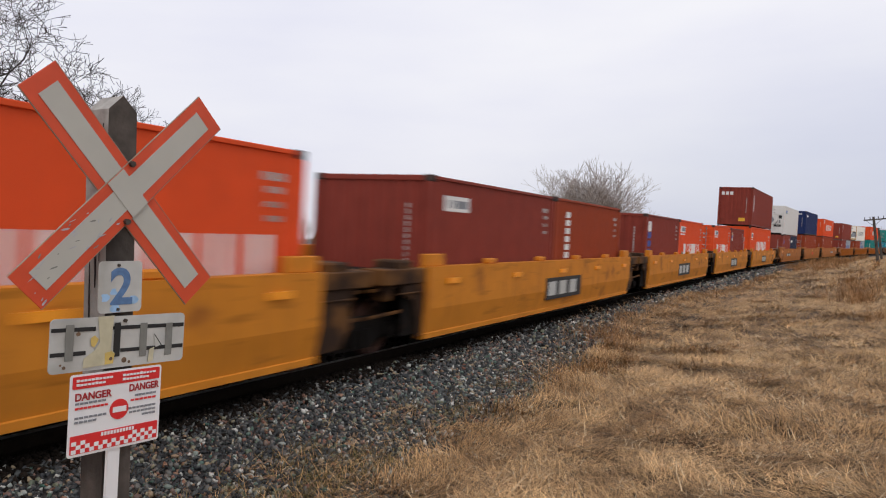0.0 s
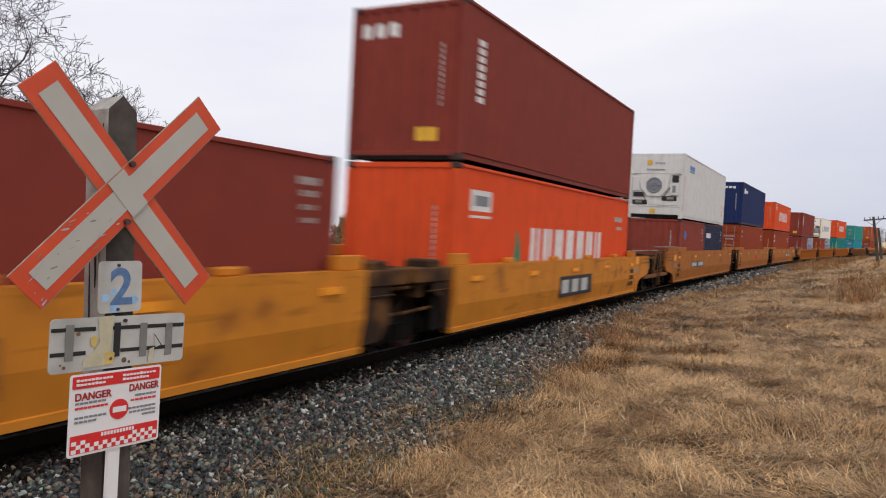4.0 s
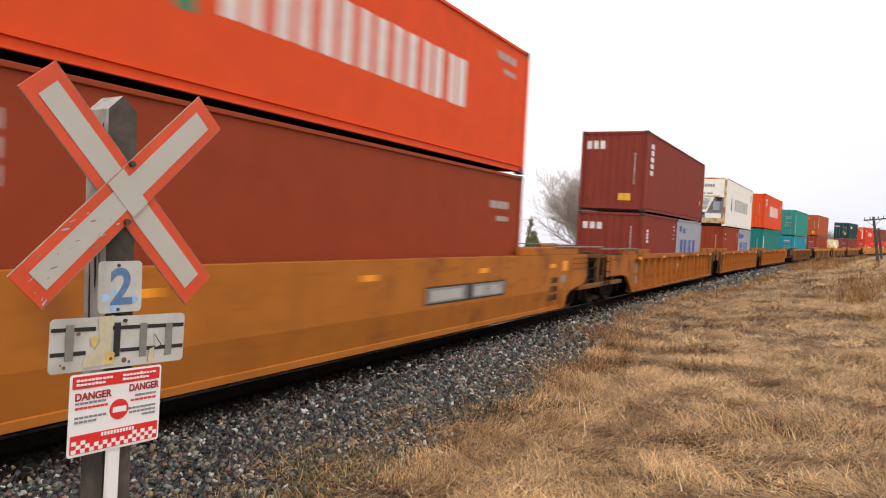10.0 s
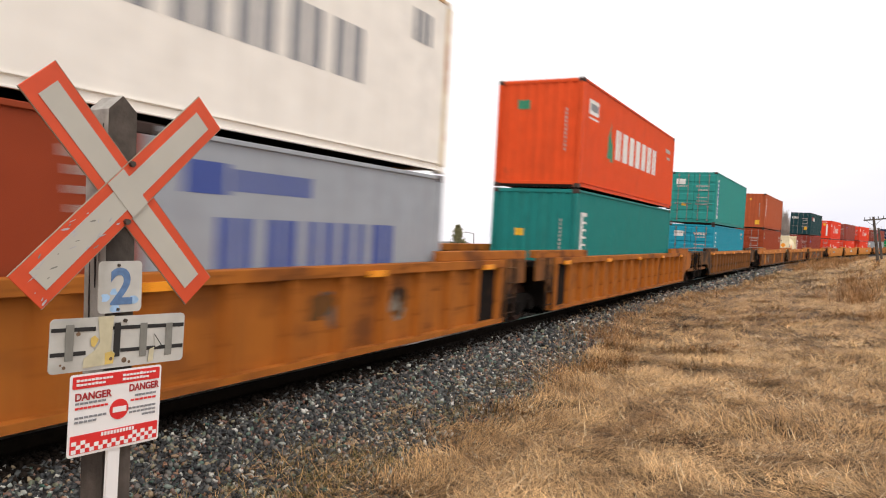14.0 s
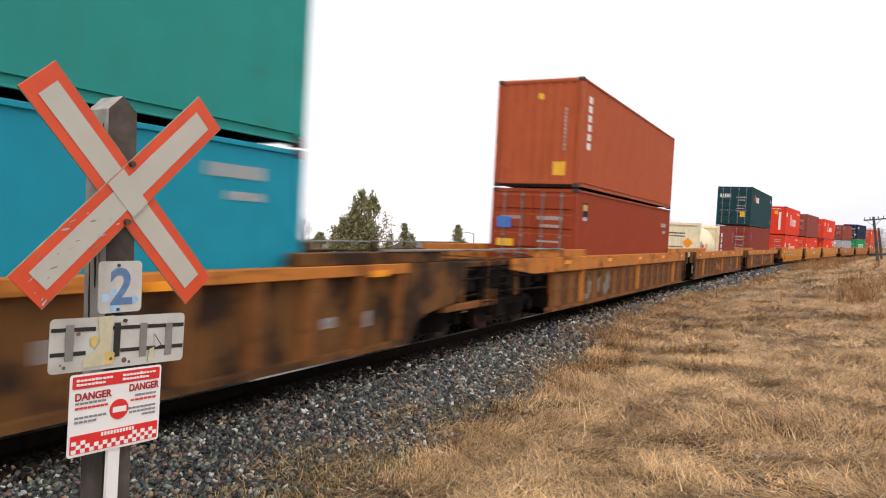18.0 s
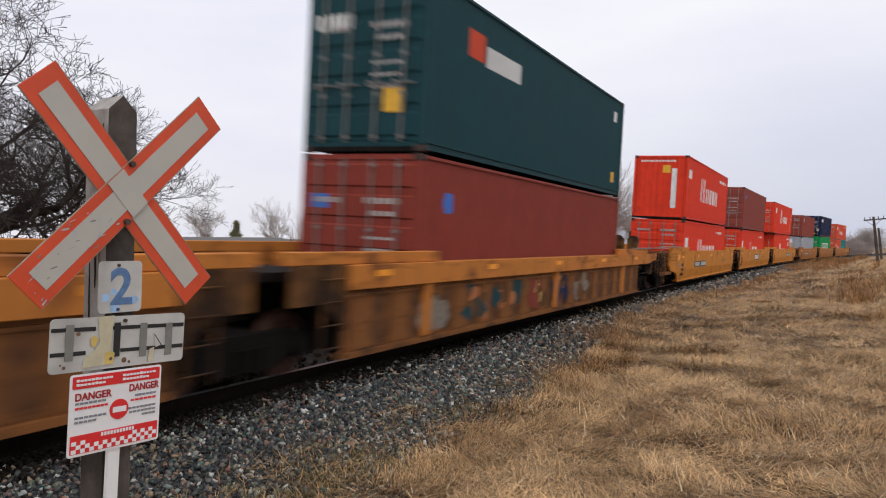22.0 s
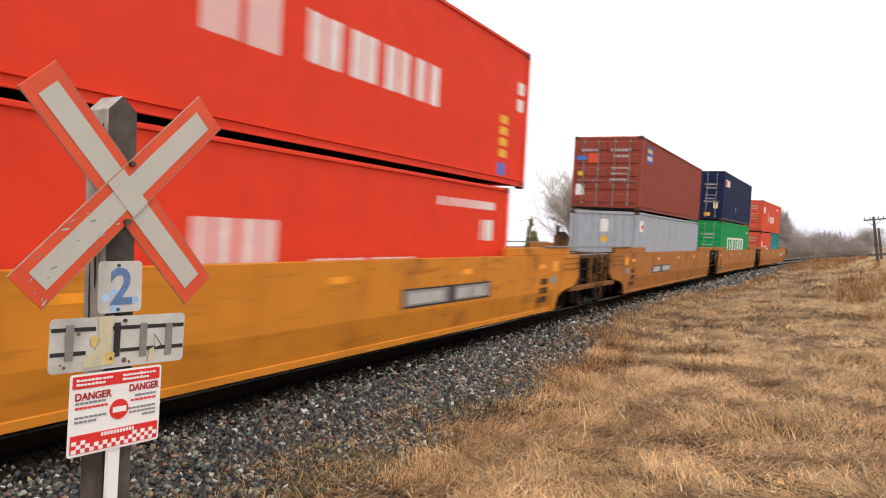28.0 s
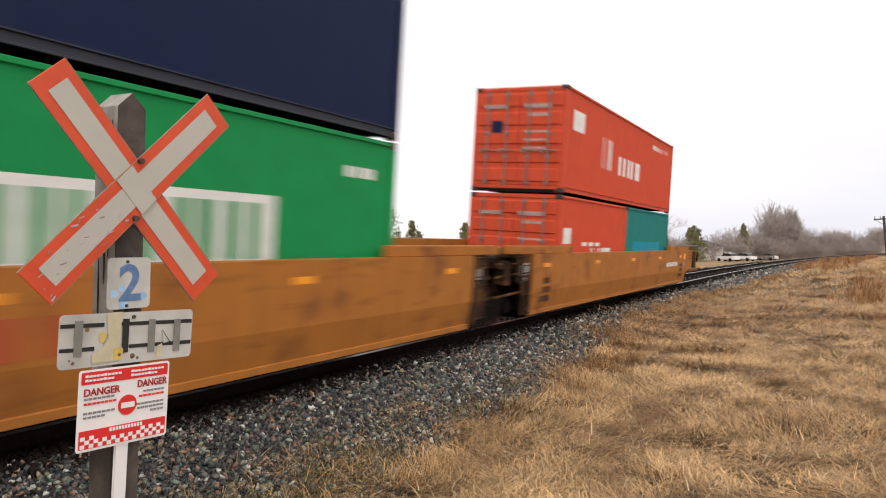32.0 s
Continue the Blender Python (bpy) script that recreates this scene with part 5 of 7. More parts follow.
def sill_lipped(half, top, side):
    """A well side under a deep overhanging top chord, with a second narrow flange below it."""
    o = [(-1.42, top - 0.342), (-1.42, top - 0.40), (-1.46, top - 0.40), (-1.46, top - 0.44), (-1.42, top - 0.44), (-1.42, 0.30), (-1.48, 0.30), (-1.48, 0.22),
         (-1.28, 0.22), (-1.28, 0.30), (-1.38, 0.30), (-1.38, top - 0.342)]
    return prism(bmesh.new(), [(-side * y, z) for y, z in o], -half, half, "x")


def top_chord(half, top, side, out=1.5, deep=0.15):
    return boxes((-half, half, *sorted((side * out, side * 1.3)), top - deep, top), bevel=0.008)


def rib(side, top, wide, out, root=1.40):
    """A pressed rib, narrower at its crest than at its root."""
    k = wide / 2
    return prism(bmesh.new(), [(-k, side * root), (-k * 0.7, side * out), (k * 0.7, side * out), (k, side * root)], 0.325, top, "z")


def bulkhead(top):
    return boxes((-0.05, 0.05, -1.3, 1.3, 0.3, top - 0.25), (-0.2, 0.2, -0.25, 0.25, 0.5, 1.0))


def cross_beam():
    return boxes((-0.12, 0.12, -1.28, 1.28, 0.2, FLOOR))


def end_ladder(top):
    bm = bmesh.new()
    for x in (0.0, 0.42):
        box(bm, x - 0.02, x + 0.02, -1.5, -1.46, 0.3, top)
    for i in range(4):
        rod(bm, (0.0, -1.5, 0.42 + i * 0.3), (0.42, -1.5, 0.42 + i * 0.3), 0.014, sides=6)
    return bm


def slant(top, side, out):
    """The rising end of a well side, out to the end platform."""
    if out < 1.5:
        o = [(0.0, top - 0.34), (0.0, top), (out + 1.2, top), (out + 1.2, top - 0.22), (out, top - 0.34)]
    elif out > 2.5:
        o = [(0.0, 0.25), (0.0, top), (out, top), (out, top - 0.62), (1.25, top - 0.62), (0.8, top - 0.68)]
    else:
        o = [(0.0, 0.25), (0.0, top), (out, top), (out, 0.98), (1.63, 0.79), (0.62, 0.67), (0.32, 0.55), (0.13, 0.26)]
    return prism(bmesh.new(), o, *sorted((side * 1.49, side * 1.41)))


def step_pocket(side):
    """Three foot holes one over the other in a well side."""
    return boxes(*[(-0.3 + 0.06 * i, 0.3 - 0.03 * i, *sorted((side * 1.485, side * (1.506 if i else 1.465))), 0.5 + 0.2 * i, 0.63 + 0.2 * i) for i in range(3)])


def end_gear(top):
    """Brake gear on an end platform, piece by piece: air tank, valve, boxes, levers and pipes."""
    rows = [("air_tank", rod(bmesh.new(), (0.9, -0.85, 1.05), (2.1, -0.85, 1.05), 0.2, sides=12))]
    for r in ((0.5, 0.85, -1.36, -1.05, 0.95, 1.25), (1.3, 1.5, -1.4, -1.1, 0.85, 1.4), (2.2, 2.6, -1.38, -1.0, 0.9, 1.15)):
        rows.append(("valve_box", boxes(r, bevel=0.03)))
    for z, y in ((0.82, -1.42), (1.33, -1.4), (1.12, -1.44)):
        rows.append(("pipe", rod(bmesh.new(), (0.3, y, z), (3.2, y + 0.05, z + 0.04), 0.025, sides=6)))
    for a, b in (((2.9, -1.35, 0.6), (2.7, -1.35, 1.45)), ((1.7, -1.35, 0.7), (2.1, -1.35, 1.4))):
        rows.append(("lever", rod(bmesh.new(), a, b, 0.03, sides=6)))
    return rows


def end_shelf(top):
    """Cross shelf and posts of an end platform."""
    return [("shelf", boxes((1.85, 3.3, -1.42, -1.3, top - 0.12, top - 0.03), bevel=0.012)), ("shelf_post", boxes((2.0, 2.12, -1.42, -1.32, 0.742, top - 0.122), bevel=0.012)),
            ("shelf_post", boxes((3.1, 3.25, -1.42, -1.32, 0.742, top - 0.122), bevel=0.012))]


def end_deck(top):
    # the box below the deck is added as a dark mass for the shade
    return [("deck", boxes((0.0, 3.33, -1.15, 1.15, top - 0.3, top - 0.2), bevel=0.012)), ("centre_sill", boxes((0.2, 3.5, -0.3, 0.3, 0.72, 0.858), bevel=0.012)),
            ("deck_box", boxes((0.5, 3.1, -1.18, 1.18, 0.86, top - 0.31), bevel=0.012)), ("end_beam", boxes((3.35, 3.5, -1.45, 1.45, top - 0.55, top - 0.12), bevel=0.012))]


def set_pieces(key, build, material, car, top, x, way):
    """Sets the pieces of an end on a car, each a part of its own on a mesh that alike ends share."""
    full = (key, material.name, top)
    if full not in CACHE:
        CACHE[full] = [(name, mesh_of(bm, material)) for name, bm in build(top)]
    for name, me in CACHE[full]:
        flipped(part(name, me, material, car), x, way)


def joint_panel(top, side, way):
    """The side plate at a well's jointed end: deep at the rear, arched over the shared truck at the front."""
    if way > 0:
        o = [(0.004, 0.33), (0.004, top - 0.02), (0.72, top - 0.02), (0.78, 0.62), (0.55, 0.36)]
    else:
        o = [(0.004, 0.3), (0.004, top - 0.02), (0.62, top - 0.02), (0.62, 1.0), (0.3, 0.9), (0.16, 0.55), (0.12, 0.3)]
    return prism(bmesh.new(), o, *sorted((side * 1.40, side * 1.34)))


def joint_bracket(top):
    """A built-up bracket with pipes above a jointed end."""
    bm = boxes((0.3, 0.75, -1.36, -0.9, top - 0.1, top + 0.1), (0.75, 0.95, -1.3, -1.0, 0.9, top - 0.15), (0.5, 1.1, -1.25, -0.4, top - 0.32, top - 0.2), bevel=0.025)
    for z in (0.75, 1.15):
        rod(bm, (0.1, -1.3, z), (1.25, -1.2, z - 0.08), 0.03, sides=6)
    return bm


def coupler():
    bm = boxes((0.0, 0.55, -0.09, 0.09, 0.78, 0.96), (0.5, 0.78, -0.2, 0.14, 0.72, 1.02), bevel=0.03)
    rod(bm, (0.3, 0.35, 0.8), (0.7, 0.3, 0.35), 0.025)
    return bm


def brake_stand():
    bm = boxes((-0.08, 0.08, -0.3, 0.1, 1.3, 2.0), bevel=0.02)
    rod(bm, (-0.1, -0.1, 1.9), (-0.16, -0.1, 1.9), 0.22, sides=16)
    rod(bm, (-0.1, 0.05, 2.0), (-0.1, 0.05, 2.3), 0.05, sides=8)
    return bm


def handrail(top):
    bm = bmesh.new()
    for y in (-1.4, 1.4):
        rod(bm, (0.1, y, top + 0.02), (3.4, y, top + 0.02), 0.018)
        for x in (0.3, 1.8, 3.35):
            rod(bm, (x, y, top - 0.3), (x, y, top + 0.02), 0.016)
    for z in (top - 0.25, top + 0.02):
        rod(bm, (3.42, -1.4, z), (3.42, 1.4, z), 0.018)
    return bm


def flipped(ob, x, way):
    """Sets an end piece at x, facing backwards (way 1) or forwards (way -1)."""
    ob.matrix_local = Matrix.Translation((x, 0, 0)) @ (Matrix.Identity(4) if way > 0 else Matrix.Diagonal((-1, 1, 1, 1)))
    return ob


def well_car(style, coat, ends, label, small=False, stand=False, top=1.55, sign=()):
    """One well. style: 'smooth', 'ribbed' or 'lipped'. ends: for front and rear, 'joint' (a truck shared with the next
    well, built with the well in front of it), 'coupled' or 'shared' (the next well's truck carries it)."""
    car = thing("well_car", label, "freight car", "well cars of the train")
    half = 6.5 if small else 8.3
    far = 7.85 if small else 9.8
    sill = {"smooth": sill_smooth, "ribbed": sill_ribbed, "lipped": sill_lipped}[style]
    web = CAR_RUST if style == "lipped" else coat
    for s in (-1, 1):
        side = part("side_sill", shared(style, sill, web, half, top, s), web, car)
        if style == "ribbed":
            chord = CAR_CHORD if coat is CAR_BROWN else coat
            part("top_chord", shared("chord", top_chord, chord, half, top, s), chord, side, "orange top chord" if coat is CAR_BROWN else "")
            for i in range(17):
                broad = coat is CAR_BROWN and i in (2, 14)
                # brown car's ribs: the light they catch is put into a brighter paint
                paint_of = CAR_RIB if coat is CAR_BROWN else coat
                part("rib", shared("rib", rib, paint_of, s, top - 0.152, 0.34 if broad else 0.17, 1.49, 1.36), coat, side, at=(-half + 0.15 + i * (2 * half - 0.3) / 16, 0, 0))
        if style == "lipped":
            part("top_chord", shared("chord", top_chord, coat, half, top, s, 1.53, 0.34), coat, side, "deep orange top chord")
            for i in range(17):
                wide = i in (2, 8, 14)
                part("rib", shared("rib", rib, coat if wide else web, s, top - 0.342 if not wide else top - 0.33, 0.22 if wide else 0.07, 1.51 if wide else 1.46), coat, side, at=(-half + 0.15 + i * (2 * half - 0.3) / 16, 0, 0))
            for i in range(16):
                part("web_panel", shared("web", lambda sd: boxes((-0.44, 0.44, *sorted((sd * 1.424, sd * 1.43)), 0.32, 1.1)), web, s), web, side, at=(-half + 0.15 + (i + 0.5) * (2 * half - 0.3) / 16, 0, 0))
        for i in range(5):
            part("reflector", shared("refl", lambda sd, tp: boxes((-0.2, 0.2, *sorted((sd * (1.535 if tp < 1.52 else 1.503), sd * 1.45)), tp - 0.17, tp - 0.08)), AMBER, s, top if style != "lipped" else 1.5), AMBER, side, at=(-half + 0.8 + i * (half * 2 - 1.6) / 4, 0, -0.12 if style == "smooth" else 0.0))
        if small:
            for x in (-4.0, -1.3, 1.3, 4.0):
                part("guide", shared("guide", lambda sd, tp: boxes((-0.2, 0.2, *sorted((sd * 1.45, sd * 1.32)), tp, tp + 0.1), bevel=0.02), coat, s, top), coat, side, at=(x, 0, 0))
        for way in (-1, 1):
            lip = (5.7, 9.5) if not small else (5.9, 6.48)
            x0, x1 = sorted((way * lip[0], way * lip[1]))
            part("end_coaming", shared("coam", lambda a, b, sd, z0, z1: boxes((a, b, *sorted((sd * 1.44, sd * 1.3)), z0, z1), bevel=0.01), coat, x0, x1, s, top + 0.002, top + (0.2 if small else 0.17)), coat, car)
    for way in (-1, 1):
        part("bulkhead", shared("bulk", bulkhead, UNDER, top), UNDER, car, at=(way * (half - 0.1), 0, 0))
    for x in (-5.9, -2.0, 2.0, 5.9):
        part("floor_beam", shared("beam", cross_beam, UNDER), UNDER, car, at=(x, 0, 0))
    part("bottom_rail", boxes((-half + 0.1, half - 0.1, -1.24, -1.12, 0.25, 0.33), (-half + 0.1, half - 0.1, 1.12, 1.24, 0.25, 0.33)), UNDER, car)
    for way, end in ((-1, ends[0]), (1, ends[1])):
        if end == "coupled":
            for s in (-1, 1):
                flipped(part("end_slope", shared("slant", slant, coat, top, s, 3.1 if style == "ribbed" and way < 0 else 1.3 if style == "lipped" else 1.85), coat, car), way * half, way)
            # gear and shelf take darker paints that hold the platform's shade
            set_pieces("gear", end_gear, UNDER, car, top, way * half, way)
            set_pieces("shelf", end_shelf, CAR_BROWN, car, top, way * half, way)
            for s in (-1, 1) if style != "lipped" else ():
                flipped(part("lower_chord", shared("lowchord", lambda sd: boxes((1.3, 3.4, *sorted((sd * 1.47, sd * 1.34)), 0.62, 0.74), bevel=0.012), CAR_RIB, s), CAR_RIB, car), way * half, way)
            for s in (-1, 1):
                flipped(part("walkway_edge", shared("walkedge", lambda sd, tp: boxes((-0.6, 3.4, *sorted((sd * 1.47, sd * 1.36)), tp + 0.175, tp + 0.205), bevel=0.004), GALV, s, top), GALV, car, "worn grey walkway edge"), way * half, way)
            if style == "smooth":
                for s in (-1, 1):
                    part("step_pocket", shared("pocket", step_pocket, CAR_BROWN, s), CAR_BROWN, car, "dark foot holes", at=(way * (half - 0.7), 0, 0))
                    part("reflector", shared("square", lambda sd: boxes((-0.19, 0.19, *sorted((sd * 1.48, sd * 1.504)), 1.17, 1.41)), AMBER, s), AMBER, car, at=(way * (half + 0.05), 0, 0))
                    part("notice", shared("notice", lambda sd: boxes((-0.18, 0.18, *sorted((sd * 1.48, sd * 1.502)), 0.9, 1.06)), CHALK, s), CHALK, car, at=(way * (half - 0.03), 0, 0))
                    part("grab_iron", shared("endgrab", lambda sd: rods(*[((-0.55, sd * 1.53, z), (0.55, sd * 1.53, z)) for z in (1.2, 1.33, 1.46)], r=0.011), CAR_BROWN, s), CAR_BROWN, car, at=(way * (half + 1.2), 0, 0))
            set_pieces("deck", end_deck, UNDER, car, top, way * half, way)
            flipped(part("handrail", shared("handr", handrail, CAR_BROWN, top), CAR_BROWN, car), way * half, way)
            flipped(part("coupler", shared("coupler", coupler, IRON), IRON, car, "cast knuckle coupler with a hanging air hose"), way * (half + 2.95), way)
            for s in (-1, 1) if style != "smooth" or way < 0 else ():
                lad = flipped(part("ladder", shared("ladder", end_ladder, CAR_RIB if style == "smooth" and way < 0 else UNDER, top), UNDER, car), way * (half + 2.75), way)
                if s > 0:
                    lad.matrix_local = lad.matrix_local @ Matrix.Diagonal((1, -1, 1, 1))
            if stand:
                flipped(part("brake_stand", shared("stand", brake_stand, CAR_BROWN), CAR_BROWN, car, "hand brake wheel on its stand"), way * (half + 2.4), way)
            truck(car, way * (half + 1.5))
        else:
            ext = far - half - 0.35
            part("end_platform", shared("edeck", lambda w, e, h, tp: boxes((*sorted((w * h, w * (h + e))), -1.1, 1.1, tp - 0.22, tp - 0.1), (*sorted((w * h, w * (h + e + 0.3))), -0.35, 0.35, 0.7, tp - 0.22)), UNDER, way, ext, half, top), UNDER, car)
            if not small:
                flipped(part("ladder", shared("ladder", end_ladder, CAR_BROWN, top), CAR_BROWN, car), way * (half + 0.12), way)
            if style == "smooth":
                for s in (-1, 1):
                    flipped(part("end_panel", shared("epan", joint_panel, CAR_BROWN, top, s, way), CAR_BROWN, car, "grimy brown end panel"), way * half, way)
                if not small and way < 0:
                    for s in (-1, 1):
                        part("step_pocket", shared("pocket", step_pocket, CAR_BROWN, s), CAR_BROWN, car, "dark foot holes", at=(way * (half - 0.75), 0, 0))
                        part("notice", shared("notice2", lambda sd: boxes((-0.16, 0.16, *sorted((sd * 1.40, sd * 1.412)), 1.12, 1.36)), PLATE, s), PLATE, car, at=(way * (half + 0.22), 0, 0))
                flipped(part("end_bracket", shared("ebra", joint_bracket, CAR_BROWN, top), CAR_BROWN, car), way * half, way)
                if small:
                    for s in (-1, 1):
                        flipped(part("end_shelf", shared("sshelf", lambda sd, tp: boxes((0.02, 1.2, *sorted((sd * 1.44, sd * 1.0)), tp - 0.26, tp - 0.02), bevel=0.015), CAR_BROWN, s, top), CAR_BROWN, car, "grimy brown end shelf"), way * half, way)
                        flipped(part("end_web", shared("sweb", lambda sd, tp: boxes((0.02, 0.5, *sorted((sd * 1.33, sd * 1.28)), 0.34, tp - 0.27)), UNDER, s, top), UNDER, car, "dark end web"), way * half, way)
                else:
                    flipped(part("notice", shared("enot", lambda tp: boxes((0.25, 0.5, -1.425, -1.405, 1.1, 1.32), (0.2, 0.34, -1.425, -1.405, 0.98, 1.06)), CHALK, top), CHALK, car), way * half, way)
            if style != "smooth":
                for s in (-1, 1):
                    flipped(part("end_wing", shared("wing", lambda sd, tp: prism(bmesh.new(), [(0.0, 0.62), (0.0, tp), (1.1, tp), (1.1, tp - 0.5), (0.5, tp - 0.5)], *sorted((sd * 1.47, sd * 1.40))), CAR_RIB if style == "ribbed" else CAR_BROWN, s, top), coat, car), way * half, way)
            if style == "ribbed":
                for s in (-1, 1):
                    part("end_panel", shared("endpan", lambda sd, tp: boxes((-0.42, 0.42, *sorted((sd * 1.374, sd * 1.384)), 0.335, tp - 0.155)), UNDER, s, top), UNDER, car, "dark end panel", at=(way * (half - 0.62), 0, 0))
            part("grab_iron", shared("grab", lambda w, h, tp: rods(((w * (h + 0.1), -1.42, tp - 0.05), (w * (h + 0.8), -1.42, tp - 0.05)), ((w * (h + 0.1), -1.42, tp - 0.4), (w * (h + 0.8), -1.42, tp - 0.4))), CAR_BROWN, way, half, top), CAR_BROWN, car)
            if end == "joint":
                truck(car, way * far)
    for layer, (x0, x1, z0, z1, mat, n) in enumerate(sign):
        wide = (x1 - x0) / n
        name = "placard" if n == 1 else "lettering"
        y = -1.506 - 0.004 * layer if style == "smooth" else -1.376
        for s in (-1, 1):
            rows = [(x0 + i * wide, x0 + (i + (0.68 if n > 1 else 1.0)) * wide, *sorted((-s * y, -s * (y + 0.01))), z0, z1) for i in range(n)]
            part(name, boxes(*rows), mat, car)
    return car


# ---- the train, well by well: place of the well's middle along the line at 14 s
FT40, FT20, FT45 = 12.192, 6.058, 13.716
STD, TALL = 2.591, 2.896
MOVERS = []
ID = (("s", 10.6, 2.15, 11.5, 2.3, FAINT, 6), ("s", 10.9, 1.9, 11.5, 2.0, FAINT, 4))
ID20 = (("s", 5.3, 2.17, 5.75, 2.27, FAINT, 5), ("s", 5.35, 2.02, 5.7, 2.1, FAINT, 4), ("s", 5.35, 1.85, 5.7, 1.92, FAINT, 4), ("s", 5.4, 1.68, 5.7, 1.75, FAINT, 3))
END_ID = (("e", 1.965, 0.95, 2.02, 2.1, FAINT, 11),)
DOOR_ID = (("e", 1.35, 2.05, 2.1, 2.15, FAINT, 6), ("e", 1.45, 1.85, 2.0, 1.93, FAINT, 4), ("e", 1.4, 1.45, 2.0, 1.5, FAINT, 5), ("e", 1.4, 1.25, 2.0, 1.3, FAINT, 5),
           ("e", 1.4, 1.05, 2.0, 1.1, FAINT, 5), ("e", 0.3, 2.05, 0.9, 2.14, FAINT, 5))


def bold(x0, z0, x1, z1, n, mat=WHITE):
    """Large maker's lettering, drawn as plain blocks."""
    return (("s", x0, z0, x1, z1, mat, n),)


def ride(ob, mid, x, z):
    MOVERS.append((ob, mid, Matrix.Translation((x, 0, z))))
    return ob


def load(mid, lower, upper=None):
    """Sets containers into a well: lower has one or two, upper one, each made by a call."""
    x, top = -FT40 / 2, FLOOR
    for long, high, make in lower:
        ride(make, mid, x, FLOOR)
        x += long + 0.076
        top = FLOOR + high + 0.03
    if upper:
        long, high, make = upper
        ride(make, mid, -long / 2, top)


def c40(high, coat, label, marks=(), end="wall", trim=None):
    return FT40, high, container("box", FT40, high, coat, marks, label, end, trim)


def c45(high, coat, label, marks=(), end="wall"):
    return FT45, high, container("box", FT45, high, coat, marks, label, end)


def c20(coat, label, marks=(), end="wall"):
    return FT20, STD, container("box", FT20, STD, coat, marks, label, end)


def tree_mark(x, z, s=1.0):
    return (("s", x, z, x + 0.5 * s, z + 0.8 * s, GREEN_MARK, 1, "tree"),)


CORNER_LABEL = (("s", 0.6, 2.05, 1.6, 2.45, WHITE), ("s", 0.8, 2.15, 1.4, 2.35, GREY_MARK), ("s", 0.6, 1.92, 1.6, 1.97, WHITE))
RED_LETTERS = bold(1.35, 0.75, 5.7, 1.52, 7) + (("s", 0.5, 2.03, 1.6, 2.3, WHITE), ("s", 0.7, 2.08, 1.4, 2.25, GREY_MARK), ("s", 0.5, 1.92, 1.6, 1.97, WHITE)) + tree_mark(0.75, 0.8, 0.9)
YELLOW_BADGE = (("s", 0.72, 2.06, 1.08, 2.56, DARK_NAVY), ("s", 0.74, 2.36, 1.06, 2.52, PEEL), ("s", 0.74, 2.08, 1.06, 2.18, PLATE))

LOGO40 = ((-1.1, 1.45, 0.53, 1.03, BLACK, 1), (-0.95, 1.3, 0.62, 0.94, PLATE, 3))
LOGO53 = ((-4.8, -1.65, 0.80, 1.07, BLACK, 1), (-4.74, -3.36, 0.83, 1.04, CHALK, 1), (-3.08, -1.72, 0.83, 1.04, CHALK, 1), (-4.6, -3.5, 0.86, 1.01, PLATE, 4), (-3.0, -1.8, 0.86, 1.01, PLATE, 5))
LOGO53_REAR = ((1.6, 4.75, 0.80, 1.10, BLACK, 1), (1.66, 3.05, 0.83, 1.07, CHALK, 1), (3.3, 4.69, 0.83, 1.07, CHALK, 1), (1.8, 2.9, 0.86, 1.03, PLATE, 4), (3.4, 4.6, 0.86, 1.03, PLATE, 5))
LOGO53_MID = ((-1.0, 1.26, 0.78, 1.22, BLACK, 1), (-0.88, 1.15, 0.85, 1.15, WHITE, 3))

YELLOW_LABEL = "yellow articulated well car with plain folded steel sides"
OCHRE_LABEL = "dusty ochre articulated well car with plain folded steel sides"
RIB_LABEL = "weathered orange well car with ribbed sides"
LIP_LABEL = "rust-stained well car with a deep orange top chord and panelled sides"


def yellow_small(mid, front, rear, stand=False):
    ride(well_car("smooth", TTX_YELLOW, (front, rear), YELLOW_LABEL, small=True, top=1.42, stand=stand, sign=LOGO40), mid, 0, 0)


def graffiti(car, runs, seed, skin=1.4315, low=0.33, high=1.08, size=1.0):
    """Muddled, overlapping spray-painted shapes along the lower web of a well car: runs of (from, to, colours)."""
    rng = random.Random(seed)
    coats = {"green": BOTTLE, "maroon": MAROON, "navy": DARK_NAVY, "orange": AMBER_SPRAY, "pale": SPRAY_PALE, "black": CAR_BROWN, "cream": PEEL, "white": PLATE, "slate": SLATE_SPRAY}
    layer = 0
    for x0, x1, colours in runs:
        for k in range(9):
            cx, cz = rng.uniform(x0 + 0.15, x1 - 0.15), rng.uniform(low + 0.15, high - 0.16)
            n = rng.randint(5, 8)
            o = []
            for i in range(n):
                a, r = -2 * math.pi * i / n, rng.uniform(0.35, 1.0)
                o.append((cx + r * math.cos(a) * 0.34 * size, min(high, max(low, cz + r * math.sin(a) * 0.3 * size))))
            d = skin + 0.0004 * layer
            layer += 1
            mat = coats[colours[k % len(colours)]]
            for s in (-1, 1):
                part("spray_paint", prism(bmesh.new(), o, *sorted((s * d, s * (d + 0.0003)))), mat, car)


SLATE_SPRAY = shader("dull_blue_grey_spray", (0.075, 0.085, 0.085), 0.85, vary=0.4, grain=14, bump=0)
AMBER_SPRAY = shader("orange_spray_paint", (0.42, 0.14, 0.04), 0.7, vary=0.2, grain=8, bump=0)

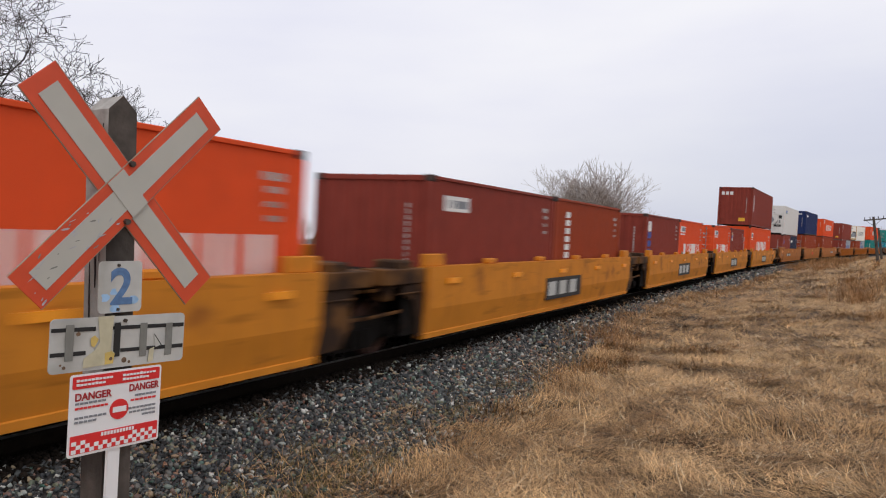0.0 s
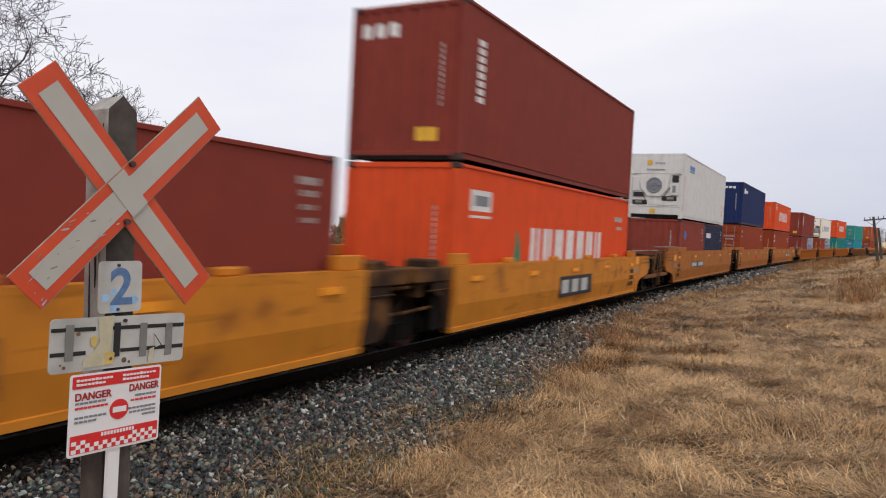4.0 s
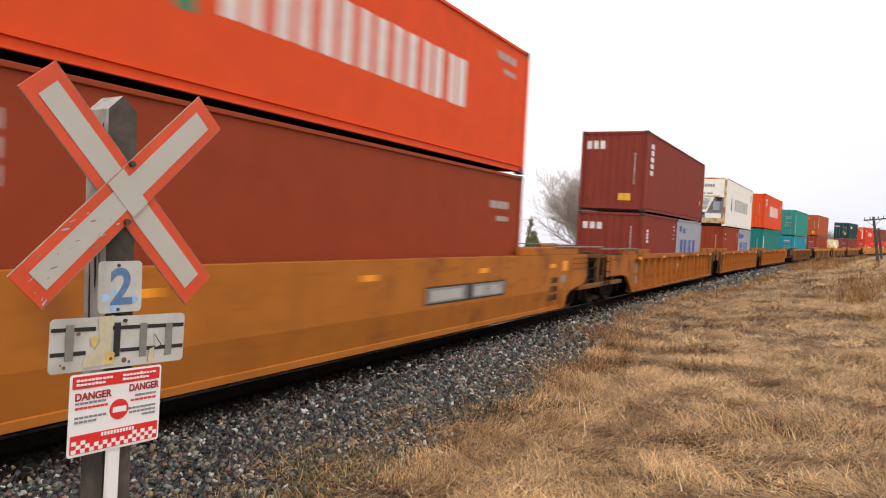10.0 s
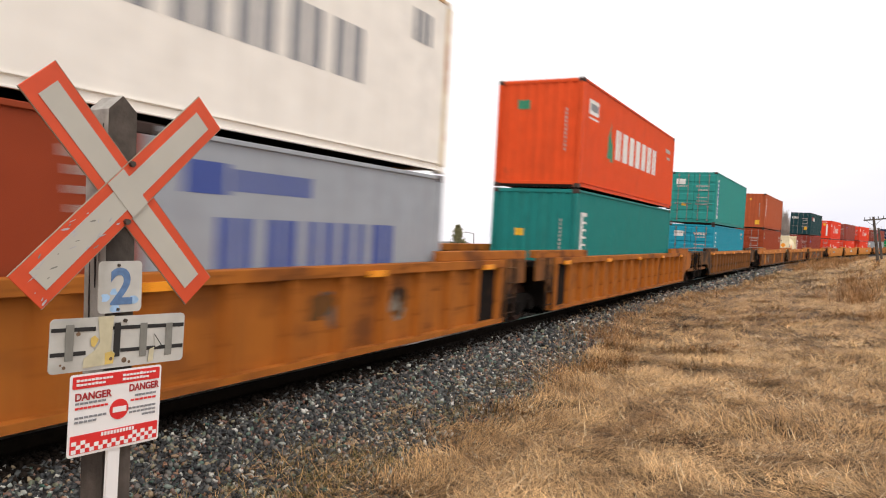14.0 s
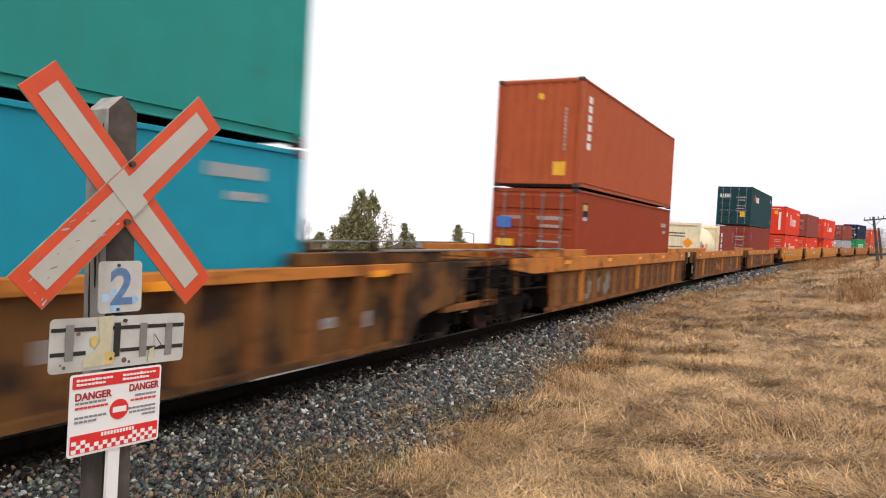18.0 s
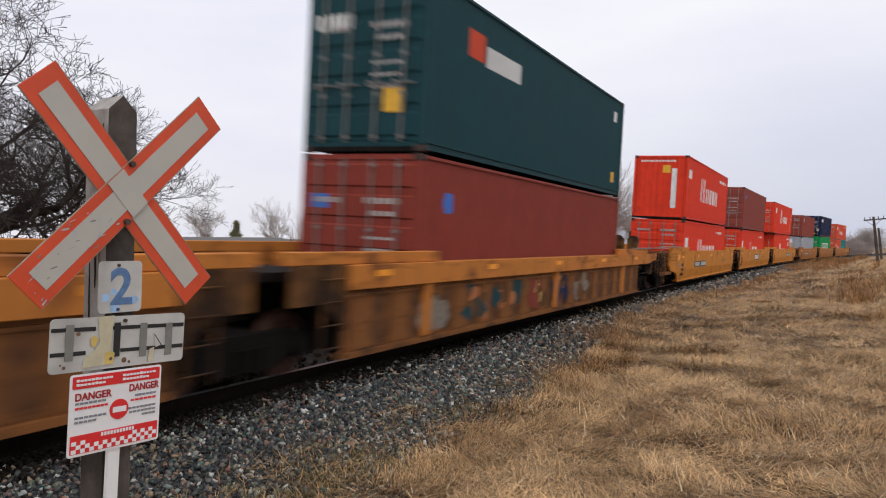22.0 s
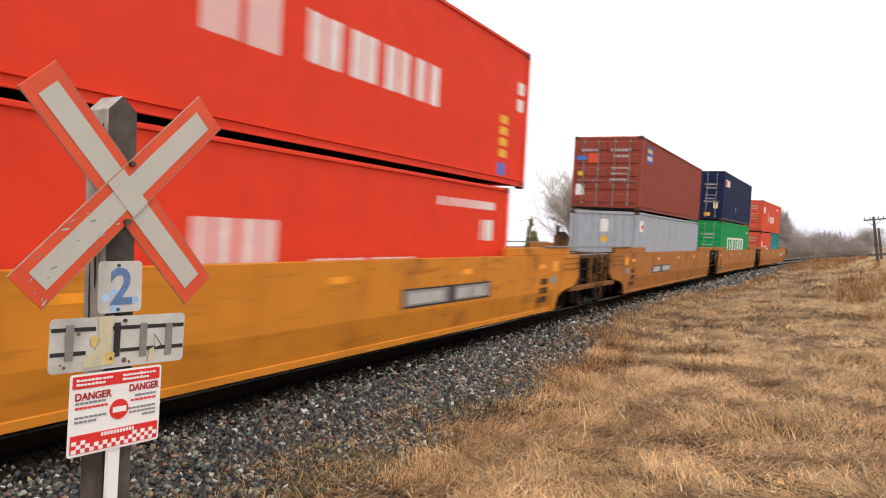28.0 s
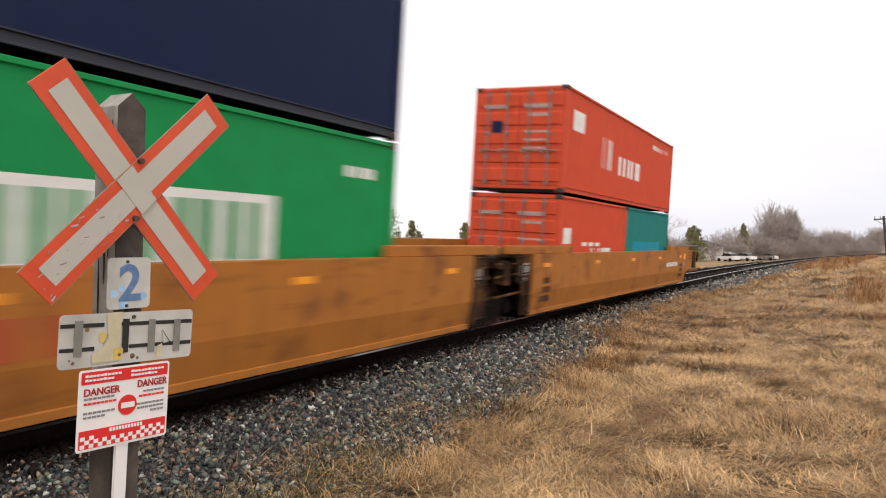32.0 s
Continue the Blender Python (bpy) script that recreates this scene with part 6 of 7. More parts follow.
# five short yellow wells
U = -168.4 + 6.096
yellow_small(U, "shared", "joint")
load(U + 0.32, [c20(VERMILION, "vermilion 20 foot container with white lettering low on its side", RED_LETTERS + ID20),
         c20(VERMILION, "vermilion 20 foot container with white lettering low on its side", RED_LETTERS + ID20)])
U = -152.65 + 6.096
yellow_small(U, "shared", "joint")
load(U, [c20(MAROON, "plain maroon 20 foot container with a small white label", (("s", 0.53, 2.0, 1.56, 2.27, WHITE), ("s", 0.62, 2.06, 1.46, 2.2, GREY_MARK, 4)) + ID20 + END_ID),
         c20(OXIDE, "oxide red 20 foot container with a column of white letters", (("s", 0.85, 1.04, 1.3, 2.26, WHITE, 6),) + ID20)])
U = -136.75 + 6.096
yellow_small(U, "shared", "joint")
load(U, [c20(MAROON, "maroon 20 foot container with a white and blue name column", (("s", 0.36, 1.95, 0.85, 2.32, WHITE), ("s", 0.36, 1.0, 0.85, 1.92, INDIGO, 3), ("e", 0.3, 2.0, 1.5, 2.2, WHITE, 6)) + END_ID + ID20),
         c20(VERMILION, "vermilion 20 foot container with white lettering low on its side", RED_LETTERS + ID20)])
U = -121.05 + 6.096
yellow_small(U, "shared", "joint")
load(U, [c20(VERMILION, "vermilion 20 foot container with white lettering, doors forward", RED_LETTERS + ID20 + DOOR_ID, "door"),
         c20(MAROON, "maroon 20 foot container with a blue and yellow badge", (("s", 0.72, 1.78, 1.12, 2.3, PLATE), ("s", 0.76, 1.95, 1.08, 2.12, INDIGO), ("s", 0.76, 2.14, 1.08, 2.24, PEEL)) + ID20)])
U = -105.35 + 6.096
yellow_small(U, "shared", "coupled", True)
load(U, [c40(TALL, VERMILION, "tall vermilion container with white lettering low on its side", CORNER_LABEL + bold(3.8, 1.05, 9.45, 1.8, 7) + tree_mark(2.7, 0.9, 1.1) + ID + END_ID)],
     c40(TALL, MAROON, "tall maroon container with a white name on its end", (("e", 0.2, 2.3, 1.1, 2.55, WHITE, 3), ("e", 1.5, 0.35, 1.95, 0.6, YELLOW), ("s", 0.7, 1.1, 0.95, 2.3, WHITE, 8)) + END_ID))

# three ochre wells
U = -83.85 + 6.096
ride(well_car("smooth", TTX_OCHRE, ("coupled", "joint"), OCHRE_LABEL, sign=LOGO53), U, 0, 0)
load(U, [c20(RUSSET, "dull red 20 foot container with a round blue badge", (("s", 0.95, 1.72, 1.4, 2.1, BLUE_MARK, 1, "disc"),) + ID20 + END_ID),
         c20(SLATE_NAVY, "dark navy 20 foot container with a small white label", (("s", 0.7, 1.85, 2.2, 2.1, WHITE, 5),) + ID20)],
     c40(TALL, REEFER, "off-white refrigerated container with its cooling unit forward", (("s", 1.2, 2.15, 2.5, 2.5, PLATE), ("s", 1.28, 2.17, 2.42, 2.24, GREEN_MARK), ("s", 1.28, 2.27, 2.42, 2.46, BLUE_MARK), ("s", 11.2, 0.5, 11.5, 0.8, YELLOW), ("s", 11.2, 1.0, 11.5, 1.15, YELLOW),
          ("e", 0.8, 2.38, 1.0, 2.58, YELLOW), ("e", 1.15, 2.42, 1.6, 2.5, STEEL_GREY, 4), ("e", 0.8, 2.14, 1.6, 2.2, GREY_MARK, 9), ("e", 1.0, 0.22, 1.25, 0.4, YELLOW),
          ("s", 0.035, 0.3, 0.095, 1.9, VERMILION, 13)), "cold"))
U = -64.05 + 6.096
ride(well_car("smooth", TTX_OCHRE, ("shared", "joint"), OCHRE_LABEL, sign=((-0.5, 1.0, 0.75, 1.1, SCARLET, 3),)), U, 0, 0)
load(U, [c40(TALL, OXIDE, "oxide red container with lock rods and a blue and yellow badge", YELLOW_BADGE + DOOR_ID + ID + (("e", 0.25, 0.5, 0.7, 0.8, YELLOW), ("e", 0.25, 1.6, 0.6, 2.0, WHITE)), "door")],
     c40(TALL, NAVY, "navy blue container with a white name on its end", (("e", 0.45, 2.45, 2.0, 2.6, WHITE, 6), ("s", 0.7, 2.15, 1.2, 2.5, WHITE), ("s", 1.3, 2.2, 2.4, 2.4, WHITE, 4), ("s", 11.75, 1.45, 11.95, 1.62, YELLOW)) + END_ID))
U = -44.6 + 6.096
ride(well_car("smooth", TTX_OCHRE, ("shared", "coupled"), OCHRE_LABEL, sign=LOGO53_REAR), U, 0, 0)
load(U, [c40(TALL, OXIDE, "tall oxide red container with orange labels on its end", (("e", 0.25, 2.0, 0.65, 2.4, YELLOW), ("e", 1.1, 1.7, 1.3, 1.9, YELLOW), ("s", 0.7, 1.8, 1.1, 2.5, WHITE, 3), ("s", 0.75, 2.0, 1.05, 2.2, BLACK)) + END_ID + ID)],
     c40(STD, VERMILION, "vermilion container with large white letters and a green tree badge", CORNER_LABEL + bold(3.5, 0.95, 9.5, 1.78, 7) + tree_mark(2.55, 0.95, 1.1) + ID + END_ID + (("e", 0.6, 1.75, 0.95, 2.0, GREEN_MARK),)))

# three ribbed orange wells
U = -21.0 + 6.096
ride(well_car("ribbed", CAR_ORANGE, ("coupled", "joint"), RIB_LABEL, top=1.49, stand=False, sign=((-7.7, -6.9, 0.85, 1.2, CHALK, 4), (-7.5, -7.0, 0.5, 0.75, CHALK, 3))), U, 0, 0)
graffiti(MOVERS[-1][0], ((-1.05, -0.25, ("white", "white", "pale")), (-6.3, -5.0, ("slate", "black", "maroon"))), 17, 1.3725, 0.36, 1.3, 0.9)
load(U, [c20(MAROON, "maroon 20 foot container with a white name on its end", (("e", 0.2, 1.95, 1.0, 2.2, WHITE, 3), ("s", 0.6, 1.5, 0.9, 2.0, WHITE, 4)) + END_ID + ID20),
         c20(STEEL_GREY, "blue-grey 20 foot container with large blue letters", (("s", 1.0, 1.1, 4.8, 1.7, INDIGO, 5), ("s", 1.2, 2.0, 2.2, 2.2, INDIGO, 5), ("s", 0.6, 2.05, 1.1, 2.3, INDIGO)))],
     c40(TALL, MAROON, "tall maroon container with a white name on its end", (("e", 0.2, 2.25, 0.95, 2.55, WHITE, 3), ("e", 1.45, 0.4, 1.9, 0.65, YELLOW), ("s", 0.7, 1.3, 1.1, 2.5, WHITE, 5), ("s", 11.3, 0.8, 11.6, 1.0, YELLOW)) + END_ID))
U = -1.35 + 6.096
ride(well_car("ribbed", CAR_ORANGE, ("shared", "joint"), RIB_LABEL, top=1.49, ), U, 0, 0)
graffiti(MOVERS[-1][0], ((2.3, 3.2, ("black", "slate")), (4.1, 4.8, ("black", "black", "pale"))), 18, 1.3725, 0.6, 1.2, 0.7)
load(U, [c20(OXIDE, "oxide red 20 foot container with a small blue and yellow badge", (("s", 0.75, 1.8, 1.08, 2.32, DARK_NAVY), ("s", 0.77, 2.06, 1.06, 2.22, PEEL), ("s", 0.77, 1.82, 1.06, 1.94, PLATE)) + END_ID + ID20),
         c20(STEEL_GREY, "blue-grey 20 foot container with large blue letters", (("s", 1.0, 1.1, 4.8, 1.7, INDIGO, 5), ("s", 1.2, 2.0, 2.6, 2.25, INDIGO, 5), ("s", 0.5, 1.95, 1.1, 2.3, INDIGO)))],
     c40(TALL, WARM_WHITE, "grubby white refrigerated container with grey letters and green badge", bold(3.7, 1.05, 9.9, 1.8, 7, GREY_MARK) + tree_mark(2.1, 1.05, 1.3) + (("e", 0.55, 2.3, 0.85, 2.55, GREEN_MARK), ("e", 0.9, 2.35, 1.8, 2.5, GREY_MARK, 6), ("s", 11.0, 2.0, 11.6, 2.5, GREY_MARK, 3)), "cold vee", RUSTY_CREAM))
U = 18.2 + 6.096
ride(well_car("ribbed", CAR_ORANGE, ("shared", "coupled"), RIB_LABEL, top=1.49), U, 0, 0)
load(U, [c40(TALL, TEAL, "teal container with a white name panel down its side", (("s", 0.5, 0.9, 1.0, 2.3, WHITE), ("s", 0.6, 1.0, 0.9, 2.2, TEAL, 6), ("e", 0.7, 1.6, 0.95, 1.8, YELLOW)) + END_ID)],
     c40(TALL, VERMILION, "tall vermilion container with large white letters and green badge", CORNER_LABEL + bold(3.5, 1.1, 9.2, 2.0, 7) + tree_mark(2.5, 1.05, 1.4) + ID + END_ID + (("e", 0.6, 2.1, 0.95, 2.35, GREEN_MARK),)))

# one ribbed brown car
U = 41.95 + 6.096
ride(well_car("ribbed", CAR_BROWN, ("coupled", "coupled"), "rusty brown well car with ribbed sides", top=1.49, sign=((-6.0, -5.2, 0.75, 0.86, CHALK, 3), (-4.9, -4.2, 0.78, 0.92, CHALK, 2), (6.0, 6.8, 0.66, 0.8, CHALK, 2), (7.1, 7.6, 0.6, 0.82, CHALK, 2), (2.6, 4.3, 0.75, 0.95, CHALK, 6))), U, 0, 0)
graffiti(MOVERS[-1][0], ((-7.6, -6.5, ("slate", "black")), (-3.1, -2.2, ("slate", "slate", "black")), (-1.9, -1.0, ("slate", "black")), (-0.7, 0.2, ("pale", "black", "slate")), (1.2, 2.2, ("slate", "black"))), 19, 1.3725, 0.4, 1.25, 0.7)
load(U, [c40(STD, CYAN, "blue-teal container with a white name panel, doors forward", (("s", 0.6, 0.7, 1.0, 2.2, WHITE), ("s", 0.68, 0.9, 0.92, 2.1, CYAN, 5), ("e", 0.3, 1.9, 0.8, 2.2, WHITE), ("e", 1.4, 2.0, 2.0, 2.1, WHITE, 4)) + DOOR_ID + ID, "door")],
     c40(TALL, SEA, "sea green container with a white name column, doors forward", (("s", 0.55, 0.35, 1.0, 2.5, WHITE), ("s", 0.65, 0.45, 0.9, 2.4, INDIGO, 9), ("e", 0.6, 1.0, 0.85, 1.15, YELLOW), ("e", 0.25, 2.2, 0.75, 2.5, WHITE)) + DOOR_ID, "door"))

# three wells with deep top chords
U = 65.15 + 6.096
ride(well_car("lipped", CAR_CHORD, ("coupled", "joint"), LIP_LABEL, top=1.5, sign=()), U, 0, 0)
graffiti(MOVERS[-1][0], ((-6.0, -4.9, ("pale", "pale", "black")), (-4.7, -3.3, ("pale", "black", "pale", "black"))), 12)
load(U, [c40(TALL, OXIDE, "oxide red container with doors forward and a badge", YELLOW_BADGE + DOOR_ID + ID + (("e", 0.2, 1.8, 0.6, 2.1, BLUE_MARK), ("e", 0.2, 1.3, 0.7, 1.5, YELLOW)), "door")],
     c40(TALL, BRICK, "brick-orange container with a slanted white name on its side", (("s", 0.6, 1.0, 1.0, 2.5, WHITE, 6), ("e", 1.7, 0.32, 2.05, 0.68, YELLOW), ("e", 1.2, 2.35, 1.35, 2.5, YELLOW)) + END_ID))
U = 84.72 + 6.096
ride(well_car("lipped", CAR_CHORD, ("shared", "joint"), LIP_LABEL, top=1.5), U, 0, 0)
graffiti(MOVERS[-1][0], ((-2.9, -1.6, ("black", "black", "orange")), (-1.6, -0.4, ("black", "orange", "black")), (2.8, 3.8, ("pale", "black"))), 13)
load(U, [(FT20, STD, tank_container("cream 20 foot tank container with hazard diamond on end plate")),
         c20(MAROON, "maroon 20 foot container with a white letter column", (("s", 0.8, 0.9, 1.25, 2.2, WHITE, 4),) + ID20)])
U = 104.2 + 6.096
ride(well_car("lipped", CAR_CHORD, ("shared", "coupled"), LIP_LABEL, top=1.5, stand=True), U, 0, 0)
graffiti(MOVERS[-1][0], ((-6.3, -5.0, ("pale", "black", "pale", "pale")), (-4.8, -3.5, ("green", "black", "green", "orange")), (-3.5, -1.9, ("green", "green", "black", "orange", "green")),
                         (-1.7, -0.4, ("maroon", "maroon", "cream", "black")), (-0.2, 1.05, ("navy", "navy", "orange", "black")), (1.5, 2.75, ("pale", "black", "pale"))), 14)
load(U, [c40(TALL, MAROON, "maroon container with round blue badges, doors forward", (("s", 0.85, 1.95, 1.25, 2.32, BLUE_MARK, 1, "disc"), ("e", 0.25, 1.95, 0.6, 2.2, BLUE_MARK)) + DOOR_ID, "door")],
     c40(TALL, BOTTLE, "bottle green container with a white name, doors forward", (("s", 1.6, 1.9, 2.2, 2.4, ROSE), ("s", 2.3, 1.85, 4.0, 2.25, WHITE, 6), ("s", 11.2, 2.2, 11.6, 2.5, WHITE), ("s", 11.2, 0.4, 11.6, 0.7, YELLOW), ("e", 0.2, 2.1, 1.0, 2.35, WHITE, 5), ("e", 1.65, 0.65, 2.05, 1.05, YELLOW)) + DOOR_ID, "door"))

# three yellow wells
K_TOP = (("s", 3.6, 1.0, 4.9, 2.15, WHITE, 2), ("s", 5.2, 1.0, 8.9, 1.75, WHITE, 4), ("s", 0.35, 1.9, 1.1, 2.3, WHITE), ("s", 9.4, 2.35, 11.6, 2.5, WHITE, 10))
U = 127.8 + 6.096
ride(well_car("smooth", TTX_YELLOW, ("coupled", "joint"), YELLOW_LABEL, stand=True, sign=LOGO53), U, 0, 0)
load(U, [c40(STD, SCARLET, "scarlet container with white letters on its side, doors forward", (("s", 3.6, 0.7, 4.9, 1.75, WHITE, 2), ("s", 5.2, 0.8, 8.9, 1.45, WHITE, 4), ("s", 0.35, 1.3, 1.1, 1.8, WHITE), ("s", 9.0, 2.1, 11.4, 2.22, WHITE, 10)) + DOOR_ID, "door")],
     c40(TALL, SCARLET, "tall scarlet container with large white letters on its side", K_TOP + (("e", 1.3, 2.1, 1.65, 2.45, YELLOW), ("e", 1.72, 0.5, 1.95, 2.3, WHITE), ("e", 0.3, 2.6, 1.9, 2.68, WHITE, 12))))
U = 147.45 + 6.096
ride(well_car("smooth", TTX_YELLOW, ("shared", "joint"), YELLOW_LABEL, sign=LOGO53_MID), U, 0, 0)
load(U, [c40(STD, SCARLET, "scarlet container with white letters on its side, doors forward", (("s", 4.2, 0.75, 5.4, 1.75, WHITE, 2), ("s", 5.7, 0.8, 8.4, 1.4, WHITE, 4), ("s", 0.35, 1.35, 1.0, 1.8, WHITE), ("s", 9.0, 2.1, 11.4, 2.22, WHITE, 10)) + DOOR_ID, "door")],
     c40(TALL, DUSKY, "tall dusky maroon container with blue badge, doors forward", (("s", 0.78, 2.1, 1.15, 2.44, BLUE_MARK, 1, "disc"), ("e", 0.3, 2.1, 0.6, 2.35, BLUE_MARK), ("e", 0.2, 0.9, 0.7, 1.3, WHITE)) + DOOR_ID, "door"))
U = 166.75 + 6.096
ride(well_car("smooth", TTX_YELLOW, ("shared", "coupled"), YELLOW_LABEL, sign=LOGO53_REAR), U, 0, 0)
load(U, [c40(STD, SCARLET, "scarlet container with white letters along its side", (("s", 3.9, 0.7, 5.4, 1.7, WHITE, 2), ("s", 5.9, 0.75, 8.7, 1.22, WHITE, 4), ("s", 9.2, 2.1, 11.6, 2.25, WHITE, 9), ("s", 10.9, 1.5, 11.5, 1.9, WHITE, 3)) + END_ID)],
     c45(TALL, SCARLET, "long scarlet container overhanging the one below, white letters", (("s", 4.7, 1.05, 6.0, 2.3, WHITE, 2), ("s", 6.4, 1.1, 10.0, 1.75, WHITE, 4), ("s", 0.9, 1.9, 1.7, 2.4, WHITE), ("s", 12.4, 0.5, 12.75, 1.4, YELLOW, 4), ("s", 13.2, 1.5, 13.5, 2.2, WHITE, 2), ("s", 12.3, 0.2, 12.7, 0.45, BLUE_MARK)) + DOOR_ID, "door"))

# three ochre wells that close the train
U = 190.2 + 6.096
ride(well_car("smooth", TTX_DUN, ("coupled", "joint"), OCHRE_LABEL, stand=True, sign=LOGO53), U, 0, 0)
load(U, [c40(STD, STEEL_GREY, "plain blue-grey container with a small white label", (("s", 0.5, 1.9, 0.95, 2.3, WHITE), ("s", 0.6, 2.0, 0.85, 2.15, ROSE), ("e", 1.1, 1.85, 1.4, 2.3, WHITE), ("e", 1.15, 1.5, 1.4, 1.7, YELLOW), ("s", 10.3, 0.9, 11.4, 1.1, YELLOW, 5)))],
     c40(STD, RUSSET, "maroon-brown container with a badge and labelled doors forward", (("s", 0.85, 1.75, 1.75, 2.35, INDIGO), ("s", 0.95, 2.12, 1.65, 2.25, PEEL), ("s", 0.95, 1.85, 1.65, 2.0, PLATE), ("e", 0.15, 1.75, 0.5, 1.9, BLUE_MARK), ("e", 0.55, 1.65, 0.9, 2.0, ROSE), ("e", 0.15, 0.5, 0.45, 0.9, WHITE), ("e", 0.2, 1.2, 0.4, 1.35, YELLOW)) + DOOR_ID, "door"))
U = 209.75 + 6.096
ride(well_car("smooth", TTX_DUN, ("shared", "joint"), OCHRE_LABEL, sign=((-0.6, 1.1, 0.8, 1.15, BRICK, 3),)), U, 0, 0)
load(U, [c40(TALL, GREEN, "bright green container with a white lettered panel, doors forward", (("s", 2.5, 1.08, 9.65, 1.95, WHITE), ("s", 2.95, 1.2, 9.6, 1.85, GREEN, 9), ("s", 11.0, 2.3, 11.7, 2.45, WHITE, 4), ("e", 0.15, 1.7, 0.55, 2.15, WHITE)) + DOOR_ID, "door")],
     c40(TALL, DARK_NAVY, "dark navy container with a white label, doors forward", (("s", 0.7, 2.05, 2.3, 2.45, WHITE), ("s", 0.8, 2.1, 1.3, 2.4, SCARLET), ("s", 5.0, 0.7, 5.4, 1.0, BLUE_MARK), ("e", 1.4, 0.25, 1.75, 0.45, YELLOW), ("e", 1.9, 0.7, 2.15, 1.05, CREAM)) + DOOR_ID, "door"))
U = 229.2 + 6.096
ride(well_car("smooth", TTX_DUN, ("shared", "coupled"), OCHRE_LABEL, stand=True, sign=((5.0, 7.0, 0.95, 1.1, WHITE, 6),)), U, 0, 0)
load(U, [c20(ROSE, "faded red 20 foot container with white letters, doors forward", (("s", 0.4, 1.4, 0.9, 1.8, WHITE), ("s", 2.6, 1.05, 4.6, 1.3, WHITE, 4), ("s", 1.9, 1.35, 3.4, 1.45, WHITE, 8)) + DOOR_ID, "door"),
         c20(TEAL, "faded teal 20 foot container", (("s", 1.0, 1.1, 4.8, 1.5, CYAN, 1),))],
     c40(STD, ROSE, "faded red container with white letters on its side, doors forward", (("s", 3.1, 0.9, 4.3, 1.75, WHITE, 2), ("s", 4.9, 0.85, 7.7, 1.4, WHITE, 3), ("s", 0.6, 1.6, 1.5, 2.1, WHITE), ("s", 9.0, 2.1, 11.4, 2.25, WHITE, 9), ("e", 0.5, 1.45, 0.8, 1.75, DARK_NAVY)) + DOOR_ID, "door"))

# ---- ties of the track: the near ones piece by piece, the rest as one
def tie_mesh():
    return boxes((-0.115, 0.115, -1.3, 1.3, -0.36, -0.185), bevel=0.008)


def make_ties():
    rng = random.Random(5)
    me = mesh_of(tie_mesh(), TIE)
    holder = thing("track_ties", "weathered timber ties under the rails", "railway ties", kind="structure")
    for i in range(290):
        s = -10 + i * 0.53
        o = new("tie", me)
        o.parent = holder
        o.matrix_world = on_line(s + rng.uniform(-0.02, 0.02)) @ pose(0, rng.uniform(-0.04, 0.04), rng.uniform(-0.004, 0.004), 0, 0, rng.uniform(-0.6, 0.6))
    plate = boxes((-0.1, 0.1, -0.18, 0.18, -0.186, -0.175))
    pm = mesh_of(plate, RAIL_SIDE)
    bm = bmesh.new()
    for i in range(300):
        m = on_line(-10 + (290 + i) * 0.53)
        n0 = len(bm.verts)
        box(bm, -0.115, 0.115, -1.3, 1.3, -0.36, -0.185)
        bm.verts.ensure_lookup_table()
        for v in bm.verts[n0:]:
            v.co = m @ v.co
    far = new("far_ties", mesh_of(bm, TIE))
    tagged(far, "weathered timber ties down the line", "railway ties", kind="stuff")


make_ties()

# ---- ballast stones: rough lumps; the nearest are pieces of their own
GOLD = (1 + 5 ** 0.5) / 2
ICO_V = np.array([(-1, GOLD, 0), (1, GOLD, 0), (-1, -GOLD, 0), (1, -GOLD, 0), (0, -1, GOLD), (0, 1, GOLD), (0, -1, -GOLD), (0, 1, -GOLD), (GOLD, 0, -1), (GOLD, 0, 1), (-GOLD, 0, -1), (-GOLD, 0, 1)]) / 1.9
ICO_F = np.array([(0, 11, 5), (0, 5, 1), (0, 1, 7), (0, 7, 10), (0, 10, 11), (1, 5, 9), (5, 11, 4), (11, 10, 2), (10, 7, 6), (7, 1, 8),
                  (3, 9, 4), (3, 4, 2), (3, 2, 6), (3, 6, 8), (3, 8, 9), (4, 9, 5), (2, 4, 11), (6, 2, 10), (8, 6, 7), (9, 8, 1)])


def grass_edge(s):
    """How far out from the line the grass begins at s."""
    e = 3.6 + 0.4 * noise.noise(Vector((s * 0.6, 0.0, 3.0)))
    # the grass creeps in between 13 and 33 m, and stands back again beyond
    return e - 1.25 * min(1.0, max(0.0, (s - 11.5) / 7)) + 0.75 * min(1.0, max(0.0, (s - 29) / 8))


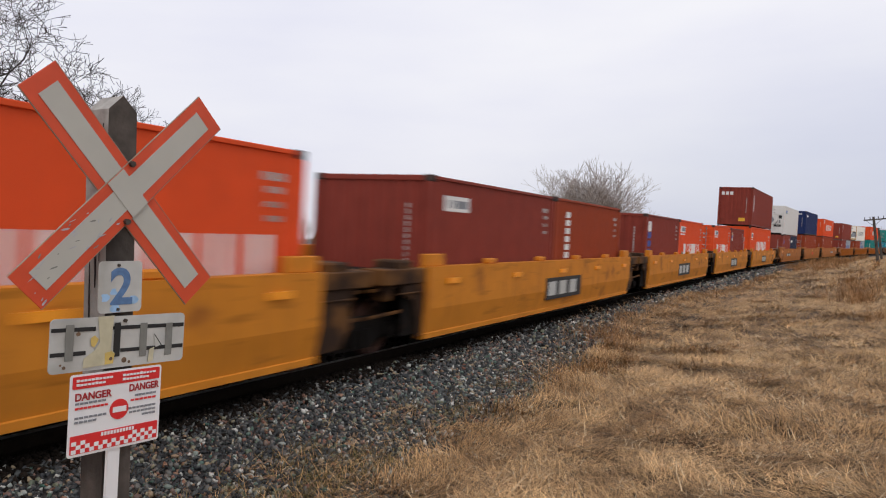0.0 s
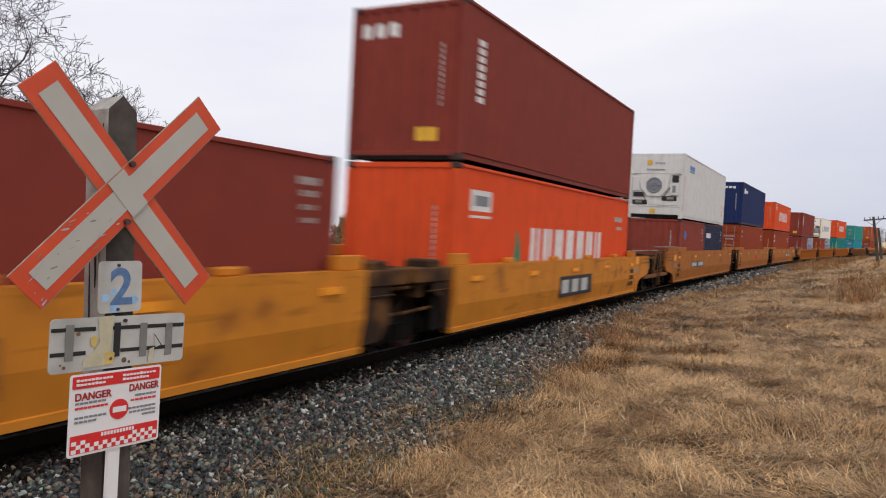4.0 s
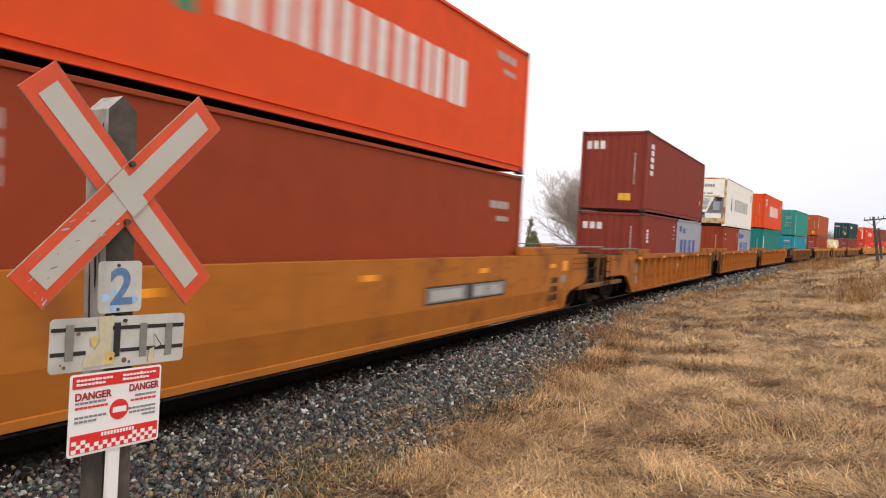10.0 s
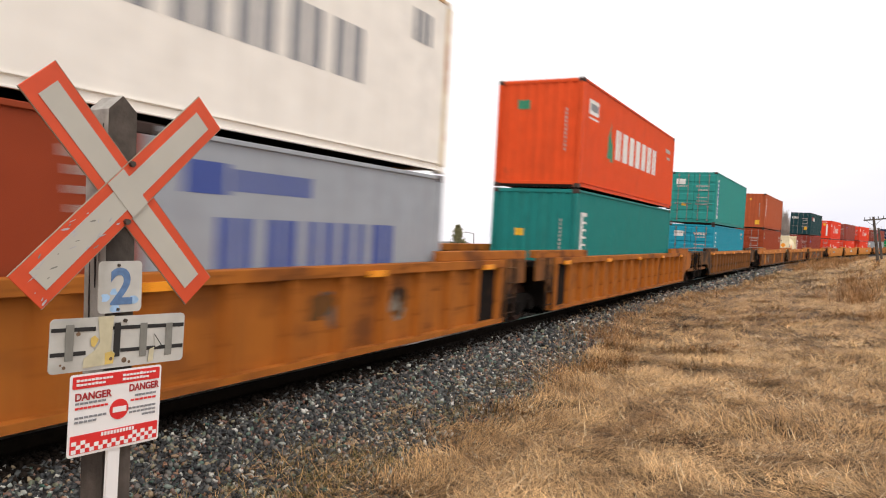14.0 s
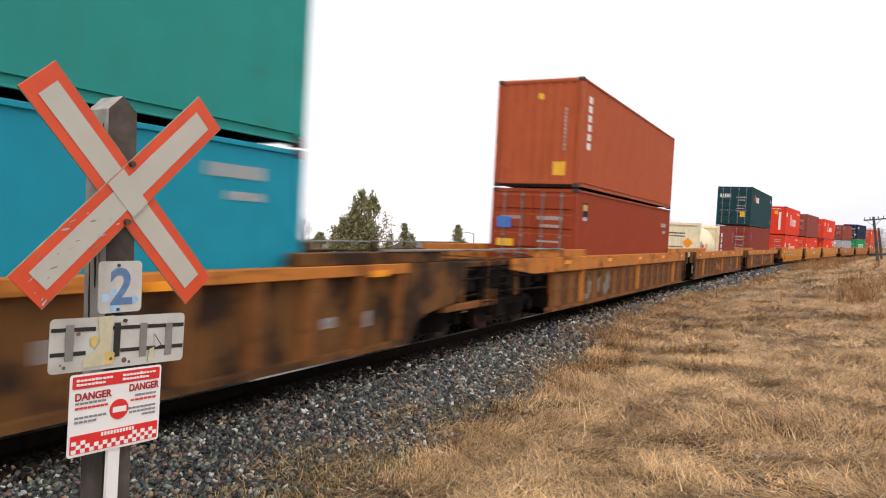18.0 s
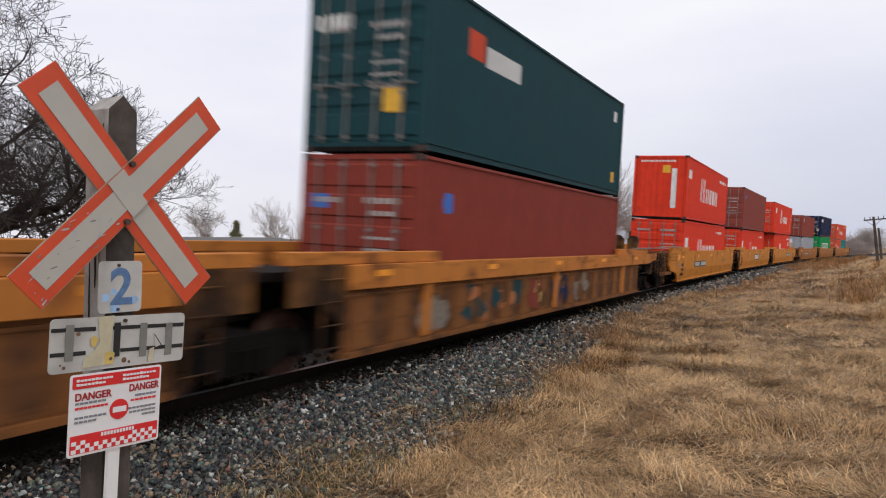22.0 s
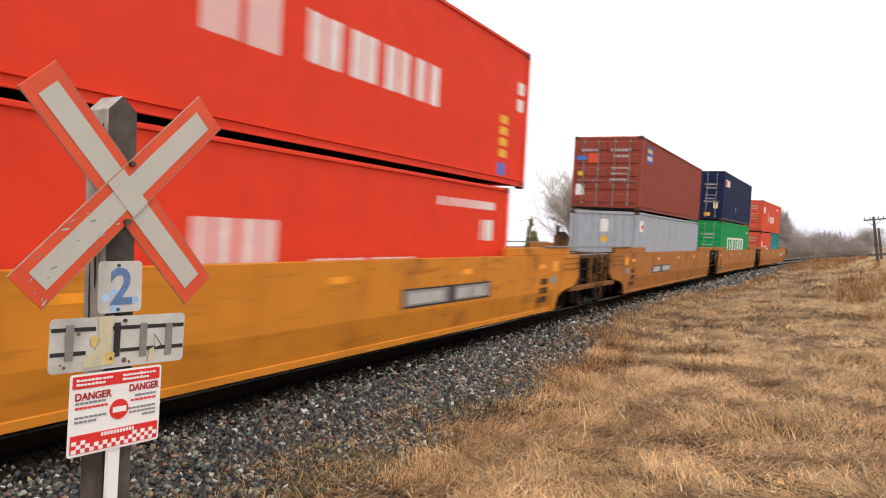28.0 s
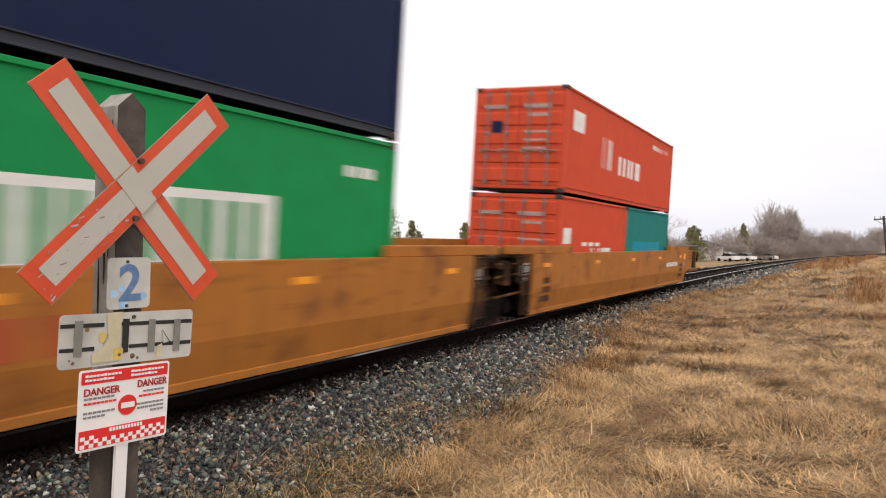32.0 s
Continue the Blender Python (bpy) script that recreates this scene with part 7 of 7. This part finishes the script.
def make_ballast():
    rng = np.random.default_rng(11)
    spots = []
    # bands along the line: (from, to, stones, size)
    for s0, s1, n, size in ((1.5, 7, 18000, 0.021), (7, 13, 15500, 0.025), (13, 24, 11500, 0.034), (24, 45, 6500, 0.05), (45, 80, 4000, 0.07)):
        s = rng.uniform(s0, s1, n)
        q = -rng.uniform(0.80, 4.2, n)
        for a, b in zip(s, q):
            edge = grass_edge(a) + 0.12
            if -b > edge + abs(rng.normal(0, 0.22)):
                continue
            spots.append((a, b, size))
    for s, q in zip(rng.uniform(2, 60, 2500), rng.uniform(-0.7, 0.7, 2500)):
        spots.append((s, q, 0.035))
    # behind the crossing and along the far shoulder
    for s0, s1, q0, q1, n, size in ((-14, 1.5, -3.3, -0.95, 5000, 0.034), (-14, 2, -0.7, 0.7, 700, 0.036), (-14, 30, 0.95, 3.2, 6500, 0.04), (30, 80, 0.95, 3.2, 3000, 0.07)):
        spots += [(a, b, size) for a, b in zip(rng.uniform(s0, s1, n), rng.uniform(q0, q1, n))]
    n = len(spots)
    pts = np.empty((n, 3))
    size = np.empty(n)
    for i, (s, q, z) in enumerate(spots):
        x, y, _ = beside(s, q, 0)
        size[i] = z * rng.uniform(0.6, 1.45)
        pts[i] = x, y, ground_z(x, y) + size[i] * rng.uniform(-0.1, 0.75)
    ax = rng.normal(0, 1, (n, 3, 3))
    u = ax[:, 0] / np.linalg.norm(ax[:, 0], axis=1)[:, None]
    w = np.cross(u, ax[:, 1])
    w /= np.linalg.norm(w, axis=1)[:, None]
    m = np.stack([u * rng.uniform(0.9, 1.5, n)[:, None], np.cross(u, w) * rng.uniform(0.7, 1.1, n)[:, None], w * rng.uniform(0.5, 0.9, n)[:, None]], 1)
    jag = 1 + rng.normal(0, 0.33, (n, 12, 1))
    verts = np.einsum("vk,nkj->nvj", ICO_V, m) * jag * size[:, None, None] + pts[:, None, :]
    # stones beside and between the rails: grime plus train shade in their colour
    across = np.abs(np.array([q for _, q, _ in spots]))
    shaded = across + rng.normal(0, 0.2, n) < 1.55
    faces = (np.arange(int(shaded.sum()))[:, None, None] * 12 + ICO_F[None]).reshape(-1, 3)
    tagged(new("greasy_ballast", quick_mesh(verts[shaded].reshape(-1, 3), faces, STONE_SHADED)), "dark brown crushed stone along the rails, grime and train shade in its colour", "ballast", kind="stuff")
    near = shaded.copy()
    order = np.argsort(np.hypot(pts[:, 0] - 4.2, pts[:, 1] - 4.2) + 50 * shaded)[:280]
    near[order] = True
    rest = verts[~near]
    faces = (np.arange(len(rest))[:, None, None] * 12 + ICO_F[None]).reshape(-1, 3)
    tagged(new("ballast", quick_mesh(rest.reshape(-1, 3), faces, STONE)), "dark crushed stone ballast with a few pale stones", "ballast", kind="stuff")
    holder = thing("ballast_edge", "loose crushed stones at the foot of the ballast", "ballast", kind="structure")
    shapes = [quick_mesh((ICO_V * (1 + rng.normal(0, 0.15, (12, 1))) * np.array([1.2, 0.9, 0.7])) * 0.026, ICO_F, STONE_PART) for _ in range(14)]
    for i in order:
        o = new("stone", shapes[int(rng.integers(14))])
        o.parent = holder
        k = float(size[i] / 0.026)
        o.matrix_world = Matrix.Translation(pts[i]) @ Euler(tuple(rng.uniform(0, 6.28, 3))).to_matrix().to_4x4() @ Matrix.Diagonal((k, k, k, 1))


make_ballast()


# ---- dry grass: long matted blades, in swirls, with upright tufts along the ballast
def blades(name, root, turn, long, rise, wide, bend, material, label):
    """Many grass blades as one mesh: root points, heading, length, rise (0 flat, 1 upright), width and bend."""
    n = len(root)
    d = np.stack([np.cos(turn), np.sin(turn)], 1)
    side = np.stack([-np.sin(turn), np.cos(turn), np.zeros(n)], 1) * wide[:, None] / 2
    pts = []
    for t in (0.0, 0.45, 1.0):
        flat = long * t * np.sqrt(np.clip(1 - rise ** 2, 0, 1)) * (1 + bend * t * 0.3)
        up = long * (rise * t - bend * 0.5 * rise * t * t)
        pts.append(root + np.concatenate([d * flat[:, None], up[:, None]], 1))
    verts = np.stack([pts[0] - side, pts[0] + side, pts[1] + side * 0.8, pts[1] - side * 0.8, pts[2]], 1).reshape(-1, 3)
    base = np.arange(n)[:, None] * 5
    tri = np.array([(0, 1, 2), (0, 2, 3), (3, 2, 4)])
    faces = (base[:, :, None] + tri[None]).reshape(-1, 3)
    return tagged(new(name, quick_mesh(verts, faces, material)), label, "grass", kind="stuff")


def make_grass():
    rng = np.random.default_rng(21)
    rows = []
    # bands by distance ahead: (from, to, tufts, blades in a tuft, length, width)
    for x0, x1, n, k, long, wide in ((1.0, 8, 8500, 20, 0.19, 0.0045), (8, 15, 9000, 15, 0.22, 0.0066), (15, 30, 10000, 11, 0.26, 0.009), (30, 60, 7000, 8, 0.36, 0.019), (60, 110, 4500, 6, 0.45, 0.04)):
        xs = rng.uniform(x0, x1, n)
        ys = rng.uniform(-2.5 - x1 * 0.16, 5.8, n)
        for x, y in zip(xs, ys):
            s, q = offset_of(x, y)
            edge = grass_edge(s)
            sparse = False
            if -q < edge:
                if -q < edge - 0.9 or rng.random() > 0.16:
                    continue
                sparse = True
            if noise.noise(Vector((x * 1.3, y * 1.3, 40.0))) + 0.5 * noise.noise(Vector((x * 4.0, y * 4.0, 9.0))) < -0.5 and rng.random() < 0.7:
                continue
            rows.append((x, y, ground_z(x, y) + 0.13 * max(0.0, noise.noise(Vector((x * 1.5, y * 1.5, 5.0))) + 0.1) + 0.045 * noise.noise(Vector((x * 5.0, y * 5.0, 15.0))), k if not sparse else max(3, k // 3), long, wide, -q - edge))
    # behind the camera, and beyond the far shoulder
    for x0, x1, y0, y1, n, k, long, wide in ((-5, 1.0, -4, 3.9, 3600, 15, 0.21, 0.006), (-14, -5, -9, 3.9, 2600, 9, 0.27, 0.011), (-5, 2, -9, -4, 1200, 9, 0.27, 0.011), (2, 30, -9, -3.5, 4500, 8, 0.3, 0.012), (-14, 30, 10.6, 20, 4500, 8, 0.34, 0.014), (30, 90, 6, 22, 4000, 6, 0.5, 0.04)):
        for x, y in zip(rng.uniform(x0, x1, n), rng.uniform(y0, y1, n)):
            s, q = offset_of(x, y)
            if abs(q) > 3.3:
                rows.append((x, y, ground_z(x, y), k, long, wide, abs(q) - 3.3))
    rows = np.array(rows)
    count = rows[:, 3].astype(int)
    idx = np.repeat(np.arange(len(rows)), count)
    r = rows[idx]
    n = len(r)
    swirl = np.array([2.6 * noise.noise(Vector((a * 0.45, b * 0.45, 7.0))) + 1.2 * noise.noise(Vector((a * 1.7, b * 1.7, 1.0))) for a, b in rows[:, :2]])
    lift = np.array([noise.noise(Vector((a * 0.8, b * 0.8, 20.0))) for a, b in rows[:, :2]])
    lean = rng.normal(0, 0.45, len(rows))
    turn = (swirl * 2.2 + lean)[idx] + rng.normal(0, 0.6, n) + 0.4
    rise = np.clip((0.24 + 0.4 * lift + rng.normal(0, 0.14, len(rows)))[idx] + rng.normal(0, 0.18, n), 0.03, 0.95)
    edge_tuft = np.exp(-(r[:, 6] / 0.5) ** 2)
    rise = np.clip(rise + 0.3 * edge_tuft, 0.03, 0.97)
    long = r[:, 4] * rng.uniform(0.5, 1.4, n)
    root = r[:, :3] + np.concatenate([rng.normal(0, 0.09, (n, 2)) * (1 + r[:, 4:5]), rng.uniform(-0.01, 0.06, (n, 1))], 1)
    blades("dry_grass", root, turn, long, rise, r[:, 5] * rng.uniform(0.7, 1.4, n), rng.uniform(0.2, 1.0, n), GRASS, "matted straw-coloured dry grass beside the track")
    # broken pale stalks lying on top
    pick = rng.random(n) < 0.04
    m = int(pick.sum())
    blades("pale_stalks", root[pick] + np.array([0, 0, 0.05]), rng.uniform(0, 6.28, m), long[pick] * rng.uniform(0.5, 1.2, m), np.clip(rng.normal(0.2, 0.25, m), 0.0, 0.9), r[pick, 5] * rng.uniform(1.0, 1.8, m), rng.uniform(0.2, 1.0, m), STRAW, "broken pale straw stalks among the grass")
    # taller rusty weeds: along the ballast and on the bank
    tufts = []
    for _ in range(150):
        s = float(rng.uniform(9, 50))
        tufts.append((*beside(s, -grass_edge(s) - abs(rng.normal(0.25, 0.3)), 0)[:2], 0.38, 26))
    for _ in range(55):
        x = float(rng.uniform(26, 75))
        tufts.append((x, float(rng.normal(-0.04 * x - 0.5, 1.8)), 0.6, 36))
    for _ in range(120):
        x = float(rng.uniform(60, 120))
        s, q = offset_of(x, 0)
        tufts.append((*beside(x, -float(rng.uniform(2.6, 7.0)), 0)[:2], 0.8, 30))
    for cx, cy, wide, high, n in ((28.0, -0.7, 0.9, 0.75, 26), (20.5, -1.6, 0.8, 0.6, 22), (10.5, 3.6, 0.5, 0.4, 14), (15.5, 4.3, 0.9, 0.5, 26), (36.0, -1.5, 1.5, 0.8, 22)):
        for _ in range(n):
            tufts.append((cx + float(rng.normal(0, wide)), cy + float(rng.normal(0, wide * 0.5)), high * float(rng.uniform(0.6, 1.2)), 34))
    small = []
    for _ in range(620):
        s = float(rng.uniform(2.5, 13) if rng.random() < 0.6 else rng.uniform(2.5, 6))
        edge = grass_edge(s)
        small.append((*beside(s, -edge + abs(float(rng.normal(0, 0.5))), 0)[:2], float(rng.uniform(0.07, 0.2)), int(rng.integers(5, 16))))
    w = np.array([(x, y, ground_z(x, y), h, k) for x, y, h, k in small])
    r = w[np.repeat(np.arange(len(w)), w[:, 4].astype(int))]
    n = len(r)
    blades("ballast_weeds", r[:, :3] + np.concatenate([rng.normal(0, 0.05, (n, 2)), np.zeros((n, 1))], 1), rng.uniform(0, 6.28, n), r[:, 3] * rng.uniform(0.5, 1.4, n), rng.uniform(0.4, 0.95, n), np.full(n, 0.006), rng.uniform(0.1, 0.8, n), WEED, "short olive weeds growing through the ballast")
    pick = rng.random(n) < 0.5
    m = int(pick.sum())
    blades("ballast_straw", r[pick, :3] + np.concatenate([rng.normal(0, 0.16, (m, 2)), np.zeros((m, 1))], 1), rng.uniform(0, 6.28, m), r[pick, 3] * rng.uniform(0.6, 1.8, m), rng.uniform(0.2, 0.9, m), np.full(m, 0.005), rng.uniform(0.1, 0.8, m), GRASS, "thin dry stalks scattered over the ballast edge")
    t = np.array([(x, y, ground_z(x, y), h, k) for x, y, h, k in tufts])
    idx = np.repeat(np.arange(len(t)), t[:, 4].astype(int))
    r = t[idx]
    n = len(r)
    far = np.maximum(1.0, r[:, 0] / 14)
    root = r[:, :3] + np.concatenate([rng.normal(0, 0.13, (n, 2)), np.zeros((n, 1))], 1)
    blades("tall_weeds", root, rng.uniform(0, 6.28, n), r[:, 3] * rng.uniform(0.5, 1.3, n), rng.uniform(0.72, 0.98, n), 0.0042 * far, rng.uniform(0.0, 0.5, n), GRASS_RED, "upright rusty brown dead weeds")


make_grass()


# ---- what moves
def motions():
    times = [0.5 * i for i in range(65)]
    spots = {}
    for ob, mid, seat in MOVERS:
        if mid not in spots:
            spots[mid] = [on_line(mid - gone(t)) for t in times]
        walk(ob, [(t, m @ seat) for t, m in zip(times, spots[mid])])

    # wheelsets turn as the train rolls past the crossing
    middles = {ob: mid for ob, mid, _ in MOVERS}
    for w, dx in WHEELS:
        place = middles[w.parent.parent] + w.parent.location.x
        near = [i / FPS for i in range(int(SECONDS * FPS) + 1) if -3 < place - gone(i / FPS) < 45]
        if not near:
            continue
        seat = Matrix.Translation((dx, 0, 0.425))
        start = gone(near[0])
        rows = [(t, seat @ Matrix.Rotation((start - gone(t)) / 0.425, 4, "Y")) for t in near]
        if near[0] > 0.01:
            rows.insert(0, (0.0, rows[0][1]))
        if near[-1] < SECONDS - 0.01:
            rows.append((SECONDS, rows[-1][1]))
        walk(w, rows)


motions()
